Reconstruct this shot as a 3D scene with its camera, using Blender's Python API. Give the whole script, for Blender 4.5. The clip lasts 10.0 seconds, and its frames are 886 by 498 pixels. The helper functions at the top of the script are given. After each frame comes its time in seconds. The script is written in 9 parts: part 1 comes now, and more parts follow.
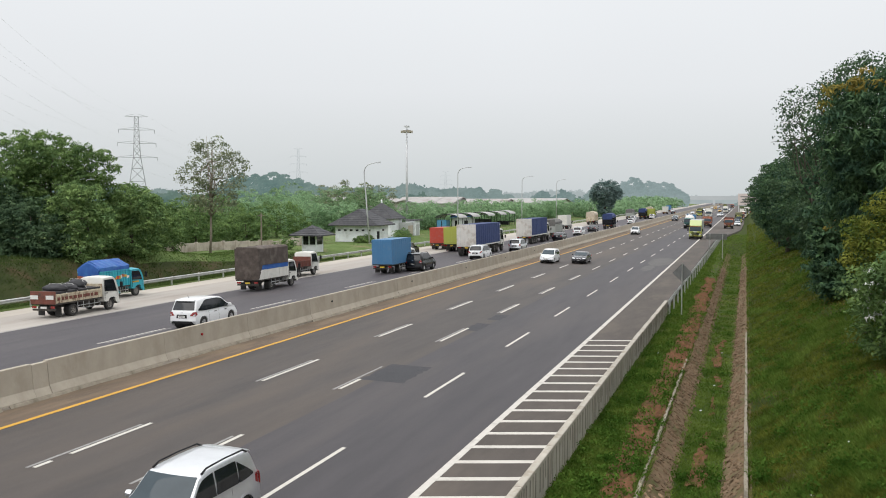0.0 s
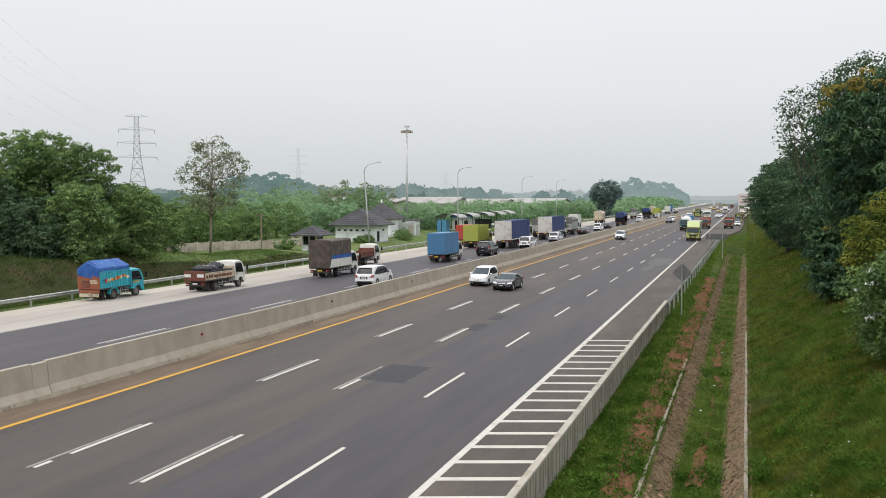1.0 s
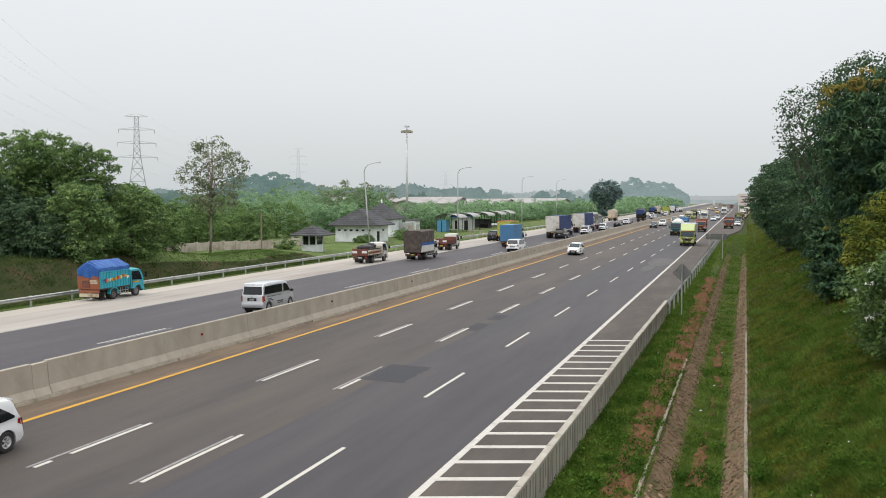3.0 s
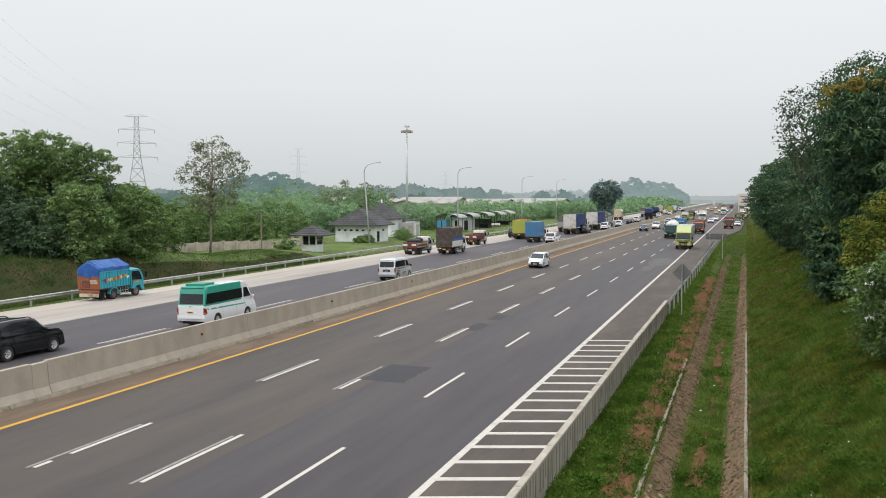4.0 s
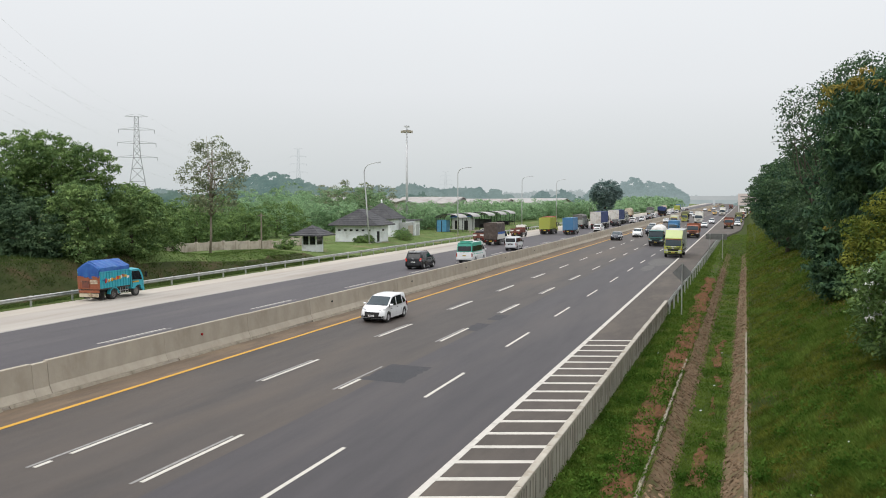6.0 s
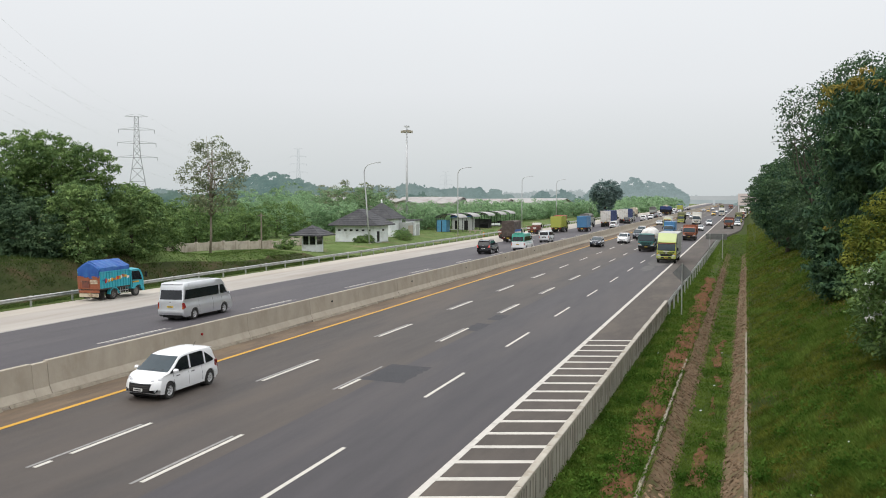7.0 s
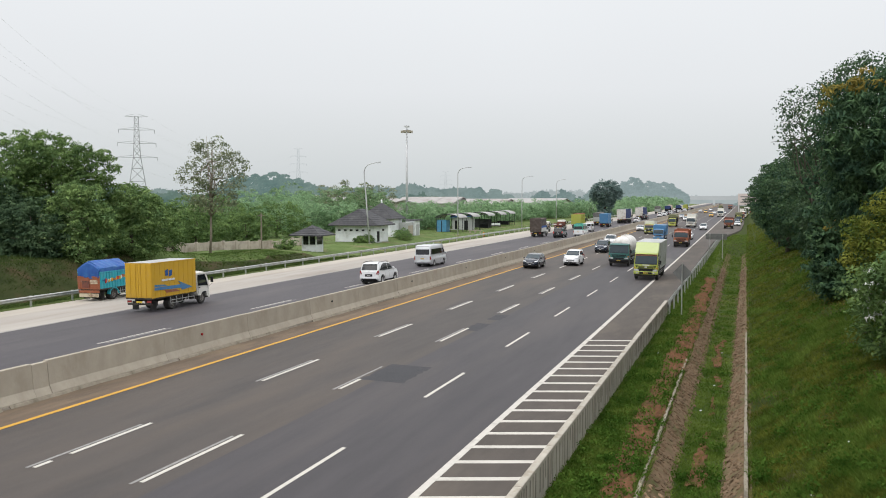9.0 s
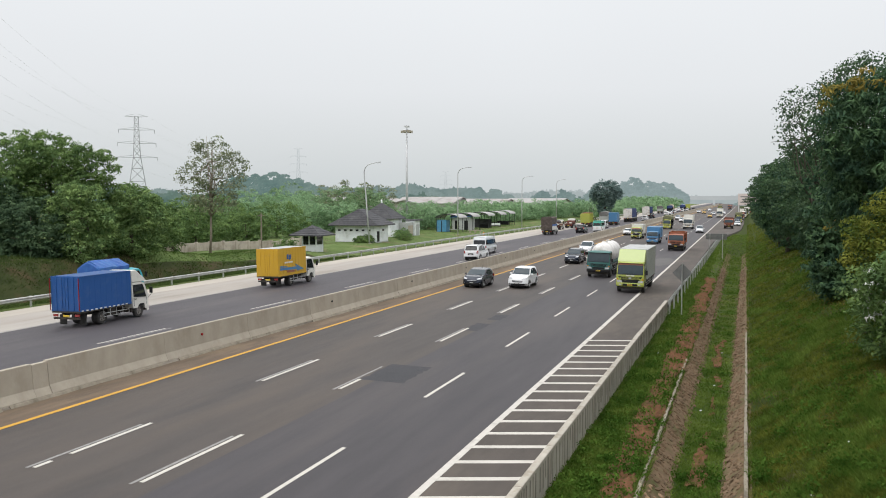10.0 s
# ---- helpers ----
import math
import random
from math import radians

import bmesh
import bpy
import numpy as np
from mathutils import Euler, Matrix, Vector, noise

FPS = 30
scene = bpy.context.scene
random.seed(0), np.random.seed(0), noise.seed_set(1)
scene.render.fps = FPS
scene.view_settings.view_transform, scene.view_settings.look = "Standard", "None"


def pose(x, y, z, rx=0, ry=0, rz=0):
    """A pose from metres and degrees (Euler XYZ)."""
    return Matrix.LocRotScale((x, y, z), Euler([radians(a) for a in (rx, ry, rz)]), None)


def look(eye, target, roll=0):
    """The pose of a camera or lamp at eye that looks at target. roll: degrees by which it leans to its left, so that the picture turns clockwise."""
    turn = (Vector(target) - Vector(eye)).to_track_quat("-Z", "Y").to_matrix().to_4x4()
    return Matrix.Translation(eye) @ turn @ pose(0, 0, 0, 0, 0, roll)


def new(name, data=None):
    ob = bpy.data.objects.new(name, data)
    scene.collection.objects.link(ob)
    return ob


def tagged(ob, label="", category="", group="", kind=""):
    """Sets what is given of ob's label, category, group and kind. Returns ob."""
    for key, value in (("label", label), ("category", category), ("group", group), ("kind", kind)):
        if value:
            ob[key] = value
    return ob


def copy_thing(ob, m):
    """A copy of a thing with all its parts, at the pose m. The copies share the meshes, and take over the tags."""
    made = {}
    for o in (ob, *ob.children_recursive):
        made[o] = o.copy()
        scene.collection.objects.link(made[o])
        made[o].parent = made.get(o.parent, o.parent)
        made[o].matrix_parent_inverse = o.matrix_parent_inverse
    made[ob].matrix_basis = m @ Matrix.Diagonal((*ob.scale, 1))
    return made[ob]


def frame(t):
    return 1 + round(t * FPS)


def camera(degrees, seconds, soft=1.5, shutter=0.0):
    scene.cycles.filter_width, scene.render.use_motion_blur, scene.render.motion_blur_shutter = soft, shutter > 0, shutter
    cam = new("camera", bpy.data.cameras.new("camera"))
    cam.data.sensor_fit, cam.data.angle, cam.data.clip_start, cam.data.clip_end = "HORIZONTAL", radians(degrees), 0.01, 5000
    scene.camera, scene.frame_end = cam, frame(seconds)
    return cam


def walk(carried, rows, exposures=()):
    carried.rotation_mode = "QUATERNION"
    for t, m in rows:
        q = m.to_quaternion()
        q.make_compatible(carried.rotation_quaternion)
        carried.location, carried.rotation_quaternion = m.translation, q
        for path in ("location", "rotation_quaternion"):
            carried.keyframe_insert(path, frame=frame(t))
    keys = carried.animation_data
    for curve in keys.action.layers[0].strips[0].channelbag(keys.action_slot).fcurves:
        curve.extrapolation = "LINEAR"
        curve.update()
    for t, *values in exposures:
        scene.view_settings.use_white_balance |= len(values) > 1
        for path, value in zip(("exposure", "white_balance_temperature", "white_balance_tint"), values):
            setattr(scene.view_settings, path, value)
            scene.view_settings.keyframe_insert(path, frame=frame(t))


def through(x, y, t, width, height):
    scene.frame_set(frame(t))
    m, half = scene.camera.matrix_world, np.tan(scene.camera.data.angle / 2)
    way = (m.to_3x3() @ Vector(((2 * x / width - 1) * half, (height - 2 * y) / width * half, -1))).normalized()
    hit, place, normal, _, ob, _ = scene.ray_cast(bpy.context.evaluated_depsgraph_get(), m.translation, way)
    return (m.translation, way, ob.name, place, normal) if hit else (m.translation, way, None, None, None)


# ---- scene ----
# ---- camera: stands on the bridge over the toll road, held still ----
cam = camera(54.33, 10.0, soft=1.0)
EYE = pose(0, 0, 8.116, 86.55, 0, 19.337)
walk(cam, [(0, EYE), (10, EYE)], exposures=[(0, 0.05, 6500, 10.4), (10, 0.05, 6500, 10.4)])

# ---- light: hazy overcast morning ----
world = bpy.data.worlds.new("overcast")
scene.world = world
world.use_nodes = True
wn, wl = world.node_tree.nodes, world.node_tree.links
sky = wn.new("ShaderNodeTexSky")
sky.sky_type, sky.sun_disc = "NISHITA", False
sky.sun_elevation, sky.sun_rotation = radians(64), radians(205)
sky.air_density, sky.dust_density, sky.ozone_density = 1.0, 6.0, 1.0
coord = wn.new("ShaderNodeTexCoord")
sep = wn.new("ShaderNodeSeparateXYZ")
ramp = wn.new("ShaderNodeValToRGB")
cloud = wn.new("ShaderNodeTexNoise")
cloud.inputs["Scale"].default_value, cloud.inputs["Detail"].default_value = 1.6, 3
ramp.color_ramp.elements[0].position, ramp.color_ramp.elements[0].color = 0.0, (0.62, 0.665, 0.675, 1)
ramp.color_ramp.elements[1].position, ramp.color_ramp.elements[1].color = 0.95, (1.80, 1.82, 1.84, 1)
for at, col in ((0.05, (0.70, 0.735, 0.745, 1)), (0.12, (0.80, 0.825, 0.845, 1)), (0.24, (0.87, 0.895, 0.915, 1)), (0.45, (1.25, 1.28, 1.30, 1))):
    ramp.color_ramp.elements.new(at).color = col
wl.new(coord.outputs["Generated"], sep.inputs[0])
wl.new(sep.outputs["Z"], ramp.inputs["Fac"])
wl.new(coord.outputs["Generated"], cloud.inputs["Vector"])
tint = wn.new("ShaderNodeMix")
tint.data_type, tint.blend_type = "RGBA", "MULTIPLY"
tint.inputs[0].default_value = 1.0
soft_cloud = wn.new("ShaderNodeMapRange")
soft_cloud.inputs["To Min"].default_value, soft_cloud.inputs["To Max"].default_value = 9.5, 10.5
wl.new(cloud.outputs["Fac"], soft_cloud.inputs["Value"])
wl.new(ramp.outputs["Color"], tint.inputs[6])
wl.new(soft_cloud.outputs["Result"], tint.inputs[7])
veil = wn.new("ShaderNodeMix")
veil.data_type = "RGBA"
veil.inputs[0].default_value = 0.93
wl.new(sky.outputs["Color"], veil.inputs[6])
wl.new(tint.outputs[2], veil.inputs[7])
wl.new(veil.outputs[2], wn["Background"].inputs["Color"])
wn["Background"].inputs["Strength"].default_value = 0.1

sun = new("sun", bpy.data.lights.new("sun", "SUN"))
sun.data.energy, sun.data.angle, sun.data.color = 1.05, radians(60), (1.0, 0.945, 0.885)
sun.matrix_world = look((-25, -13, 120), (0, 40, 0))

# ---- materials ----
def nodes_of(name):
    m = bpy.data.materials.new(name)
    m.use_nodes = True
    n = m.node_tree.nodes
    return m, n, m.node_tree.links, n["Principled BSDF"]


def surface(name, c1, c2, scale=2.0, rough=0.8, bump=0.0, bump_scale=40.0, metal=0.0, stretch=(1, 1, 1), stain=None, stain_scale=0.5, stain_at=0.58, vary=0.0, coat=0.0, island=False, spec=0.5):
    """Two mixed tones, a coarser stain over them, fine relief; vary changes the tone from piece to piece."""
    m, n, l, b = nodes_of(name)
    tc, mp = n.new("ShaderNodeTexCoord"), n.new("ShaderNodeMapping")
    l.new(tc.outputs["Object"], mp.inputs["Vector"])
    mp.inputs["Scale"].default_value = stretch
    tex, cr = n.new("ShaderNodeTexNoise"), n.new("ShaderNodeValToRGB")
    tex.inputs["Scale"].default_value, tex.inputs["Detail"].default_value, tex.inputs["Roughness"].default_value = scale, 8, 0.62
    l.new(mp.outputs[0], tex.inputs["Vector"])
    cr.color_ramp.elements[0].position, cr.color_ramp.elements[1].position = 0.32, 0.68
    cr.color_ramp.elements[0].color, cr.color_ramp.elements[1].color = (*c1, 1), (*c2, 1)
    l.new(tex.outputs["Fac"], cr.inputs["Fac"])
    col = cr.outputs["Color"]
    if stain:
        t2, r2, mx = n.new("ShaderNodeTexNoise"), n.new("ShaderNodeMapRange"), n.new("ShaderNodeMix")
        t2.inputs["Scale"].default_value, t2.inputs["Detail"].default_value, t2.inputs["Roughness"].default_value = stain_scale, 6, 0.65
        l.new(mp.outputs[0], t2.inputs["Vector"])
        r2.inputs["From Min"].default_value, r2.inputs["From Max"].default_value = stain_at - 0.08, stain_at + 0.12
        l.new(t2.outputs["Fac"], r2.inputs["Value"])
        mx.data_type = "RGBA"
        l.new(r2.outputs["Result"], mx.inputs[0])
        l.new(col, mx.inputs[6])
        mx.inputs[7].default_value = (*stain, 1)
        col = mx.outputs[2]
    if vary:
        if island:
            src = n.new("ShaderNodeNewGeometry").outputs["Random Per Island"]
        else:
            src = n.new("ShaderNodeObjectInfo").outputs["Random"]
        mr, hs = n.new("ShaderNodeMapRange"), n.new("ShaderNodeHueSaturation")
        mr.inputs["To Min"].default_value, mr.inputs["To Max"].default_value = 1 - vary, 1 + vary
        l.new(src, mr.inputs["Value"])
        l.new(mr.outputs["Result"], hs.inputs["Value"])
        l.new(col, hs.inputs["Color"])
        col = hs.outputs["Color"]
    l.new(col, b.inputs["Base Color"])
    b.inputs["Roughness"].default_value, b.inputs["Metallic"].default_value, b.inputs["Coat Weight"].default_value = rough, metal, coat
    b.inputs["Specular IOR Level"].default_value = spec
    if coat:
        b.inputs["Coat Roughness"].default_value = 0.08
    if bump:
        t3, bp = n.new("ShaderNodeTexNoise"), n.new("ShaderNodeBump")
        t3.inputs["Scale"].default_value, t3.inputs["Detail"].default_value = bump_scale, 5
        l.new(mp.outputs[0], t3.inputs["Vector"])
        bp.inputs["Strength"].default_value, bp.inputs["Distance"].default_value = bump, 0.02
        l.new(t3.outputs["Fac"], bp.inputs["Height"])
        l.new(bp.outputs["Normal"], b.inputs["Normal"])
    return m


def paint(name, c, rough=0.35, coat=0.6, dirt=0.25):
    """Car or truck paint with a little road dust."""
    d = tuple(v * (1 - dirt) + 0.22 * dirt for v in c)
    return surface(name, c, tuple(v * 0.96 for v in c), 3, rough, 0, coat=coat, stain=d, stain_scale=2.2, stain_at=0.6)


def metallic(name, c, rough=0.36):
    """Metallic car paint under clear lacquer."""
    return surface(name, c, tuple(v * 0.94 for v in c), 3, rough, 0, metal=0.75, coat=0.8, stain=tuple(v * 0.9 + 0.01 for v in c), stain_scale=2)


def leaves(name, dark, light, vary=0.24, through=0.28, spec=0.12):
    """Foliage: tone changes from leaf to leaf and from bough to bough; some light passes through."""
    m, n, l, b = nodes_of(name)
    geo, tc = n.new("ShaderNodeNewGeometry"), n.new("ShaderNodeTexCoord")
    tex, cr = n.new("ShaderNodeTexNoise"), n.new("ShaderNodeValToRGB")
    tex.inputs["Scale"].default_value, tex.inputs["Detail"].default_value = 0.95, 4
    l.new(tc.outputs["Object"], tex.inputs["Vector"])
    cr.color_ramp.elements[0].position, cr.color_ramp.elements[1].position = 0.38, 0.62
    cr.color_ramp.elements[0].color, cr.color_ramp.elements[1].color = (*dark, 1), (*light, 1)
    l.new(tex.outputs["Fac"], cr.inputs["Fac"])
    mr, hs = n.new("ShaderNodeMapRange"), n.new("ShaderNodeHueSaturation")
    mr.inputs["To Min"].default_value, mr.inputs["To Max"].default_value = 1 - vary, 1 + vary
    l.new(geo.outputs["Random Per Island"], mr.inputs["Value"])
    l.new(mr.outputs["Result"], hs.inputs["Value"])
    l.new(cr.outputs["Color"], hs.inputs["Color"])
    l.new(hs.outputs["Color"], b.inputs["Base Color"])
    b.inputs["Roughness"].default_value, b.inputs["Specular IOR Level"].default_value = 0.75, spec
    tr, mix = n.new("ShaderNodeBsdfTranslucent"), n.new("ShaderNodeMixShader")
    l.new(hs.outputs["Color"], tr.inputs["Color"])
    mix.inputs["Fac"].default_value = through
    l.new(b.outputs[0], mix.inputs[1])
    l.new(tr.outputs[0], mix.inputs[2])
    l.new(mix.outputs[0], n["Material Output"].inputs["Surface"])
    return m


ASPHALT = surface("asphalt", (0.0353, 0.0296, 0.0275), (0.0572, 0.0471, 0.0424), 1.2, 0.7, 0.25, 60, stretch=(1, 0.12, 1), stain=(0.0740, 0.0570, 0.0452), stain_scale=0.22, stain_at=0.55)
ASPHALT_LEFT = surface("newer_asphalt", (0.0400, 0.0360, 0.0424), (0.0587, 0.0521, 0.0588), 1.0, 0.7, 0.25, 60, stretch=(1, 0.1, 1), stain=(0.0778, 0.0682, 0.0705), stain_scale=0.3)
ASPHALT_SHOULDER = surface("shoulder_asphalt", (0.0550, 0.0456, 0.0391), (0.0781, 0.0650, 0.0550), 1.5, 0.85, 0.3, 50, stretch=(1, 0.3, 1), stain=(0.1004, 0.0819, 0.0667), stain_scale=0.5)
ASPHALT_MEDIAN = surface("dusty_asphalt", (0.0940, 0.0688, 0.0485), (0.1411, 0.1021, 0.0697), 1.5, 0.9, 0.3, 50, stretch=(1, 0.2, 1), stain=(0.1984, 0.1444, 0.0926), stain_scale=0.6)
ASPHALT_OUTER = surface("bluish_asphalt", (0.0326, 0.0291, 0.0331), (0.0497, 0.0442, 0.0484), 1.2, 0.7, 0.25, 60, stretch=(1, 0.1, 1), stain=(0.0638, 0.0540, 0.0531), stain_scale=0.25, stain_at=0.57)
PATCH = surface("asphalt_patch", (0.0202, 0.0205, 0.0248), (0.0283, 0.0281, 0.0335), 2, 0.75, 0.25, 60)
PATCH_PALE = surface("worn_patch", (0.0780, 0.0741, 0.0718), (0.1014, 0.0975, 0.0936), 1.0, 0.8, 0.25, 60)
CONCRETE_LANE = surface("concrete_lane", (0.2924, 0.2669, 0.2377), (0.3784, 0.3504, 0.3170), 0.8, 0.85, 0.15, 40, stretch=(1, 0.15, 1), stain=(0.2494, 0.2211, 0.1919), stain_scale=0.4)
CONCRETE_EDGE = surface("concrete_shoulder", (0.3600, 0.3250, 0.2800), (0.4400, 0.4050, 0.3550), 0.8, 0.85, 0.15, 40, stretch=(1, 0.15, 1), stain=(0.3000, 0.2700, 0.2250), stain_scale=0.4)
CONCRETE = surface("barrier_concrete", (0.3255, 0.2883, 0.2318), (0.4000, 0.3580, 0.2919), 1.3, 0.9, 0.3, 30, stretch=(1, 1, 0.6), stain=(0.2884, 0.2493, 0.1958), stain_scale=0.7, stain_at=0.6, vary=0.05)
CONCRETE_WALL = surface("wall_concrete", (0.3142, 0.2894, 0.2422), (0.4256, 0.3959, 0.3400), 1.5, 0.9, 0.3, 30, stretch=(1, 1, 0.3), stain=(0.2432, 0.2132, 0.1649), stain_scale=1.2, vary=0.06)
STREAK = surface("damp_streak", (0.1330, 0.1203, 0.0990), (0.3040, 0.2775, 0.2340), 4, 0.95, stretch=(1, 1, 0.2))
FOOTING = surface("footing_concrete", (0.1720, 0.1505, 0.1204), (0.2580, 0.2279, 0.1849), 2.5, 0.95, 0.5, 15, stain=(0.1204, 0.1032, 0.0774), stain_scale=1.5)
WHITE_LINE = surface("white_road_paint", (0.4710, 0.4487, 0.4038), (0.5470, 0.5223, 0.4804), 3, 0.7, stain=(0.3191, 0.3016, 0.2716), stain_scale=1.2, stain_at=0.62)
OLD_LINE = surface("worn_road_paint", (0.19, 0.185, 0.18), (0.30, 0.295, 0.285), 3, 0.8)
YELLOW_LINE = surface("yellow_road_paint", (0.46, 0.245, 0.018), (0.54, 0.300, 0.028), 2, 0.7, stain=(0.2861, 0.1521, 0.0418), stain_scale=1.0, stain_at=0.62)
GRASS_SOIL = surface("grassy_ground", (0.035, 0.058, 0.013), (0.075, 0.105, 0.025), 0.35, 0.95, 0.8, 6, stain=(0.12, 0.09, 0.045), stain_scale=0.25, stain_at=0.6, spec=0.1)
LAWN = surface("roadside_lawn", (0.0720, 0.1150, 0.0330), (0.1300, 0.1780, 0.0620), 0.3, 0.95, 0.8, 5, stain=(0.2210, 0.1672, 0.1130), stain_scale=0.2, stain_at=0.6, spec=0.1)
BLADE_LIGHT = leaves("light_grass_blades", (0.0640, 0.1120, 0.0280), (0.1250, 0.1780, 0.0560), 0.35, 0.3, 0.0)
SLOPE_SOIL = surface("mown_bank", (0.0212, 0.0374, 0.0060), (0.0487, 0.0658, 0.0117), 0.9, 0.95, 0.8, 8, stain=(0.0813, 0.0561, 0.0370), stain_scale=0.5, stain_at=0.63, spec=0.1)
RED_SOIL = surface("red_earth", (0.085, 0.042, 0.022), (0.185, 0.092, 0.050), 3.0, 0.95, 1.0, 10, stain=(0.075, 0.062, 0.028), stain_scale=1.2, spec=0.1)
DITCH_STONE = surface("ditch_stone", (0.1914, 0.1287, 0.0780), (0.3627, 0.2535, 0.1658), 3.0, 0.95, 0.8, 12, stain=(0.1411, 0.1170, 0.0780), stain_scale=2, vary=0.45, spec=0.1)
MORTAR = surface("ditch_mortar", (0.1125, 0.0792, 0.0490), (0.1950, 0.1382, 0.0893), 4.0, 0.95, 0.8, 12, stain=(0.0675, 0.0792, 0.0288), stain_scale=1, spec=0.1)
KERB = surface("kerb_concrete", (0.2064, 0.1806, 0.1376), (0.2924, 0.2580, 0.2021), 2.5, 0.9, 0.4, 25, stain=(0.1118, 0.0946, 0.0645), stain_scale=1.5)
GALV = surface("galvanised_steel", (0.42, 0.43, 0.43), (0.55, 0.56, 0.55), 3, 0.45, metal=0.7, stain=(0.30, 0.29, 0.27), stain_scale=1)
POLE = surface("pole_steel", (0.48, 0.49, 0.50), (0.57, 0.58, 0.59), 3, 0.5, metal=0.3)
DARK = surface("black_plastic", (0.010, 0.010, 0.011), (0.018, 0.018, 0.019), 8, 0.6, spec=0.25)
RUBBER = surface("tyre_rubber", (0.02, 0.02, 0.02), (0.04, 0.038, 0.035), 12, 0.85)
RIM = surface("alloy_rim", (0.50, 0.50, 0.51), (0.62, 0.62, 0.63), 12, 0.35, metal=0.15)
STEEL_RIM = surface("steel_rim", (0.18, 0.17, 0.16), (0.28, 0.26, 0.24), 10, 0.6, metal=0.3)
GLASS = surface("dark_window_glass", (0.009, 0.011, 0.014), (0.014, 0.017, 0.021), 3, 0.05, spec=0.5)
# Bluish base holds glass tint together with some of the sky's reflection.
WIND = surface("windscreen_glass", (0.026, 0.042, 0.052), (0.032, 0.050, 0.062), 2, 0.04, spec=0.4)
LAMP_GLASS = surface("headlamp_glass", (0.30, 0.32, 0.34), (0.62, 0.64, 0.66), 8, 0.1, coat=0.8)
TAIL = surface("tail_lamp", (0.2100, 0.0096, 0.0096), (0.2700, 0.0160, 0.0160), 8, 0.2, coat=0.8)
# The two lit lamps show their glow by brighter colour only, without emission.
LAMP_LIT = surface("lit_headlamp", (0.8, 0.8, 0.78), (0.85, 0.85, 0.83), 8, 0.1, coat=0.8)
TAIL_LIT = surface("lit_tail_lamp", (0.6, 0.03, 0.02), (0.7, 0.05, 0.03), 8, 0.2, coat=0.8)
AMBER = surface("amber_lamp", (0.6, 0.2, 0.02), (0.7, 0.25, 0.03), 8, 0.2, coat=0.8)
CHROME = surface("chrome", (0.6, 0.6, 0.61), (0.7, 0.7, 0.71), 8, 0.2, metal=0.9)
PLATE_W = surface("white_plate", (0.6, 0.6, 0.58), (0.7, 0.7, 0.68), 8, 0.5)
PLATE_Y = surface("yellow_plate", (0.6, 0.42, 0.04), (0.66, 0.48, 0.06), 8, 0.5)
PLATE_K = surface("black_plate", (0.02, 0.02, 0.02), (0.03, 0.03, 0.03), 8, 0.5)
BARK = surface("bark", (0.055, 0.045, 0.034), (0.12, 0.10, 0.078), 6, 0.95, 0.9, 14, stretch=(1, 1, 0.3))
BARK_PALE = surface("pale_bark", (0.17, 0.14, 0.105), (0.28, 0.24, 0.19), 6, 0.95, 0.8, 14, stretch=(1, 1, 0.3))
LEAF_DARK = leaves("dark_leaves", (0.0448, 0.0848, 0.0476), (0.0944, 0.1520, 0.0731))
LEAF_DEEP = leaves("deep_green_leaves", (0.0306, 0.0684, 0.0427), (0.0882, 0.1566, 0.0684), 0.32)
LEAF_MID = leaves("green_leaves", (0.0854, 0.1498, 0.0567), (0.1778, 0.2684, 0.0867), 0.24, 0.36)
LEAF_BRIGHT = leaves("bright_leaves", (0.1040, 0.1795, 0.0688), (0.2081, 0.3047, 0.1032))
LEAF_OLIVE = leaves("olive_leaves", (0.1377, 0.1719, 0.1032), (0.2592, 0.2866, 0.1688))
LEAF_NEW = leaves("ochre_new_leaves", (0.1700, 0.1568, 0.0330), (0.3060, 0.2352, 0.0550))
LEAF_YELLOW = leaves("yellow_green_leaves", (0.075, 0.115, 0.020), (0.210, 0.225, 0.040), 0.35)
BLADE = leaves("grass_blades", (0.0610, 0.0930, 0.0150), (0.1520, 0.1720, 0.0320), 0.22, 0.3, 0.0)
BLADE_DRY = leaves("dry_grass_blades", (0.1171, 0.1016, 0.0240), (0.1991, 0.1500, 0.0400), 0.3, 0.3, 0.0)
WALL_WHITE = surface("white_render", (0.7128, 0.7412, 0.7504), (0.8208, 0.8502, 0.8624), 1.2, 0.85, 0.1, 20, stain=(0.5616, 0.5777, 0.5600), stain_scale=0.8)
WALL_GREY = surface("grey_render", (0.34, 0.35, 0.35), (0.44, 0.45, 0.44), 1.2, 0.85, 0.1, 20)
ROOF = surface("dark_roof_tiles", (0.035, 0.036, 0.042), (0.065, 0.065, 0.072), 3, 0.75, 0.6, 8, stain=(0.09, 0.09, 0.09), stain_scale=0.7)
ROOF_SHED = surface("shed_sheet_roof", (0.2898, 0.2829, 0.2803), (0.3864, 0.3876, 0.3773), 0.4, 0.75, stain=(0.2898, 0.2200, 0.1940), stain_scale=0.1)
FENCE = surface("old_wall_render", (0.42, 0.36, 0.30), (0.56, 0.50, 0.43), 0.8, 0.9, 0.3, 10, stain=(0.27, 0.23, 0.18), stain_scale=0.5)

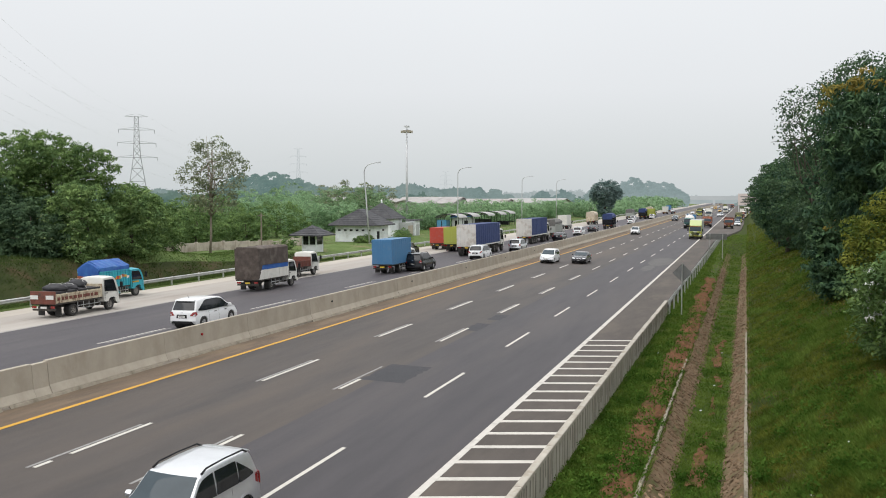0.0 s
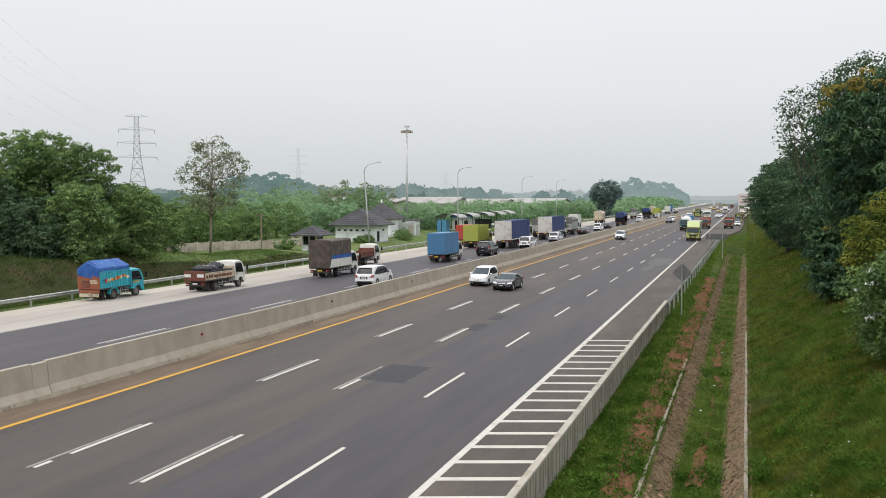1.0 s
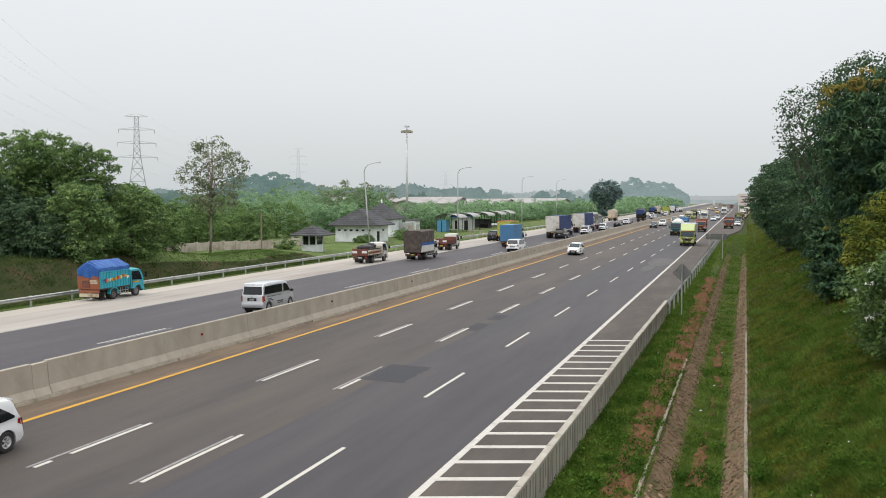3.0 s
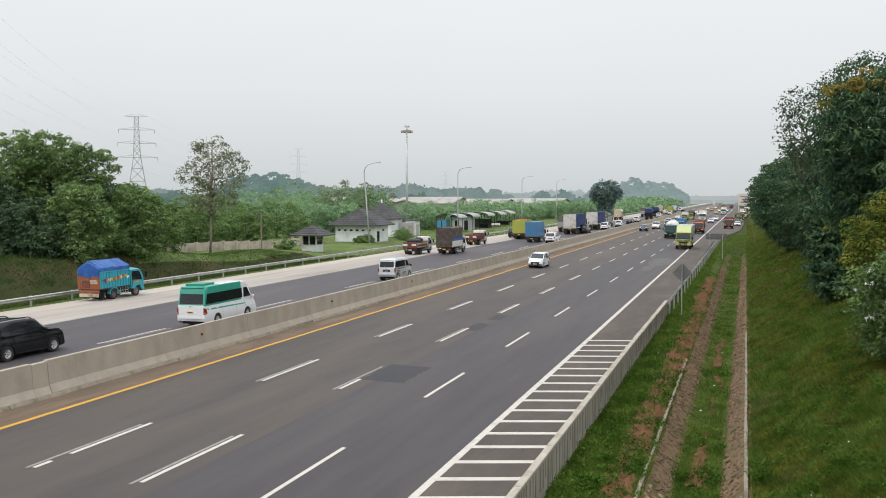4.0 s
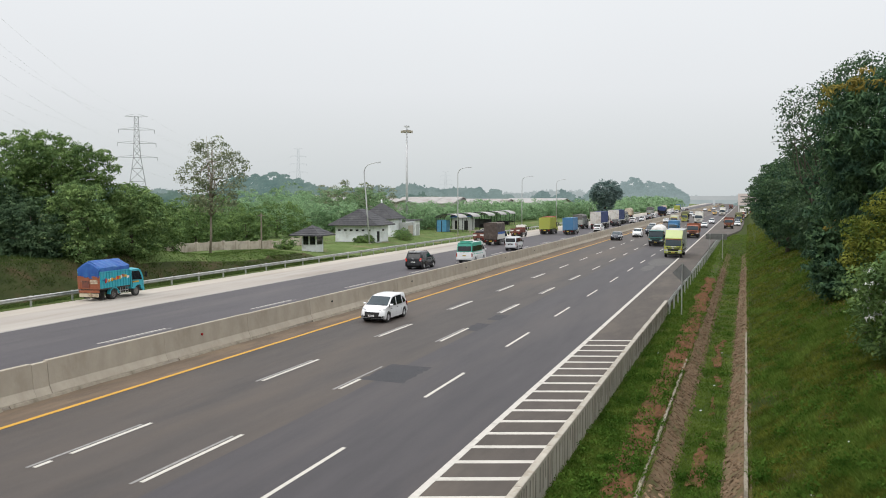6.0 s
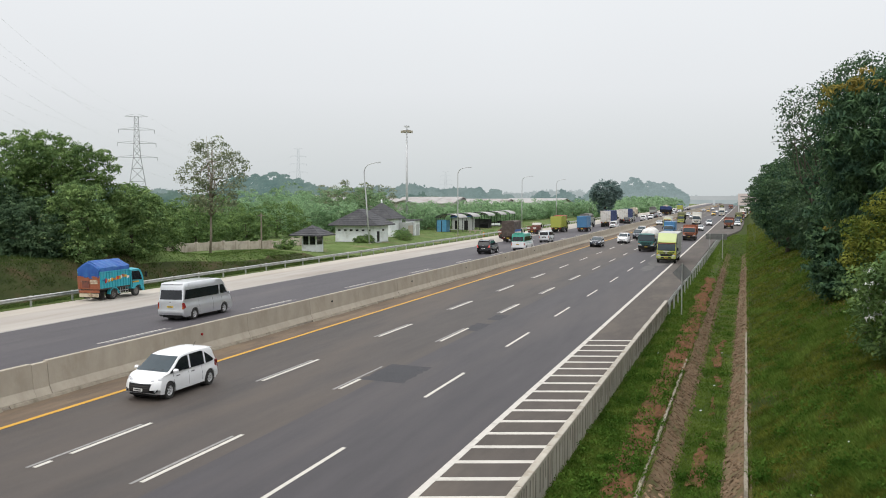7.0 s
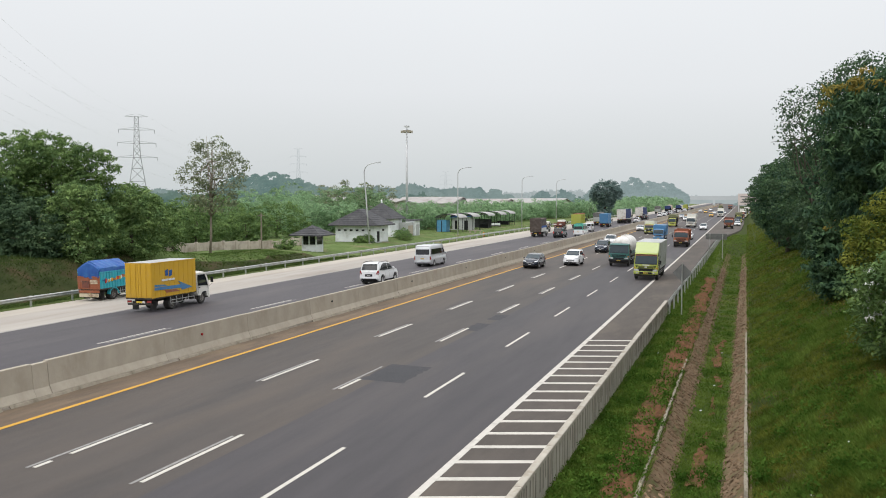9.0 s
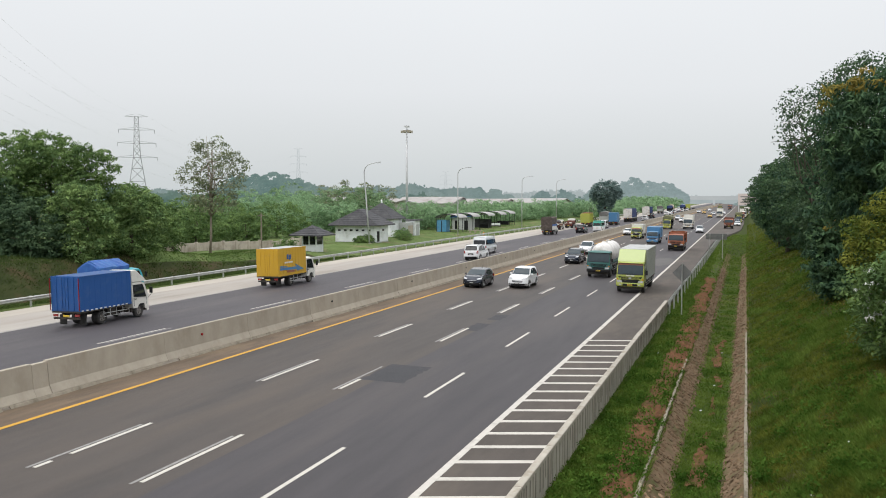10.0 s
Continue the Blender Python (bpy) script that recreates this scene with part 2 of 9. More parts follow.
BLADE_LUSH = leaves("lush_grass_blades", (0.0640, 0.1200, 0.0190), (0.1400, 0.2000, 0.0400), 0.22, 0.3, 0.0)
# Rough grass and soil, their tones darkened to hold the overhanging trees' shade.
BLADE_ROUGH_SHADED = leaves("rough_blades_shade_toned", (0.0380, 0.0660, 0.0180), (0.0760, 0.1080, 0.0330), 0.25, 0.3, 0.0)
BANK_ROUGH_SHADED = surface("rough_bank_shade_toned", (0.0260, 0.0360, 0.0130), (0.0490, 0.0570, 0.0215), 0.5, 0.95, 0.8, 6, stain=(0.0760, 0.0527, 0.0306), stain_scale=0.45, stain_at=0.58, spec=0.1)

WEED = leaves("weed_leaves", (0.045, 0.10, 0.016), (0.095, 0.17, 0.03), 0.25, 0.3, 0.0)

# Haze over the farther trees is put into these paler, bluer leaf colours.
LEAF_SOFT_HAZED = leaves("hazed_green_leaves", (0.1893, 0.3153, 0.1739), (0.3110, 0.4467, 0.2530), 0.25, 0.5)
LEAF_BELT_HAZED = leaves("hazed_belt_leaves", (0.1437, 0.2357, 0.1260), (0.2645, 0.3795, 0.1980), 0.25, 0.5)
LEAF_BLUE_HAZED = leaves("hazed_blue_leaves", (0.1111, 0.1716, 0.1616), (0.1926, 0.2652, 0.2467), 0.2, 0.3)
# ---- building helpers ----
def part(name, bm, material, parent=None, label="", smooth=False, bevel=0.0):
    """One mesh object from a bmesh (or a ready mesh), under its thing."""
    if isinstance(bm, bmesh.types.BMesh):
        if bevel:
            bmesh.ops.bevel(bm, geom=[e for e in bm.edges if e.is_manifold and e.calc_face_angle(0) > 0.6], offset=bevel, segments=2, affect="EDGES", profile=0.6)
        bmesh.ops.recalc_face_normals(bm, faces=bm.faces[:])
        me = bpy.data.meshes.new(name)
        bm.to_mesh(me)
        bm.free()
    else:
        me = bm
    if smooth:
        for poly in me.polygons:
            poly.use_smooth = True
        if smooth == "auto":
            me.set_sharp_from_angle(angle=radians(32))
    me.materials.append(material)
    ob = new(name, me)
    if parent:
        ob.parent = parent
    if label:
        tagged(ob, label)
    return ob


def empty(name, label, category, group="", kind="", m=None):
    ob = tagged(new(name), label, category, group, kind)
    ob.empty_display_size = 0.2
    if m is not None:
        ob.matrix_world = m
    return ob


def box(bm, x0, x1, y0, y1, z0, z1, top=(1, 1), shift=(0, 0)):
    """A box; its top may be narrower (top) and pushed aside (shift)."""
    cx, cy = (x0 + x1) / 2, (y0 + y1) / 2
    hx, hy = (x1 - x0) / 2, (y1 - y0) / 2
    v = [bm.verts.new((cx + a * hx, cy + b * hy, z0)) for a, b in ((-1, -1), (1, -1), (1, 1), (-1, 1))]
    v += [bm.verts.new((cx + shift[0] + a * hx * top[0], cy + shift[1] + b * hy * top[1], z1)) for a, b in ((-1, -1), (1, -1), (1, 1), (-1, 1))]
    for f in ((3, 2, 1, 0), (4, 5, 6, 7), (0, 1, 5, 4), (1, 2, 6, 5), (2, 3, 7, 6), (3, 0, 4, 7)):
        bm.faces.new([v[i] for i in f])
    return v


def boxed(name, dims, material, parent=None, label="", bevel=0.0, **kw):
    bm = bmesh.new()
    box(bm, *dims, **kw)
    return part(name, bm, material, parent, label, bevel=bevel)


def loft(bm, rings, closed=True, caps=True):
    """Skin rings of equal length."""
    vs = [[bm.verts.new(q) for q in ring] for ring in rings]
    k = len(vs[0])
    for a, b in zip(vs, vs[1:]):
        for i in range(k if closed else k - 1):
            j = (i + 1) % k
            bm.faces.new((a[i], a[j], b[j], b[i]))
    if caps and closed:
        bm.faces.new(vs[0][::-1])
        bm.faces.new(vs[-1])
    return vs


def along_y(bm, outline, ys):
    """Extrude a closed x-z outline through the given y stations."""
    loft(bm, [[(x, y, z) for x, z in outline] for y in ys])


def tube(bm, pts, radii, sides=8):
    """A tapered tube along points."""
    rings = []
    for i, q in enumerate(pts):
        q = Vector(q)
        d = (Vector(pts[min(i + 1, len(pts) - 1)]) - Vector(pts[max(i - 1, 0)])).normalized()
        a = d.orthogonal().normalized() if abs(d.z) < 0.9 else Vector((1, 0, 0)).cross(d).normalized()
        b = d.cross(a)
        r = radii[i] if isinstance(radii, (list, tuple)) else radii
        rings.append([q + a * (r * math.cos(2 * math.pi * k / sides)) + b * (r * math.sin(2 * math.pi * k / sides)) for k in range(sides)])
    loft(bm, rings)


def quads(name, verts, material, parent=None, label=""):
    """A mesh of loose quads from an (n, 4, 3) array."""
    n = len(verts)
    me = bpy.data.meshes.new(name)
    me.vertices.add(n * 4)
    me.vertices.foreach_set("co", np.ascontiguousarray(verts, dtype=np.float32).ravel())
    me.loops.add(n * 4)
    me.loops.foreach_set("vertex_index", np.arange(n * 4, dtype=np.int32))
    me.polygons.add(n)
    me.polygons.foreach_set("loop_start", np.arange(0, n * 4, 4, dtype=np.int32))
    me.update()
    return part(name, me, material, parent, label)


def leaf_quads(rng, centres, size, droop=0.3, slim=0.45, jitter=0.35, facing=None):
    """A pointed leaf at each centre, its face turned outwards from its bough or at random."""
    n = len(centres)
    d = rng.normal(size=(n, 3))
    d[:, 2] -= droop * 1.5
    f = rng.normal(size=(n, 3)) if facing is None else facing
    d -= f * (d * f).sum(1)[:, None] / (f * f).sum(1)[:, None]
    d /= np.linalg.norm(d, axis=1)[:, None] + 1e-6
    s = np.cross(d, f)
    s /= np.linalg.norm(s, axis=1)[:, None] + 1e-6
    ln = (size * (1 + jitter * rng.uniform(-1, 1, n)))[:, None]
    w = ln * slim
    return np.stack([centres - d * ln * 0.5, centres + s * w * 0.5, centres + d * ln * 0.5, centres - s * w * 0.5], 1)


def crown_points(rng, blobs, clumps, per, spread):
    """Leafy boughs over a set of ellipsoids (x, y, z, rx, ry, rz); gives the leaves' places and the way they face."""
    thin = per <= 6
    per_bough = 16 if thin else 40
    m = max(3, int(clumps * per * 0.62 / per_bough * (2.0 if thin else 2.2)))
    b = np.array(blobs, float)
    area = b[:, 3] * b[:, 4] + b[:, 4] * b[:, 5] + b[:, 3] * b[:, 5]
    bl = b[rng.choice(len(b), m, p=area / area.sum())]
    d = rng.normal(size=(m, 3))
    d /= np.linalg.norm(d, axis=1)[:, None]
    r = np.where(rng.uniform(0, 1, m) < (0.45 if thin else 0.16), rng.uniform(0.3, 0.75, m), rng.uniform(0.8, 1.06, m) if thin else rng.uniform(0.74, 1.2, m))
    c = bl[:, :3] + d * r[:, None] * bl[:, 3:6]
    # few boughs where another mass already covers them
    deep = np.min([np.linalg.norm((c - q[:3]) / q[3:6], axis=1) for q in b], axis=0)
    keep = (deep > 0.72) | (rng.uniform(0, 1, m) < 0.3)
    off = rng.uniform(0, 50)
    size = b[:, 3:6].mean()
    keep &= np.array([noise.noise(Vector(q) * (1.7 / size) + Vector((off, 0, 0))) > (-0.2 if thin else -0.38) for q in c])
    c = c[keep]
    m = len(c)
    big = spread * (2.4 if thin else 2.2) * rng.uniform(0.6, 1.35, m)
    o = rng.normal(size=(m, per_bough, 3))
    o /= np.linalg.norm(o, axis=2)[:, :, None]
    up = rng.uniform(0, 1, (m, per_bough)) < 0.7
    o[:, :, 2] = np.where(up, np.abs(o[:, :, 2]), o[:, :, 2])
    rad = rng.uniform(0.25, 1.0, (m, per_bough)) ** 0.5
    p = c[:, None, :] + o * (rad * big[:, None])[:, :, None] * np.array((1, 1, 0.62))
    face = o + np.array((0, 0, 0.45)) + rng.normal(size=o.shape) * 0.5
    return p.reshape(-1, 3), face.reshape(-1, 3)


def tree(name, x, y, z, label, blobs, clumps, per, leaf, leaf_mat, bark=None, trunk_r=0.25, spread=0.45, limbs=7, seed=1, droop=0.3, slim=0.45, extra=None, group="", trunk_top=None):
    """Tapered trunk, limbs that reach into the crown, and a crown of single leaves. Blobs are given from the tree's foot."""
    rng = np.random.default_rng(seed)
    t = empty(name, label, "tree" if name != "shrub" else "shrub", group, m=pose(x, y, z))
    bm = bmesh.new()
    b = np.array(blobs)
    mid = np.average(b[:, :3], axis=0, weights=b[:, 3] * b[:, 4])
    high = trunk_top or (b[:, 2] + 0.4 * b[:, 5]).max()
    pts = [(0, 0, -0.4)]
    for k in range(1, 7):
        f = k / 6
        pts.append((mid[0] * f * 0.8 + rng.normal() * trunk_r * 0.5, mid[1] * f * 0.8 + rng.normal() * trunk_r * 0.5, high * f))
    tube(bm, pts, [trunk_r * (1.25 - 1.05 * k / 6) for k in range(7)], 9)
    for k in range(limbs):
        bl = blobs[k % len(blobs)]
        start = Vector(pts[2 + k % 4])
        end = Vector(bl[:3]) + Vector(rng.normal(size=3)) * 0.45 * Vector((bl[3], bl[4], bl[5])).length / 1.7
        midp = start.lerp(end, 0.5) + Vector((rng.normal() * 0.3, rng.normal() * 0.3, -0.25))
        r0 = trunk_r * (0.55 - 0.05 * (k % 4))
        tube(bm, [start, midp, end], [r0, r0 * 0.6, r0 * 0.2], 6)
    part("trunk", bm, bark or BARK, t, smooth=True)
    pts, face = crown_points(rng, blobs, clumps, per, spread)
    quads("crown", leaf_quads(rng, pts, leaf, droop, slim, facing=face), leaf_mat, t)
    if extra:
        eb, ec, ep, el, em, en = extra
        pts, face = crown_points(rng, eb, ec, ep, spread * 0.6)
        tagged(quads(en, leaf_quads(rng, pts, el, 0.8, 0.3, facing=face), em, t), kind="stuff")
    return t


# ---- levels: both carriageways fall outwards from the median ----
X_MED, X_YEL = -26.8, -24.54


def z_right(x):
    return -0.02 * (x - X_YEL)


def z_left(x):
    return 1.37 + 0.02 * x


def smooth01(a, b, v):
    f = min(max((v - a) / (b - a), 0.0), 1.0)
    return f * f * (3 - 2 * f)


PROFILE = [(-1600, 6), (-900, 3), (-400, 0.5), (-150, 0.2), (-100, 0.2), (-80, 0.2), (-70, 0.15), (-64, 0.05), (-60, -0.1), (-57, -0.35), (-54, -0.45), (-51, 0.05), (-48.6, 0.30), (-47.4, 0.34), (-46.7, 0.30), (-46.2, -0.2), (-36, -0.2), (-27.6, -0.2), (-27, -0.45), (-20, -0.6),
           (-9, -0.75), (-5.9, -0.8), (-5.2, -0.82), (-4.2, -0.92), (-3.2, -1.0), (-2.95, -1.05), (-2.15, -1.66), (-1.9, -1.74), (-0.8, -1.78), (-0.62, -1.72), (0.05, -1.1), (0.35, -1.0), (2, -0.15), (4, 0.9), (6, 1.95), (8, 3.0), (10, 3.9), (13, 4.6), (20, 5.0), (60, 5), (400, 3), (1600, 6)]


def ground_z(x, y):
    for (xa, za), (xb, zb) in zip(PROFILE, PROFILE[1:]):
        if xa <= x <= xb:
            z = za + (zb - za) * (x - xa) / (xb - xa)
            break
    if -130 < x < -54.2:
        # grassy bank beside the road, highest under the thicket, with a raised lawn round the buildings
        edge = smooth01(-54.3, -57.8 if y > 96 else -59.5, x) * smooth01(-130, -95, x) * (1 - 0.45 * smooth01(-62, -69, x) * smooth01(84, 92, y))
        z += (0.42 * smooth01(185, 165, y) * smooth01(116, 128, y) + 0.95 * smooth01(120, 99, y) + 1.55 * smooth01(93, 74, y)) * edge
        z += 0.10 * noise.noise((x * 0.5, y * 0.4, 3.0)) + 0.05 * noise.noise((x * 1.7, y * 1.3, 7.0))
    if 0.5 < x < 30 and y < 220:
        k = smooth01(0.5, 1.6, x)
        z += k * (0.13 * noise.noise((x * 0.55, y * 0.34, 1.0)) + 0.07 * noise.noise((x * 1.6, y * 1.1, 5.0)))
    if -5.2 < x < -3.1 and y < 120:
        z += smooth01(-5.2, -4.8, x) * smooth01(-3.1, -3.4, x) * (0.05 + 0.13 * noise.noise((x * 1.3, y * 0.6, 9.0)) + 0.06 * noise.noise((x * 3, y * 2, 2.0)))
    if -6.5 < x < 1.5 and y > 150:
        k = smooth01(150, 185, y)
        z = z * (1 - k) + (-0.75 if x < 0.4 else -0.6 + 0.6 * (x - 0.4)) * k
    return z


# ---- ground ----
def build_ground():
    xs = sorted({q[0] for q in PROFILE} | {-1200, -650, -280, -210, -125, -90, -75, -72, -67, -62, -55.5, -4.7, -3.7, -2.5, -1.3, 11.5, 16, 30, 120, 800} | {0.6 + 0.4 * k for k in range(24)} | {-5.0 + 0.3 * k for k in range(7)} | {-60.5 + 0.6 * k for k in range(11)})
    ys = [-300, -200, -100, -60, -30, -10] + list(range(0, 18, 3)) + [18 + 0.8 * k for k in range(128)] + list(range(121, 200, 3)) + list(range(200, 420, 12)) + [450, 520, 620, 800, 1100, 1500, 2200]
    rng = random.Random(4)
    bm = bmesh.new()
    grid = []
    for y in ys:
        row = []
        for x in xs:
            w = 0.0 if (-51 <= x <= -5.1 or -3 < x < 0.4) else 0.02
            row.append(bm.verts.new((x, y, ground_z(x, y) + rng.uniform(-w, w))))
        grid.append(row)
    for a, b in zip(grid, grid[1:]):
        for i in range(len(xs) - 1):
            bm.faces.new((a[i], a[i + 1], b[i + 1], b[i]))
    ob = part("ground", bm, GRASS_SOIL, smooth=True)
    ob.data.materials.append(SLOPE_SOIL)
    ob.data.materials.append(MORTAR)
    ob.data.materials.append(LAWN)
    ob.data.materials.append(BANK_ROUGH_SHADED)
    for f in ob.data.polygons:
        c = f.center
        if (c.x > 0.3 and c.x < 60) or (c.x > -5.3 and c.x < 0.4 and c.y > 150):
            f.material_index = 1
        elif c.x < -52 and (c.y < 72 or (c.x > -57.4 and c.y < 106)):
            f.material_index = 4
        elif c.x < -52:
            f.material_index = 3
        elif -2.95 < c.x < 0.3 and c.y < 150 and not -2.1 < c.x < -0.66:
            f.material_index = 2
    return tagged(ob, "grassy verge, ditch and mown bank beside the toll road", "ground", kind="structure")


build_ground()

Y0, Y1 = -260, 1100


def slab(name, x0, x1, zf, material, label, thick=0.3, lift=0.0, y0=Y0, y1=Y1):
    bm = bmesh.new()
    along_y(bm, [(x0, zf(x0) + lift), (x1, zf(x1) + lift), (x1, zf(x1) - thick), (x0, zf(x0) - thick)], [y0, -25, 60, 150, 300, y1] if y0 < 60 < 300 < y1 else [y0, y1])
    return tagged(part(name, bm, material), label, "road", kind="structure")


ROAD_R = slab("road_inbound", X_YEL - 0.1, -15.7, z_right, ASPHALT, "worn brownish grey asphalt of the inner lanes")
slab("road_inbound_outer", -15.7, -8.55, z_right, ASPHALT_OUTER, "dark bluish grey asphalt of the outer lanes")
slab("road_median_strip", X_MED - 0.6, X_YEL - 0.1, z_right, ASPHALT_MEDIAN, "dusty brown asphalt strip beside the median barrier")
SHOULDER = slab("road_shoulder", -8.55, -5.75, z_right, ASPHALT_SHOULDER, "brownish asphalt hard shoulder")
ROAD_L = slab("road_outbound", -38.8, X_MED - 0.12, z_left, ASPHALT_LEFT, "dark grey asphalt of the outbound lanes")
slab("road_concrete_lane", -44.45, -38.8, z_left, CONCRETE_LANE, "pale concrete outer lane")
slab("road_concrete_shoulder", -46.9, -44.45, z_left, CONCRETE_EDGE, "paler cream concrete shoulder")
def lay_by():
    bm = bmesh.new()
    loft(bm, [[(-5.75, y, z_right(-5.75)), (x, y, z_right(x)), (x, y, z_right(x) - 0.4), (-5.75, y, z_right(-5.75) - 0.4)] for y, x in ((172, -5.6), (185, -5.0), (200, -4.0), (220, -2.4), (240, -1.2), (300, -0.6), (700, -0.6))])
    return tagged(part("road_lay_by", bm, ASPHALT_SHOULDER), "asphalt lay-by with waiting lorries", "road", kind="structure")


lay_by()


def strip_mesh(w, ln, slant=0.0):
    bm = bmesh.new()
    box(bm, -w / 2, w / 2, 0, ln, -0.01, 0.006)
    if slant:
        for v in bm.verts:
            v.co.y += (v.co.x + w / 2) / w * slant
    me = bpy.data.meshes.new("line")
    bm.to_mesh(me)
    bm.free()
    return me


def lay(name, me, material, x, y, zf, slope, parent):
    if not me.materials:
        me.materials.append(material)
    ob = new(name, me)
    ob.parent = parent
    ob.matrix_world = Matrix.Translation((x, y, zf(x) + 0.002)) @ Matrix.Rotation(math.atan(slope), 4, "Y")
    return ob


def road_markings():
    solid = strip_mesh(0.22, Y1 - Y0)
    lay("yellow_line", solid, YELLOW_LINE, X_YEL, Y0, z_right, 0.02, ROAD_R)
    edge = strip_mesh(0.24, Y1 - Y0)
    lay("edge_line", edge, WHITE_LINE, -8.68, Y0, z_right, 0.02, ROAD_R)
    dash, old = strip_mesh(0.15, 5.35), strip_mesh(0.11, 5.3)
    for x in (-20.25, -16.43, -12.51):
        for k in range(-2, 42):
            if x < -20 and k == 0:
                lay("lane_dash", strip_mesh(0.15, 4.0), WHITE_LINE, x, 21.7, z_right, 0.02, ROAD_R)
                lay("lane_dash", strip_mesh(0.15, 0.7), WHITE_LINE, x, 20.2, z_right, 0.02, ROAD_R)
            elif -17 < x < -14 and k == 1:
                lay("lane_dash", strip_mesh(0.15, 2.1), WHITE_LINE, x, 33.34, z_right, 0.02, ROAD_R)
            else:
                lay("lane_dash", dash, WHITE_LINE, x, 20.34 + 13 * k, z_right, 0.02, ROAD_R)
            if x < -14 and k < 6:
                lay("worn_lane_dash", old, OLD_LINE, x - 0.2, 20.1 + 13 * k, z_right, 0.02, ROAD_R)
    ldash = strip_mesh(0.11, 5.4)
    for k in range(0, 40):
        lay("lane_dash", ldash, WHITE_LINE, -30.6, 34.8 + 14.2 * (k - 1), z_left, -0.02, ROAD_L)
        lay("worn_lane_dash", old, OLD_LINE, -30.35, 35.1 + 14.2 * (k - 1), z_left, -0.02, ROAD_L)
    ledge = strip_mesh(0.16, Y1 - Y0)
    lay("edge_line", ledge, OLD_LINE, -38.95, Y0, z_left, -0.02, ROAD_L)
    bar = strip_mesh(2.35, 0.32, 1.0)
    for k in range(-3, 16):
        lay("hatch_bar", bar, WHITE_LINE, -7.38, 23.75 + 1.768 * k, z_right, 0.02, SHOULDER)


road_markings()


def patches():
    """Repairs and worn spots in the asphalt."""
    rng = random.Random(8)
    for x0, x1, y0, y1, m in ((-16.4, -14.35, 35.4, 39.2, PATCH), (-16.5, -15.6, 50.8, 53.9, PATCH), (-16.4, -15.5, 55.7, 58.3, PATCH), (-11.7, -8.9, 108, 122, PATCH_PALE), (-11.5, -10.2, 100, 108, PATCH_PALE)):
        bm = bmesh.new()
        n = 14
        lo, hi = [], []
        for k in range(n + 1):
            y = y0 + (y1 - y0) * k / n
            q = min(k, n - k) / 2
            w = 1.0 if m is PATCH else min(1, 0.35 + q * 0.4)
            c, h = (x0 + x1) / 2, (x1 - x0) / 2 * w
            a, b = c - h + rng.uniform(-0.08, 0.08), c + h + rng.uniform(-0.08, 0.08)
            lo.append(bm.verts.new((a, y, z_right(a) + 0.004)))
            hi.append(bm.verts.new((b, y, z_right(b) + 0.004)))
        for k in range(n):
            bm.faces.new((lo[k], hi[k], hi[k + 1], lo[k + 1]))
        part("repair_patch", bm, m, ROAD_R, "darker asphalt repair" if m is PATCH else "pale worn asphalt")


patches()

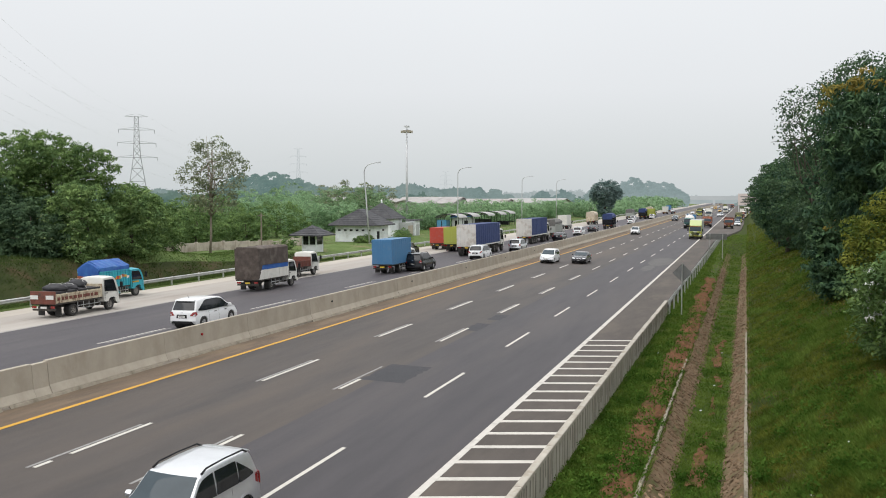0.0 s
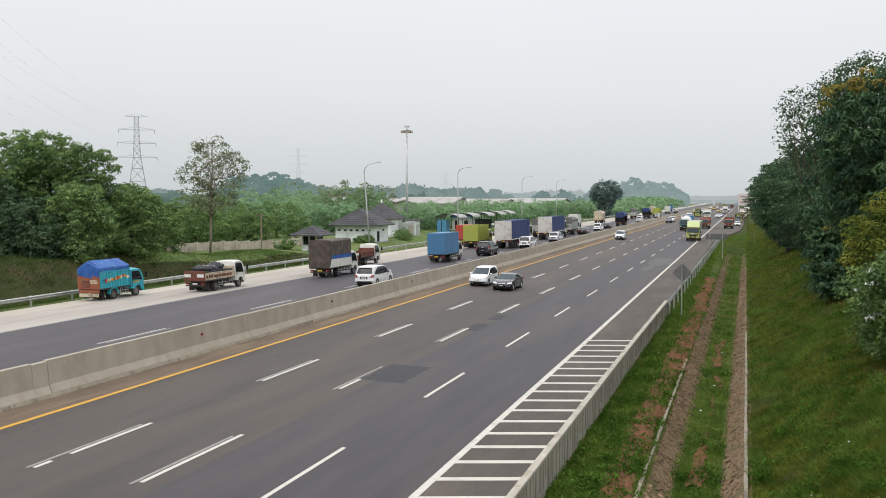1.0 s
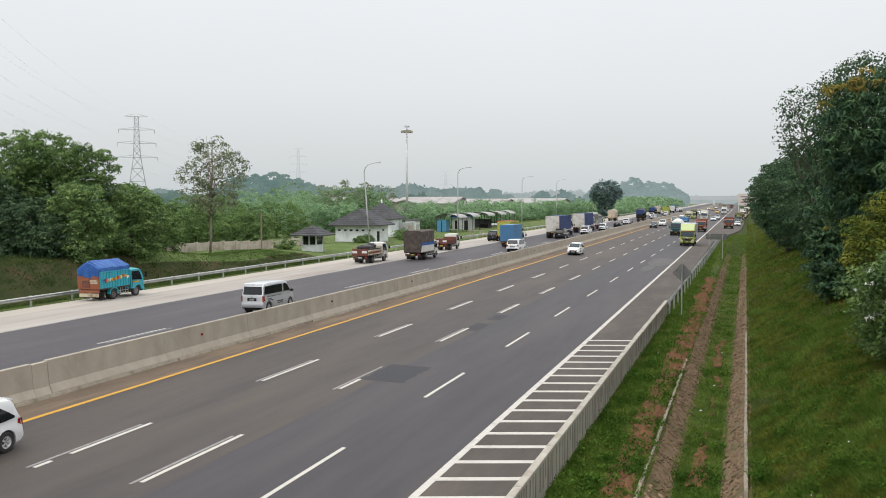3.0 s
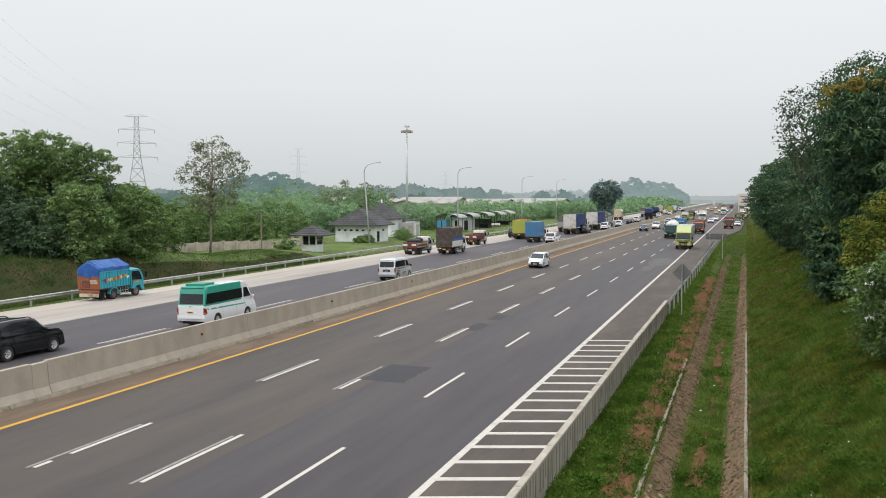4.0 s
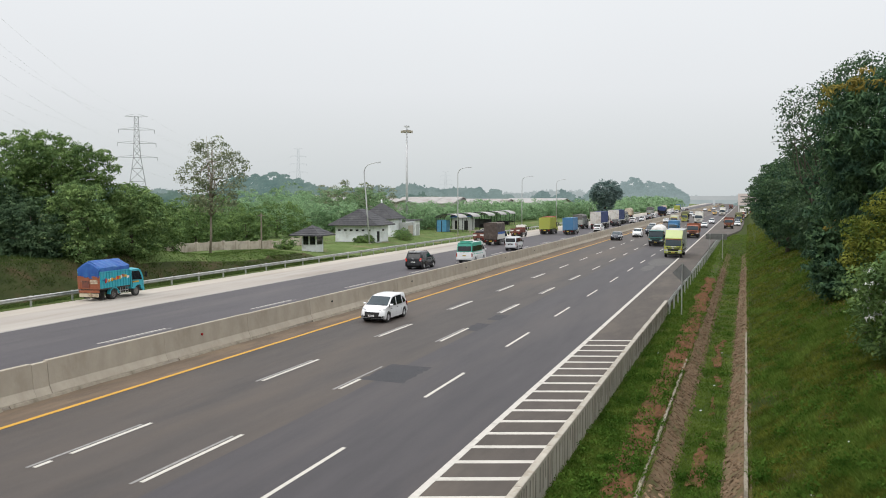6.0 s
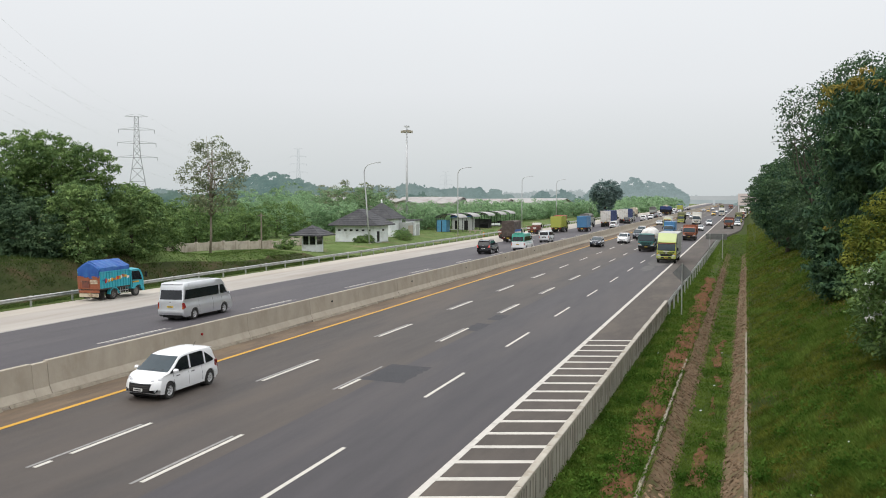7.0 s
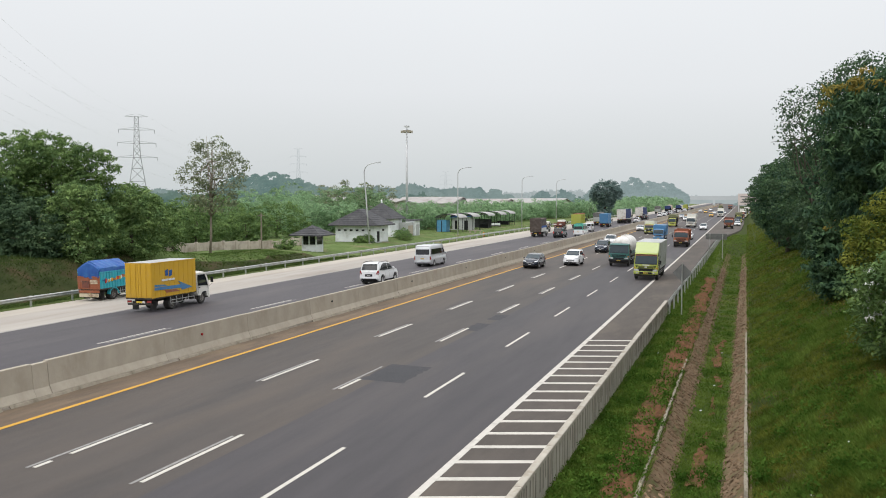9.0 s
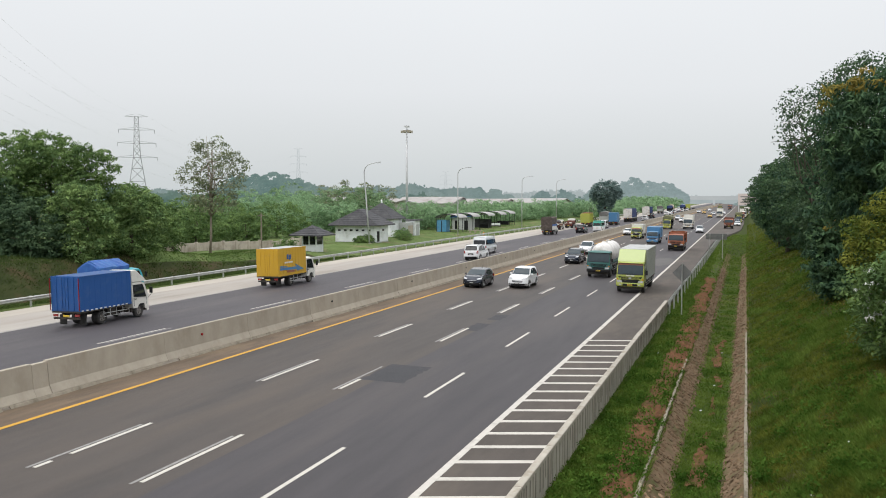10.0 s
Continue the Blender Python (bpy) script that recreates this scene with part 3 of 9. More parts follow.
# ---- median barrier, cast in lengths ----
def median_barrier():
    base = empty("median_barrier", "tall grey concrete median barrier with joints", "barrier", kind="structure")
    o = [(-0.36, 0.0), (-0.36, 0.14), (-0.19, 0.46), (-0.11, 1.45), (0.11, 1.45), (0.19, 0.46), (0.36, 0.14), (0.36, 0.0)]
    def unit(ln, gap=0.003):
        bm = bmesh.new()
        along_y(bm, o, [gap, ln - gap])
        bmesh.ops.bevel(bm, geom=[e for e in bm.edges if abs(e.verts[0].co.y - e.verts[1].co.y) < 0.01], offset=0.015, segments=1, affect="EDGES")
        bmesh.ops.recalc_face_normals(bm, faces=bm.faces[:])
        me = bpy.data.meshes.new("barrier_unit")
        bm.to_mesh(me)
        bm.free()
        me.materials.append(CONCRETE)
        return me
    short, piece, long = unit(7.45, 0.004), unit(0.83, 0.012), unit(30.0)
    rng = random.Random(3)
    y = 26.63 - 7.45 * 7
    while y < 900:
        near = y < 230
        cut = abs(y - 26.63) < 0.01
        ob = new("barrier_unit", piece if cut else short if near else long)
        ob.parent = base
        ob.location = (X_MED + rng.uniform(-0.01, 0.01), y, 0.03 + (rng.uniform(-0.008, 0.008) if near else 0) - (0.035 if cut else 0))
        y += 0.83 if cut else 7.45 if near else 30.0
    bm = bmesh.new()
    rng = random.Random(9)
    ys = [-24 + 1.5 * k for k in range(170)] + [300, 500, 900]
    loft(bm, [[(X_MED + 0.25, yy, 0.0), (X_MED + 0.25, yy, 0.15), (X_MED + 0.40 + rng.uniform(-0.02, 0.02), yy, 0.12 + rng.uniform(-0.01, 0.02)), (X_MED + 0.47 + rng.uniform(-0.05, 0.05), yy, 0.0)] for yy in ys])
    part("footing", bm, FOOTING, base, "stained concrete footing along the barrier")
    bm = bmesh.new()
    rng = random.Random(19)
    ys = [-12 + 0.4 * k for k in range(330)]
    wob = [0.52 + 0.06 * noise.noise((q * 0.35, 3.0, 0)) + 0.03 * rng.uniform(-1, 1) for q in ys]
    for k in range(len(ys) - 1):
        if noise.noise((ys[k] * 0.22, 8.0, 0)) < -0.25:
            continue
        y, y1 = ys[k], ys[k + 1]
        loft(bm, [[(X_MED + 0.40, yy, 0.02), (X_MED + 0.40, yy, 0.165), (X_MED + w - 0.06, yy, 0.12), (X_MED + w, yy, 0.02)] for yy, w in ((y, wob[k]), (y1, wob[k + 1]))])
    tagged(part("crust", bm, KERB, base, "pale crumbling concrete crust"), kind="stuff")
    # round reflectors on the barrier's side
    bm = bmesh.new()
    tube(bm, [(0, 0, 0), (0.05, 0, 0)], 0.07, 12)
    me = bpy.data.meshes.new("reflector")
    bm.to_mesh(me)
    bm.free()
    me.materials.append(TAIL)
    black = me.copy()
    black.materials[0] = DARK
    for k in range(0, 16):
        ob = new("reflector", me if k == 0 else black)
        ob.parent = base
        ob.location = (X_MED + 0.155, 37.95 + 15.0 * k, 0.98)
    return base


median_barrier()


# ---- low wall beside the hatched shoulder, then steel guardrail ----
def parapet():
    base = empty("parapet_wall", "low pale concrete wall with damp streaks beside the shoulder", "wall", kind="structure")
    o = [(-5.72, -0.9), (-5.72, 0.39), (-5.70, 0.41), (-5.50, 0.41), (-5.48, 0.39), (-5.48, 0.31), (-5.50, 0.29), (-5.50, -1.05)]
    bm = bmesh.new()
    along_y(bm, o, [0, 3.97])
    bmesh.ops.recalc_face_normals(bm, faces=bm.faces[:])
    me = bpy.data.meshes.new("wall_panel")
    bm.to_mesh(me)
    bm.free()
    me.materials.append(CONCRETE_WALL)
    y = -22.0
    while y < 66:
        ob = new("wall_panel", me)
        ob.parent = base
        ob.location = (0.006 * max(0, y - 45), y, 0)
        y += 4.0
    rng = random.Random(5)
    bm = bmesh.new()
    y = 8.0
    while y < 66:
        w, h = rng.uniform(0.03, 0.12), rng.uniform(0.4, 1.15)
        x = -5.499 + 0.006 * max(0, y - 45)
        box(bm, x, x + 0.006, y, y + w, 0.27 - h, 0.27, top=(1, 1.3))
        y += rng.uniform(0.2, 0.6)
    part("streak", bm, STREAK, base, "dark damp streaks")


parapet()


def guardrail(name, x, zf, y0, y1, label, side, step=4.0, bend=None):
    base = empty(name, label, "guardrail", kind="structure")
    prof = [(0, 0.42), (0.05, 0.46), (0.05, 0.52), (0.0, 0.565), (0.05, 0.61), (0.05, 0.67), (0, 0.72)]
    prof = prof + [(q[0] - 0.012, q[1]) for q in prof[::-1]]
    fx = bend or (lambda y: x)
    ys = [y0 + step * k for k in range(int((y1 - y0) / step) + 1)]
    bm = bmesh.new()
    loft(bm, [[(fx(y) + side * a, y, zf(fx(y)) + b) for a, b in prof] for y in ys])
    part("rail", bm, GALV, base)
    bm = bmesh.new()
    box(bm, -0.06, 0.06, -0.05, 0.05, -0.4, 0.74)
    me = bpy.data.meshes.new("post")
    bm.to_mesh(me)
    bm.free()
    me.materials.append(GALV)
    for y in ys:
        ob = new("post", me)
        ob.parent = base
        ob.location = (fx(y) - side * 0.11, y, zf(fx(y)))
    return base


guardrail("guardrail_right", -5.35, z_right, 66.5, 190, "galvanised steel guardrail beyond the low wall", -1, bend=lambda y: -5.4 + 0.004 * (y - 66))
guardrail("guardrail_left", -47.85, lambda x: 0.36, -20, 420, "weathered galvanised steel guardrail along the grass", 1)


# ---- ditch: kerb edges and rubble lining ----
def ditch_lining():
    base = empty("ditch_lining", "rubble-lined drainage ditch with worn kerbs", "ditch", kind="structure")
    for x, z, y0, y1, w in ((-2.99, -1.0, 5, 51, 0.11), (0.16, -1.0, 5, 62, 0.12)):
        bm = bmesh.new()
        rng = random.Random(int(x * 10) + 40)
        ys = [y0 + 0.8 * k for k in range(int((y1 - y0) / 0.8))]
        loft(bm, [[(x - w / 2, y, z - 0.2), (x + w / 2, y, z - 0.2), (x + w / 2 + rng.uniform(-0.02, 0.01), y, z + 0.07 + rng.uniform(-0.05, 0.02)), (x - w / 2 + rng.uniform(-0.01, 0.02), y, z + 0.07 + rng.uniform(-0.05, 0.02))] for y in ys])
        part("kerb", bm, KERB, base)
    shapes = []
    rng = random.Random(11)
    for k in range(6):
        bm = bmesh.new()
        bmesh.ops.create_icosphere(bm, subdivisions=1, radius=0.5)
        for v in bm.verts:
            v.co *= rng.uniform(0.75, 1.15)
            v.co.z *= 0.5
        me = bpy.data.meshes.new("stone")
        bm.to_mesh(me)
        bm.free()
        me.materials.append(DITCH_STONE)
        shapes.append(me)
    y, count = 16.0, 0
    spots = []
    while y < 118:
        for x in (-2.9, -2.78, -2.66, -2.54, -2.42, -2.3, -2.18, -0.58, -0.47, -0.36, -0.25, -0.14, -0.03):
            if noise.noise((x * 1.2, y * 0.35, 4.0)) + rng.uniform(-0.5, 0.75) - 0.006 * max(0, y - 50) > -0.18:
                spots.append((x + rng.uniform(-0.1, 0.1), y + rng.uniform(-0.15, 0.15)))
        y += 0.2
    rest = []
    for x, y in spots:
        z = ground_z(x, y) + 0.01
        s = rng.choice((rng.uniform(0.08, 0.18), rng.uniform(0.14, 0.28)))
        m = Matrix.Translation((x, y, z)) @ pose(0, 0, 0, 0, 37 if x < -1.5 else -43, 0) @ pose(0, 0, 0, rng.uniform(-25, 25), rng.uniform(-25, 25), rng.uniform(0, 360)) @ Matrix.Diagonal((s, s * rng.uniform(0.6, 1), s * 0.8, 1))
        if count < 290 and 22 < y < 34:
            ob = new("stone", rng.choice(shapes))
            ob.parent = base
            ob.matrix_world = m
            count += 1
        else:
            rest.append((rng.choice(shapes), m))
    vs, fs = [], []
    for me, m in rest:
        n = len(vs)
        vs += [m @ v.co for v in me.vertices]
        fs += [[n + i for i in f.vertices] for f in me.polygons]
    me = bpy.data.meshes.new("stones")
    me.from_pydata(vs, [], fs)
    tagged(part("rubble", me, DITCH_STONE, base), kind="stuff")


ditch_lining()

# ---- verge and bank planting ----
def blades(name, label, rng, xs, ys, hmin, hmax, material, width=0.035, lean=0.35):
    """Grass as single blades, each a tall narrow quad."""
    n = len(xs)
    z = np.array([ground_z(a, b) for a, b in zip(xs, ys)])
    a = rng.uniform(0, 2 * math.pi, n)
    h = rng.uniform(hmin, hmax, n)
    side = np.stack([np.cos(a), np.sin(a), np.zeros(n)], 1) * (width * rng.uniform(0.6, 1.4, n) * (0.3 + np.abs(ys) / 60))[:, None]
    foot = np.stack([xs, ys, z - 0.03], 1)
    tip = foot + np.stack([rng.normal(size=n) * lean * h, rng.normal(size=n) * lean * h, h], 1)
    q = np.stack([foot - side, foot + side, tip + side * 0.25, tip - side * 0.25], 1)
    return tagged(quads(name, q, material), label, "grass", kind="stuff")


def clumped(rng, n, x0, x1, y0, y1, spread, per):
    """Positions in tufts, thinning with distance."""
    m = n // per
    u = rng.uniform(0, 1, m)
    cy = 1 / (1 / y0 + u * (1 / y1 - 1 / y0))
    cx = rng.uniform(x0, x1, m)
    s = spread * (0.6 + cy / 60)
    x = (cx[:, None] + rng.normal(size=(m, per)) * s[:, None]).ravel()
    y = (cy[:, None] + rng.normal(size=(m, per)) * s[:, None]).ravel()
    return np.clip(x, x0 - 0.1, x1 + 0.1), y


def earthy(x, y, x0, x1, seed, ridge=0.6):
    """How bare the soil is, high in the middle of a strip that wavers a little."""
    w = 0.12 * (x1 - x0) * noise.noise((seed, y * 0.12, 3.0))
    mid = 1 - abs((x - w - x0) / (x1 - x0) * 2 - 1)
    return noise.noise((x * 0.9, y * 0.22, seed)) + 0.5 * noise.noise((x * 2.5, y * 0.9, seed)) + mid * ridge


def greenery():
    rng = np.random.default_rng(21)
    x, y = clumped(rng, 330000, 0.35, 9.5, 19, 190, 0.20, 9)
    field = np.array([noise.noise((a * 0.35, b * 0.16, 2.0)) + 0.6 * noise.noise((a * 1.1, b * 0.6, 6.0)) for a, b in zip(x, y)])
    worn = np.array([noise.noise((a * 0.5, b * 0.22, 12.0)) + 0.5 * noise.noise((a * 1.6, b * 0.9, 15.0)) + 0.09 * (a - 4.5) for a, b in zip(x, y)])
    bare = (worn > 0.36) & (rng.uniform(0, 1, len(x)) < 0.8)
    dry = ~bare & (worn > 0.20) & (rng.uniform(0, 1, len(x)) < 0.5)
    lush = ~bare & ~dry & (field > 0.12)
    plain = ~bare & ~dry & ~lush
    blades("bank_grass", "short green grass on the sloping bank", rng, x[plain], y[plain], 0.05, 0.17, BLADE, 0.018, 0.8)
    blades("lush_bank_grass", "patches of fresher, longer grass on the bank", rng, x[lush], y[lush], 0.08, 0.26, BLADE_LUSH, 0.018, 0.7)
    blades("dry_grass", "straw-coloured grass patches on the bank", rng, x[dry], y[dry], 0.05, 0.16, BLADE_DRY, 0.016, 0.8)
    x, y = clumped(rng, 90000, -5.4, -3.0, 19, 160, 0.13, 10)
    keep = np.array([earthy(a, b, -4.25, -2.85, 2, 1.7) < 0.58 or rng.random() < 0.10 for a, b in zip(x, y)])
    blades("verge_grass", "ragged green verge grass between red earth", rng, x[keep], y[keep], 0.06, 0.24, BLADE_LUSH, 0.018, 0.6)
    x, y = clumped(rng, 56000, -2.2, -0.65, 19, 150, 0.12, 10)
    blades("ditch_grass", "grass growing in the bed of the ditch", rng, x, y, 0.04, 0.14, BLADE_LUSH, 0.02, 0.7)
    x, y = rng.uniform(-5.0, 0.6, 12000), rng.uniform(120, 215, 12000)
    keep = (x > -5.6 + np.clip(y - 172, 0, 70) * 0.065) & ((x > -4.9) | (y < 180))
    blades("far_verge_grass", "rough green grass filling the far ditch", rng, x[keep], y[keep], 0.05, 0.14, BLADE_LUSH, 0.02, 0.8)
    x, y = rng.uniform(0.3, 6.5, 20000), rng.uniform(85, 280, 20000)
    blades("far_bank_grass", "grass on the far stretch of bank", rng, x, y, 0.04, 0.13, BLADE, 0.02, 0.8)
    # broad-leaved weeds
    cx, cy = clumped(rng, 1100, -5.3, -3.1, 20, 110, 0.12, 4)
    bx, by = clumped(rng, 900, 0.6, 7.5, 20, 80, 0.20, 6)
    ex, ey = clumped(rng, 240, -2.1, -0.7, 22, 110, 0.15, 5)
    cx, cy = np.concatenate([cx, bx, ex]), np.concatenate([cy, by, ey])
    c = np.repeat(np.stack([cx, cy, np.array([ground_z(a, b) for a, b in zip(cx, cy)]) + 0.15], 1), 14, 0)
    c = c + rng.normal(size=c.shape) * (0.16, 0.16, 0.08)
    tagged(quads("weeds", leaf_quads(rng, c, 0.11, 0.1, 0.7), WEED), "broad-leaved green weeds on the verge", "weeds", kind="stuff")
    # rough grass on the far side
    x, y = -rng.uniform(48.6, 66, 90000), rng.uniform(44, 104, 90000)
    bank = np.array([earthy(a, b, -57.4, -54.4, 6) < 0.45 or rng.random() < 0.15 for a, b in zip(x, y)])
    x, y = x[bank], y[bank]
    low = (y < 74) | (x > -57.2)
    blades("roadside_grass", "rough grass behind the guardrail", rng, x[low], y[low], 0.05, 0.2, BLADE_ROUGH_SHADED, 0.022, 0.9)
    blades("lawn_grass", "bright grass on top of the roadside bank", rng, x[~low], y[~low], 0.04, 0.14, BLADE_LIGHT, 0.022, 0.9)
    x, y = -rng.uniform(50.0, 74, 26000), rng.uniform(96, 260, 26000)
    keep = x < -53.3
    blades("lawn_grass", "mown grass round the roadside buildings", rng, x[keep], y[keep], 0.03, 0.09, BLADE_LIGHT, 0.018, 0.9)


greenery()


def earth(name, label, x0, x1, y0, y1, step, cut, seed, lift=0.03, ridge=0.6):
    """Bare red earth showing through, with a ragged edge."""
    rng = random.Random(seed)
    bm = bmesh.new()
    vs = {}
    def vert(i, j):
        if (i, j) not in vs:
            x, y = x0 + i * step, y0 + j * step * 2
            vs[i, j] = bm.verts.new((x + rng.uniform(-0.3, 0.3) * step, y + rng.uniform(-0.5, 0.5) * step, ground_z(x, y) + lift + rng.uniform(-0.05, 0.09)))
        return vs[i, j]
    for i in range(int((x1 - x0) / step)):
        for j in range(int((y1 - y0) / step / 2)):
            x, y = x0 + (i + 0.5) * step, y0 + (j + 0.5) * step * 2
            if earthy(x, y, x0, x1, seed, ridge) > cut:
                bm.faces.new((vert(i, j), vert(i + 1, j), vert(i + 1, j + 1), vert(i, j + 1)))
    return tagged(part(name, bm, RED_SOIL, smooth=True), label, "bare earth", kind="structure")


earth("bare_earth_verge", "bare red earth streaks along the verge", -4.25, -2.85, 18, 100, 0.07, 0.52, 2, 0.06, 1.7)
earth("bare_earth_ditch", "brown silt in the ditch bed", -1.9, -0.75, 30, 62, 0.1, 0.62, 4)


# ---- roadside trees, inbound side ----
MANGO = [(-0.4, 0, 8.4, 2.6, 3.2, 2.6), (1.2, -1.5, 6.6, 2.8, 2.8, 2.4), (-0.6, 1.0, 5.6, 2.2, 2.6, 2.2), (1.8, 1.5, 7.8, 2.6, 2.6, 2.4), (0.6, -0.6, 3.6, 2.2, 2.2, 1.8)]
tree("mango_tree", 6.5, 45.5, 2.6, "dense dark mango tree with ochre new leaves", MANGO, 5200, 12, 0.36, LEAF_DEEP, trunk_r=0.28, spread=0.30, seed=3, droop=1.0, slim=0.22, limbs=9,
     extra=([(-2.8, -1.4, 10.3, 0.6, 0.8, 0.4), (-1.2, -1.6, 10.9, 0.7, 0.7, 0.4), (-3.1, -0.6, 9.5, 0.4, 0.4, 0.3), (-1.7, -2.4, 10.5, 0.5, 0.5, 0.35)], 40, 14, 0.28, LEAF_NEW, "new_growth"))
tree("teak_tree", 5.2, 67, 2.0, "tall thin-crowned tree with small dark leaves", [(-1.7, 0, 11.9, 1.5, 2.0, 2.0), (0.2, 0.5, 12.2, 1.8, 2.0, 1.8), (-2.3, -0.5, 10.2, 1.0, 1.5, 1.8), (1.6, 1, 12.4, 1.8, 1.8, 1.5), (-1.2, 0, 8.6, 1.6, 1.8, 1.6)], 1500, 6, 0.19, LEAF_DARK, trunk_r=0.2, spread=0.3, limbs=22, seed=5, slim=0.6)
tree("slender_tree", 8.6, 60, 3.2, "tall thin-crowned tree with small leaves", [(-2.8, 0, 11.4, 1.6, 2.0, 1.6), (-1.4, 0, 12.3, 1.8, 2.0, 1.4), (0.8, 0, 12.3, 2.0, 2.0, 1.4), (2.8, 0, 11.8, 2.0, 2.0, 1.6)], 1900, 6, 0.19, LEAF_DARK, trunk_r=0.2, spread=0.32, limbs=18, seed=15, slim=0.6)
# The last two trees stand out of view, added to shade the near bank.
row = [(7.2, 62, 2.3, 3.0, 9.0, LEAF_DEEP), (6.9, 74, 2.2, 3.2, 10.0, LEAF_DARK), (6.7, 86, 2.1, 3.5, 11.0, LEAF_DEEP), (6.3, 99, 2.0, 3.6, 11.3, LEAF_DARK), (4.9, 113, 1.6, 3.7, 11.0, LEAF_DEEP), (4.6, 128, 1.4, 3.8, 11.0, LEAF_DARK), (4.4, 145, 1.4, 3.9, 11.0, LEAF_DARK), (6.0, 165, 1.7, 4.4, 10.5, LEAF_DARK), (9.5, 80, 3.6, 3.6, 10, LEAF_DARK), (10, 110, 3.6, 4, 10, LEAF_DARK), (9.6, 22, 3.4, 3.2, 9.5, LEAF_DARK), (10.2, 30, 3.6, 3.3, 9.5, LEAF_DEEP)]
for k, (x, y, z, r, h, m) in enumerate(row):
    tree("roadside_tree", x, y, z, "dense dark green roadside tree on the bank", [(0, 0, h * 0.62, r, r, h * 0.36), (-r * 0.25, -r * 0.3, h * 0.45, r * 0.72, r * 0.8, h * 0.26), (r * 0.3, r * 0.4, h * 0.75, r * 0.7, r * 0.7, h * 0.25), (0.3, 0.4, h * 0.25, r * 0.62, r * 0.8, h * 0.2)], 2500 if k < 5 else 1900, 9, 0.26 if k < 4 else 0.30, m, seed=30 + k, spread=0.30, slim=0.6, group="trees on the bank")
tree("shrub", 5.4, 59.5, ground_z(5.4, 59.5), "broad-leaved dark green shrub with ochre tips below the trees", [(-0.3, 0, 2.3, 1.3, 1.5, 1.3), (0.0, 0.5, 3.5, 1.1, 1.3, 1.1), (0.8, -0.5, 1.9, 1.3, 1.3, 1.3), (0.0, -0.6, 1.0, 1.2, 1.2, 0.8)], 900, 9, 0.34, LEAF_DEEP, trunk_r=0.09, spread=0.3, seed=50, slim=0.42,
     extra=([(-0.4, -0.6, 4.5, 0.5, 0.4, 0.35), (0.0, -0.5, 4.3, 0.3, 0.3, 0.3)], 22, 8, 0.30, LEAF_NEW, "new_growth"))
tree("shrub", 5.5, 37.4, ground_z(5.5, 37.4), "flowering green shrub with hanging white blossom", [(-0.2, 0, 2.5, 1.25, 1.4, 1.4), (0.2, 0.3, 1.2, 1.2, 1.3, 1.1), (0.1, -0.3, 3.3, 1.1, 1.1, 0.8), (0.9, -0.8, 2.2, 1.2, 1.3, 1.6), (1.3, -1.6, 1.2, 1.1, 1.2, 1.1)], 1500, 9, 0.20, LEAF_MID, trunk_r=0.07, spread=0.22, seed=51,
     extra=([(-0.9, -0.8, 2.6, 0.5, 0.7, 1.1), (-0.2, -1.2, 1.6, 0.8, 0.6, 1.0)], 70, 7, 0.11, PLATE_W, "blossom"))
tree("shrub", 5.5, 40.2, ground_z(5.5, 40.2), "yellow-leaved shrub on the bank", [(0, 0, 4.7, 1.4, 1.3, 1.0), (-0.6, 0, 4.1, 1.0, 1.0, 0.7), (0.6, 0, 5.8, 1.2, 1.2, 0.9), (0.3, 0.3, 3.2, 1.1, 1.0, 0.9), (0.9, -0.4, 4.8, 1.0, 1.0, 1.3)], 1100, 9, 0.18, LEAF_YELLOW, trunk_r=0.08, spread=0.24, seed=52)
tree("shrub", 6.8, 52, 2.2, "low dark shrub at the edge of the grass", [(0.2, 0, 1.2, 1.1, 1.6, 1.2), (0.6, 1.5, 1.6, 1.1, 1.4, 1.3)], 320, 9, 0.3, LEAF_DARK, trunk_r=0.06, spread=0.28, seed=53)
tree("shrub", 6.6, 67.5, 2.0, "spreading green shrub with ochre tips", [(0, 0, 1.6, 1.2, 1.8, 1.5), (0.8, 1, 2.4, 1.2, 1.5, 1.4)], 340, 9, 0.32, LEAF_MID, trunk_r=0.06, spread=0.3, seed=54, extra=([(-0.3, -0.8, 3.2, 0.4, 0.4, 0.3)], 12, 8, 0.3, LEAF_NEW, "new_growth"))


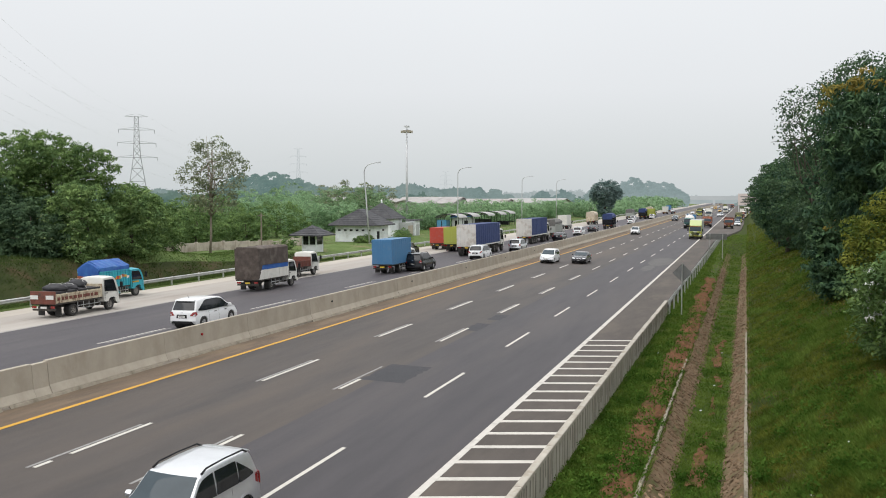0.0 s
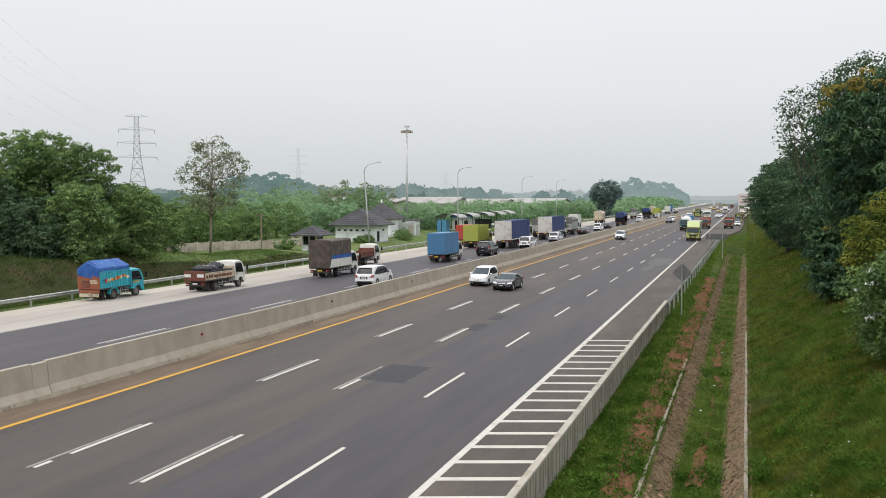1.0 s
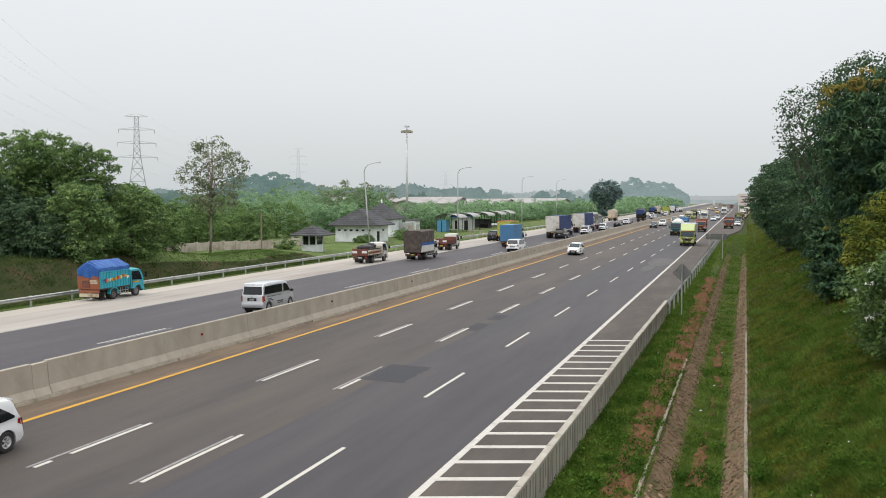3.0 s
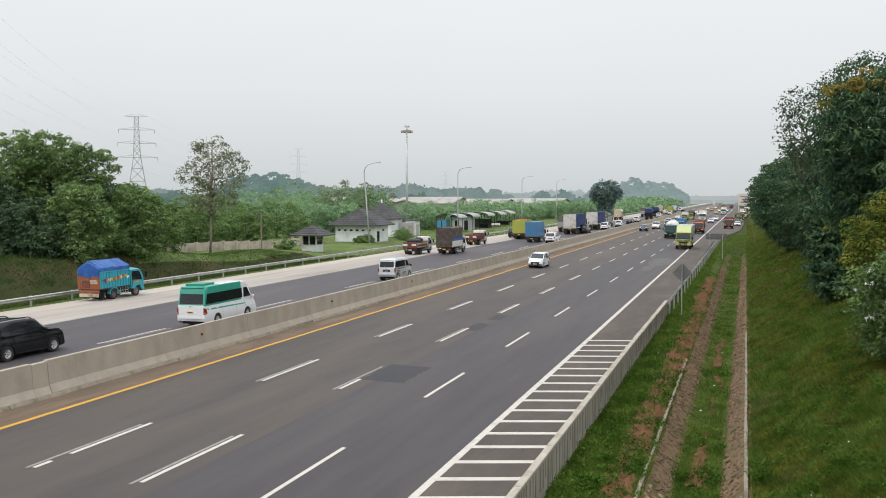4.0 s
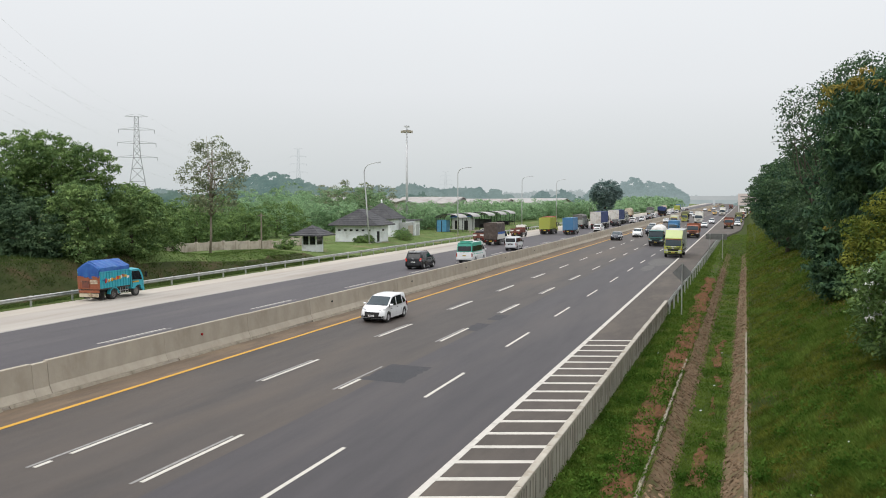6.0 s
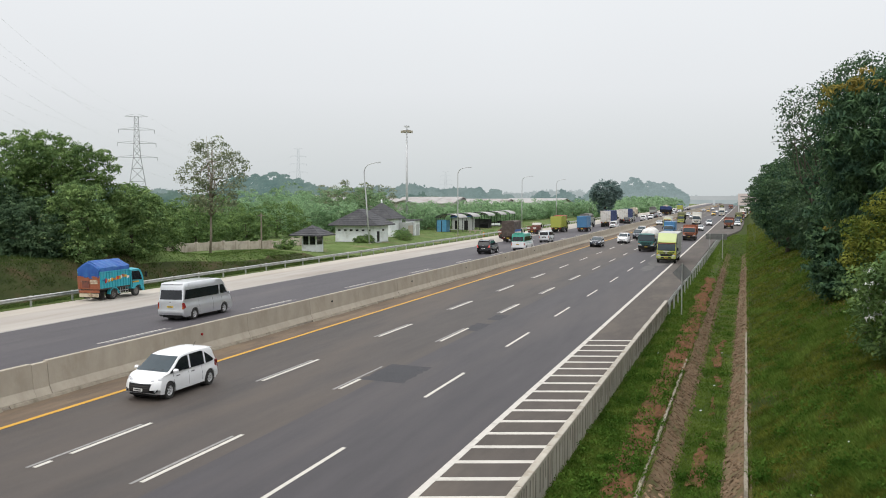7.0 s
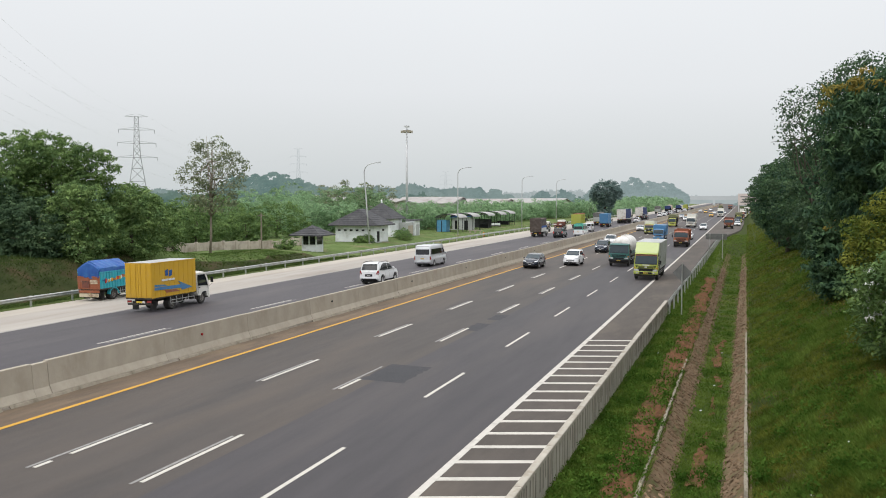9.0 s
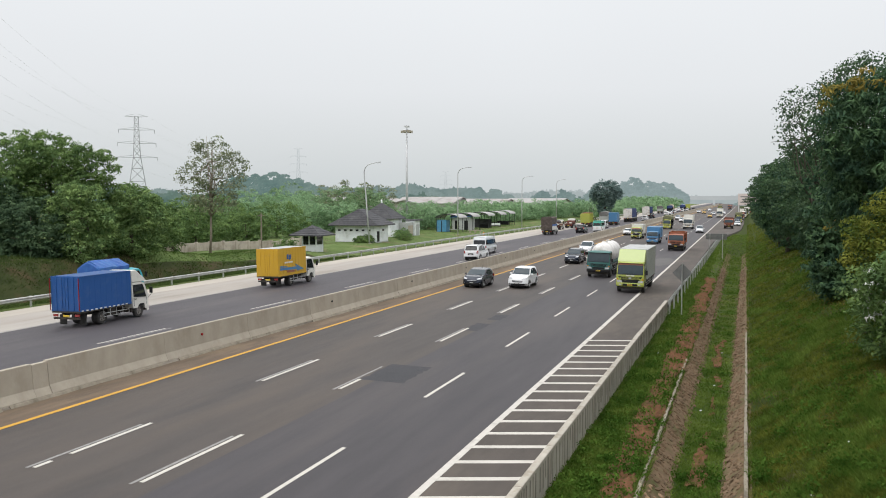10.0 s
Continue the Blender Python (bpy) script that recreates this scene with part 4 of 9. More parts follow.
# ---- trees and thicket, outbound side ----
left_trees = [
    (-73.5, 72, 1.9, [(0, 0, 9.5, 4.2, 3.6, 3.4), (-2.5, 1, 7.5, 3.5, 3.5, 3), (2.0, -1, 8.6, 3.0, 3.0, 3.2), (1, 0, 5.2, 4.2, 3.5, 2.4)], LEAF_MID, 1900),
    (-67.6, 70, 1.9, [(0, 0, 10.4, 2.8, 3.0, 2.3), (2.6, 0, 9.6, 1.9, 2.4, 1.9), (-1.5, -1, 7.4, 3.0, 3, 2.4), (3.4, 0.4, 7.8, 1.5, 2, 1.3), (5.4, 0.6, 9.0, 2.0, 2.2, 2.2), (4.6, 0, 6.4, 2.2, 2.2, 2.0)], LEAF_MID, 1900),
    (-60.2, 66.5, 1.6, [(0, 0, 5.6, 2.2, 2.2, 2.0), (1.4, 0, 3.6, 2.0, 2.0, 1.9), (-1.6, 0.5, 4.4, 2.2, 2.2, 2.2), (0.4, -0.8, 6.6, 1.2, 1.4, 1.1), (0.6, -0.6, 1.6, 2.2, 1.8, 1.4)], LEAF_BRIGHT, 1000),
    (-60.0, 73.5, 1.6, [(0, 0, 6.0, 2.0, 2.2, 1.8), (1.8, 0.4, 4.6, 1.9, 2.0, 1.9), (-1.4, 0, 4.4, 2.2, 2.2, 2.2), (1.9, 0, 6.2, 1.0, 1.2, 1.0), (0.8, -0.6, 2.0, 2.4, 2.2, 1.8)], LEAF_BRIGHT, 1150),
    (-64.0, 64.6, 1.7, [(0, 0, 3.6, 3.0, 2.2, 2.6), (2.2, -0.6, 2.2, 2.0, 1.8, 1.8), (-2.6, 0, 3.2, 2.6, 2.2, 2.4), (0, -0.8, 1.2, 3.4, 1.8, 1.3)], LEAF_DARK, 1200),
    (-70.0, 65.5, 1.8, [(0, 0, 4.6, 3.4, 2.4, 3.2), (-3.0, 0, 4.2, 3.2, 2.4, 3.0), (2.4, 0, 3.4, 2.6, 2.2, 2.6), (0, -0.8, 1.4, 4.2, 1.8, 1.5)], LEAF_DARK, 1400),
    (-77.0, 68.0, 1.9, [(0, 0, 6.0, 3.6, 3.0, 4.2), (-2, 0, 9.8, 3.2, 3, 3.2), (0, -1, 2.0, 4.0, 2, 2)], LEAF_DARK, 1300),
    (-66.0, 82.0, 1.7, [(0, 0, 4.0, 2.4, 2.6, 2.4), (1.6, 2.0, 2.6, 2.0, 2.2, 1.9), (0.4, 0, 1.5, 2.6, 2.4, 1.5)], LEAF_MID, 900),
    (-66.0, 90.0, 1.6, [(-3, 0, 2.6, 2.8, 2.6, 2.4), (-6.5, 2.0, 2.6, 3.0, 2.6, 2.4), (-9.5, 4, 3.0, 3, 3, 2.6)], LEAF_MID, 900)]
for k, (x, y, z, blobs, m, n) in enumerate(left_trees):
    z = ground_z(x, y) - (0.9 if y < 75 else 0.2)
    tree("thicket_tree", x, y, z, "broad leafy tree in the thicket above the road", blobs, int(n * 1.15), 15, 0.27, m, seed=70 + k, spread=0.28, trunk_r=0.2, droop=0.45, slim=0.5, group="thicket beside the road")
tree("sparse_tree", -65.2, 95, ground_z(-65.2, 95) - 0.1, "tall pale-trunked tree with a sparse thin crown", [(0.3, 0, 11.4, 2.8, 2.6, 3.0), (-2.4, 0, 9.4, 2.0, 2.0, 2.8), (3.0, 0, 10.4, 2.2, 2.0, 2.8), (0.6, 0, 7.2, 3.2, 2.0, 2.2), (0.2, 0, 14.0, 2.0, 1.6, 1.2), (4.2, 0, 11.6, 1.4, 1.4, 1.4)], 1900, 5, 0.32, LEAF_OLIVE, bark=BARK_PALE, trunk_r=0.14, spread=0.34, limbs=34, seed=90, slim=0.5)

rng0 = random.Random(12)
def bush_belt(name, label, group, spots, leaf_mat, leaf, n, seed):
    for k, (x, y, r, h) in enumerate(spots):
        j = rng0.uniform
        tree(name, x, y, ground_z(x, y), label, [(0, 0, h * 0.55, r, r, h * 0.42), (-r * 0.6, j(-1, 1), h * j(0.35, 0.5), r * 0.75, r * 0.7, h * 0.34), (r * 0.6, j(-1, 1), h * j(0.35, 0.55), r * 0.75, r * 0.7, h * 0.34), (j(-1, 1), 0, h * 0.22, r * 1.1, r, h * 0.24)], int(n * 1.7), 8, leaf * 0.72, leaf_mat, seed=seed + k, spread=leaf * 0.9, trunk_r=0.16, slim=0.65, droop=0.1, group=group)


bush_belt("bushy_tree", "bushy green tree behind the boundary wall", "trees behind the wall", [(-80, 101, 3.2, 6.6), (-76.5, 108, 3.2, 6.0), (-86, 104, 3.6, 7.2), (-74.5, 118, 3.0, 5.2), (-80, 116, 3.4, 6.6), (-104, 122, 4.2, 7.0), (-99, 126, 4.2, 6.6), (-93, 129, 4.2, 7.4), (-88, 134, 4.2, 6.8), (-84, 144, 4.6, 6.6), (-98, 142, 5, 9.0), (-108, 134, 5, 8.0), (-90, 118, 3, 4.2), (-84, 126, 3, 4.0), (-96, 114, 3, 5)], LEAF_MID, 0.45, 560, 120)
bush_belt("bushy_tree", "bright green bushy tree behind the buildings", "trees behind the buildings", [(-112, 182, 6, 9), (-104, 185, 6, 9.5), (-98, 178, 5, 8), (-82, 170, 4, 6.5), (-92, 168, 5, 7), (-106, 168, 5, 7), (-118, 176, 6, 8)], LEAF_SOFT_HAZED, 0.55, 560, 140)
bush_belt("bushy_tree", "soft green spreading tree behind the buildings", "trees behind the buildings", [(-96, 192, 6, 10), (-90, 196, 6, 10), (-86, 190, 5, 9), (-122, 196, 7, 10), (-112, 200, 7, 11)], LEAF_BELT_HAZED, 0.6, 560, 150)
bush_belt("dark_tree", "dark olive tree behind the buildings", "trees behind the buildings", [(-99, 205, 6, 11.5), (-92, 208, 5, 11.5), (-106, 210, 6, 10.5)], LEAF_OLIVE, 0.6, 480, 160)
bush_belt("hedge_tree", "rounded bright green tree in the row behind the shelters", "green belt behind the shelters", [(-78 + 0.06 * k * 9 + rng0.uniform(-1.5, 1.5), 196 + 10.5 * k, 5.2, 6.2 + rng0.uniform(-0.6, 0.8)) for k in range(15)], LEAF_SOFT_HAZED, 0.65, 420, 180)
bush_belt("hedge_tree", "rounded green tree in the belt along the road", "green belt behind the shelters", [(-60 + rng0.uniform(-1.5, 1.5), 345 + 14 * k, 6.0, 6.5 + rng0.uniform(-0.6, 1.2)) for k in range(8)], LEAF_SOFT_HAZED, 0.8, 340, 210)
bush_belt("hedge_tree", "soft green tree in the belt along the road", "green belt behind the shelters", [(-57 + rng0.uniform(-1.5, 1.5), 458 + 19 * k, 8.0, 7.0 + rng0.uniform(-0.6, 1.6)) for k in range(12)], LEAF_SOFT_HAZED, 1.1, 240, 330)
tree("rain_tree", -50.5, 330, -0.3, "solitary dark round-crowned tree beside the road", [(0, 0, 10.5, 5.0, 5, 3.8), (-3.0, 0, 8.6, 2.6, 3, 2.6), (3.2, 0, 9.6, 2.6, 3, 2.4), (0.4, 0, 6.6, 3.0, 3, 2.2), (0, 0, 3.6, 2.6, 2.6, 2.6)], 2900, 8, 0.52, LEAF_BLUE_HAZED, trunk_r=0.45, spread=0.5, seed=230)

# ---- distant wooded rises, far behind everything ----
# Glowing backdrop material: the distance haze is mixed straight into its two colours.
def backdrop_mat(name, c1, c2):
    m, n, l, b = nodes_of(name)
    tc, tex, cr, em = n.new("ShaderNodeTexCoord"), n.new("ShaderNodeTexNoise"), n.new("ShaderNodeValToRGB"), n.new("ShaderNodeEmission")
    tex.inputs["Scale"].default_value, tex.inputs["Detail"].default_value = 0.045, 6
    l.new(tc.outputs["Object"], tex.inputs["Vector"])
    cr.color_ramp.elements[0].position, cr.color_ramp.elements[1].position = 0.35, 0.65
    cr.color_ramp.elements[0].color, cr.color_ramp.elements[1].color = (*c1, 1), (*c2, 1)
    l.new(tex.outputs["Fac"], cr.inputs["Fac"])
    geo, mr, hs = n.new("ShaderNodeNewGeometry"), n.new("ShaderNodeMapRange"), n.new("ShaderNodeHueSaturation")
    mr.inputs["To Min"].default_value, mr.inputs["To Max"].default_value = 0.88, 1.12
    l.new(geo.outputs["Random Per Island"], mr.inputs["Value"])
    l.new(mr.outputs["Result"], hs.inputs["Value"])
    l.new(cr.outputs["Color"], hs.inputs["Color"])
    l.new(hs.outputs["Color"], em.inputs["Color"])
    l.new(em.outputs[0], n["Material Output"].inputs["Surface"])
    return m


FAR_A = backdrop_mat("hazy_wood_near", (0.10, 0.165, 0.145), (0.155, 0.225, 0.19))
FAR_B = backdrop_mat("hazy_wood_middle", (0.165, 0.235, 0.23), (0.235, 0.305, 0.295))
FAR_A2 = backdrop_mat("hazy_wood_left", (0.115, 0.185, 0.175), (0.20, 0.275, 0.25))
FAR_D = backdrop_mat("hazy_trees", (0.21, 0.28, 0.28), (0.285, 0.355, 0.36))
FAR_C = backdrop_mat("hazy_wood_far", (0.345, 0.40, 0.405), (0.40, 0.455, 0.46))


def wooded_rise(name, x, y, width, high, material, seed):
    """A long wooded hill with depth: a bumpy skyline of tree tops, ragged with leaf masses."""
    rng = random.Random(seed)
    bm = bmesh.new()
    n = max(40, int(width / 1.6))
    rings, tops = [], []
    for k in range(n + 1):
        f = k / n
        w = k * width / n
        env = min(1, 4.0 * min(f, 1 - f)) ** 0.6
        h = high * env * (0.74 + 0.26 * noise.noise((w * 0.03, seed, 0))) + 2.6 * abs(noise.noise((w * 0.11, seed, 2))) + 1.2 * noise.noise((w * 0.33, seed, 4)) - 1
        h = max(h, 0.6)
        px, py = x + width * (f - 0.5), y + 20 * noise.noise((w * 0.02, seed, 5))
        rings.append([(px, py - 14, -2), (px, py - 9, h * 0.55), (px, py - 3, h * 0.9), (px, py + 2, h), (px, py + 16, h * 0.6), (px, py + 26, -2)])
        for q in range(7):
            s = rng.uniform(0, 1)
            tops.append((px + rng.uniform(-1.5, 1.5), py - 10 + 12 * s, h * (0.55 + 0.45 * s) + rng.uniform(-0.3, 1.3)))
    loft(bm, rings)
    ob = tagged(part(name, bm, material, smooth=True), "hazy wooded rise on the horizon", "backdrop", kind="structure")
    g = np.random.default_rng(seed)
    tagged(quads("tree_tops", leaf_quads(g, np.array(tops), 2.6, 0.0, 0.8), material, ob), kind="stuff")
    return ob


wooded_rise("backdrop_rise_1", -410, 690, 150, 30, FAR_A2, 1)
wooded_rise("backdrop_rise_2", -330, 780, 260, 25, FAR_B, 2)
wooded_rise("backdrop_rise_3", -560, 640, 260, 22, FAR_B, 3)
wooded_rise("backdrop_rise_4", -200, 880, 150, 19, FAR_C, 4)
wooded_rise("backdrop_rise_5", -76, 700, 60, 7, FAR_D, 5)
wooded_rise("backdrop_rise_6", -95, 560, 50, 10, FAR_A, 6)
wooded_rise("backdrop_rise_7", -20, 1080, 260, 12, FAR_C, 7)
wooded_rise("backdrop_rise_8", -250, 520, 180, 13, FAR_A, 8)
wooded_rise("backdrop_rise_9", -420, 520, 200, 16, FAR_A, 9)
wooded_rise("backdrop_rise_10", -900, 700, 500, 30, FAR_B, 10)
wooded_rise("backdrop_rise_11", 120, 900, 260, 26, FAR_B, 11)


def far_trees(name, label, y, tops, material, seed, leaf=1.8):
    """A hazy clump of single crowns on the horizon, each from (x, top height, half width)."""
    g = np.random.default_rng(seed)
    ob = tagged(new(name), label, "backdrop", kind="structure")
    for x, top, r in tops:
        blobs = [(x, y, top - r * 0.8, r, r, r * 0.8), (x - r * 0.6, y, top - r * 1.5, r * 0.8, r, r * 0.9), (x + r * 0.6, y - 1, top - r * 1.4, r * 0.8, r, r * 0.9), (x, y, (top - r) * 0.4, r, r, top * 0.42)]
        p, f = crown_points(g, blobs, 560, 12, 0.9)
        tagged(quads("crown", leaf_quads(g, p, leaf, 0.2, 0.7, facing=f), material, ob), kind="stuff")


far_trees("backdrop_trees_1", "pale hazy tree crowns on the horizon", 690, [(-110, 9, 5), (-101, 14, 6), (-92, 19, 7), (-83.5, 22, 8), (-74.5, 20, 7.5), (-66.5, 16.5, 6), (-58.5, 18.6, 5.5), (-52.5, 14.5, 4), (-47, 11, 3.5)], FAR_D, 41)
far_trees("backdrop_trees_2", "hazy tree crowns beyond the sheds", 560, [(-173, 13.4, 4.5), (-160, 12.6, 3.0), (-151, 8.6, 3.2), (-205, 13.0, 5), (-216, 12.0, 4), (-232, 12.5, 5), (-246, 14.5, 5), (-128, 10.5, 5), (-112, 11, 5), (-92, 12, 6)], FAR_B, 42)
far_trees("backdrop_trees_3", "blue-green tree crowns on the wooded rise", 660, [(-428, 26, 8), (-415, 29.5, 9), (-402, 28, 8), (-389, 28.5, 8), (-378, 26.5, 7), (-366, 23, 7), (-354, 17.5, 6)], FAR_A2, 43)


# ---- buildings by the truck stop ----
def hip_roof(bm, x0, x1, y0, y1, z, rise, over=0.8, ridge=0.35):
    x0, x1, y0, y1 = x0 - over, x1 + over, y0 - over, y1 + over
    cx, cy = (x0 + x1) / 2, (y0 + y1) / 2
    rl = (y1 - y0) * ridge / 2
    b = [bm.verts.new(q) for q in ((x0, y0, z), (x1, y0, z), (x1, y1, z), (x0, y1, z))]
    e = [bm.verts.new((v.co.x, v.co.y, z - 0.16)) for v in b]
    r = [bm.verts.new((cx, cy - rl, z + rise)), bm.verts.new((cx, cy + rl, z + rise))]
    for f in ((b[0], b[1], r[0]), (b[1], b[2], r[1], r[0]), (b[2], b[3], r[1]), (b[3], b[0], r[0], r[1])):
        bm.faces.new(f)
    for i in range(4):
        j = (i + 1) % 4
        bm.faces.new((e[i], e[j], b[j], b[i]))
    bm.faces.new(e[::-1])


def tile_courses(parent, x0, x1, y0, y1, z, rise, over, ridge, n=9):
    """Raised lower edges of the tile courses on a hip roof."""
    x0, x1, y0, y1 = x0 - over, x1 + over, y0 - over, y1 + over
    cx, cy = (x0 + x1) / 2, (y0 + y1) / 2
    rl = (y1 - y0) * ridge / 2
    for k in range(1, n):
        f = k / n
        xa, xb = x0 + (cx - x0) * f, x1 + (cx - x1) * f
        ya, yb = y0 + (cy - rl - y0) * f, y1 + (cy + rl - y1) * f
        zz = z + rise * f
        bm = bmesh.new()
        for p0, p1 in (((xa, ya), (xb, ya)), ((xb, ya), (xb, yb))):
            tube(bm, [(p0[0], p0[1], zz + 0.01), (p1[0], p1[1], zz + 0.01)], 0.035, 4)
        part("tile_course", bm, ROOF, parent)


def office():
    h = empty("office_building", "white single-storey office with dark tiled hip roof", "building")
    x0, x1, y0, y1, z0, z1 = -66.9, -59.5, 134.5, 140.3, 0.1, 3.2
    t = 0.2
    bm = bmesh.new()
    box(bm, x0, x1, y0, y0 + t, z0, z1)
    part("front_wall", bm, WALL_WHITE, h)
    bm = bmesh.new()
    box(bm, x0, x0 + t, y0 + t, y1, z0, z1)
    box(bm, x0 + t, x1, y1 - t, y1, z0, z1)
    part("rear_wall", bm, WALL_WHITE, h)
    bm = bmesh.new()
    box(bm, x1 - t, x1, y0 + t, 135.4, z0, z1)
    box(bm, x1 - t, x1, 136.7, y1 - t, z0, z1)
    box(bm, x1 - t, x1, 135.4, 136.7, 2.25, z1)
    part("side_wall", bm, WALL_WHITE, h)
    boxed("door", (x1 - 0.16, x1 - 0.1, 135.4, 136.7, z0, 2.25), DARK, h)
    for k in range(6):
        x = x0 + 0.5 + k * 1.12
        w = boxed("window", (x, x + 0.55, y0 - 0.03, y0 + 0.05, 2.25, 2.6), WALL_GREY, h)
        boxed("pane", (x + 0.05, x + 0.5, y0 - 0.045, y0 - 0.02, 2.3, 2.55), GLASS, w)
    for y in (137.6,):
        w = boxed("window", (x1 - 0.05, x1 + 0.03, y, y + 0.9, 2.2, 2.6), WALL_GREY, h)
        boxed("pane", (x1 + 0.02, x1 + 0.045, y + 0.06, y + 0.84, 2.26, 2.54), GLASS, w)
    bm = bmesh.new()
    hip_roof(bm, x0, x1, y0, y1, z1 + 0.16, 2.7, 1.0, 0.3)
    r = part("roof", bm, ROOF, h)
    tile_courses(r, x0, x1, y0, y1, z1 + 0.16, 2.7, 1.0, 0.3)
    boxed("plinth", (x0 - 0.05, x1 + 0.05, y0 - 0.05, y1, z0 - 0.5, 0.45), WALL_GREY, h)


office()


def hall():
    h = empty("prayer_hall", "white hall with dark pyramid roof and grey gate", "building")
    x0, x1, y0, y1, z0, z1 = -70.6, -64.4, 153.0, 159.0, 0.0, 3.8
    boxed("wall", (x0, x1, y0, y1, z0, z1), WALL_WHITE, h)
    bm = bmesh.new()
    hip_roof(bm, x0, x1, y0, y1, z1 + 0.16, 3.1, 0.6, 0.02)
    r = part("roof", bm, ROOF, h)
    tile_courses(r, x0, x1, y0, y1, z1 + 0.16, 3.1, 0.6, 0.02)
    bm = bmesh.new()
    tube(bm, [(-67.5, 156.0, 6.7), (-67.5, 156.0, 7.3), (-67.5, 156.0, 7.7)], [0.22, 0.16, 0.02], 8)
    part("finial", bm, WALL_WHITE, h)
    boxed("porch_wall", (-64.3, -62.6, 157.2, 160.5, z0, 3.1), WALL_GREY, h, bevel=0.02)
    boxed("gate", (-62.62, -62.5, 157.6, 160.0, z0, 2.5), CONCRETE, h)
    boxed("side_annex", (-64.3, -62.2, 160.6, 163.0, z0, 3.4), WALL_WHITE, h)
    boxed("annex_shutter", (-62.22, -62.12, 161.0, 162.6, z0, 2.6), WALL_GREY, h)
    boxed("annex_roof", (-64.8, -61.8, 160.4, 163.6, 3.4, 3.6), ROOF, h)


hall()


def guard_post():
    h = empty("guard_post", "small white guard post under a wide dark roof", "building")
    x0, x1, y0, y1 = -61.5, -59.1, 112.6, 114.8
    zg = ground_z(-60.3, 113.5)
    boxed("lower_wall", (x0, x1, y0, y1, zg - 0.3, zg + 0.95), WALL_WHITE, h)
    for x, y in ((x0, y0), (x1 - 0.2, y0), (x0, y1 - 0.2), (x1 - 0.2, y1 - 0.2), (x0 + 1.1, y0)):
        boxed("corner_post", (x, x + 0.2, y, y + 0.2, zg + 0.95, zg + 2.3), WALL_WHITE, h)
    for x in (x0 + 0.22, x0 + 1.32):
        boxed("window", (x, x + 0.86, y0 + 0.06, y0 + 0.1, zg + 0.97, zg + 2.2), GLASS, h)
    boxed("side_window", (x1 - 0.1, x1 - 0.06, y0 + 0.22, y1 - 0.22, zg + 0.97, zg + 2.2), GLASS, h)
    boxed("back_wall", (x0, x1, y1 - 0.1, y1, zg + 0.95, zg + 2.3), WALL_GREY, h)
    bm = bmesh.new()
    hip_roof(bm, x0, x1, y0, y1, zg + 2.42, 1.35, 1.35, 0.1)
    r = part("roof", bm, ROOF, h)
    tile_courses(r, x0, x1, y0, y1, zg + 2.42, 1.35, 1.35, 0.1, 6)


guard_post()


bush_belt("shrub", "low green shrub against the office wall", "shrubs by the office", [(-60.6, 133.4, 0.8, 1.3), (-61.8, 133.2, 0.7, 1.0), (-59.2, 146.5, 1.1, 1.6), (-60.2, 149.0, 1.2, 1.9), (-61.5, 150.5, 1.0, 1.5), (-66.0, 115.5, 1.0, 1.6)], LEAF_BRIGHT, 0.3, 120, 260)


def boundary_wall():
    base = empty("boundary_wall", "weathered pale boundary wall with pillars", "wall", kind="structure")
    a, b = Vector((-72.0, 92, 0)), Vector((-67.8, 131, 0))
    n = 14
    for k in range(n):
        p, q = a.lerp(b, k / n), a.lerp(b, (k + 1) / n)
        z = ground_z(p.x, p.y)
        bm = bmesh.new()
        d = (q - p).normalized()
        s = Vector((-d.y, d.x, 0)) * 0.08
        loft(bm, [[p + s + Vector((0, 0, z - 0.4)), q + s + Vector((0, 0, z - 0.4)), q - s + Vector((0, 0, z - 0.4)), p - s + Vector((0, 0, z - 0.4))], [p + s + Vector((0, 0, z + 1.15)), q + s + Vector((0, 0, z + 1.15)), q - s + Vector((0, 0, z + 1.15)), p - s + Vector((0, 0, z + 1.15))]])
        part("wall_panel", bm, FENCE, base)
        boxed("pillar", (p.x - 0.2, p.x + 0.2, p.y - 0.2, p.y + 0.2, z - 0.4, z + 1.32), FENCE, base)


boundary_wall()


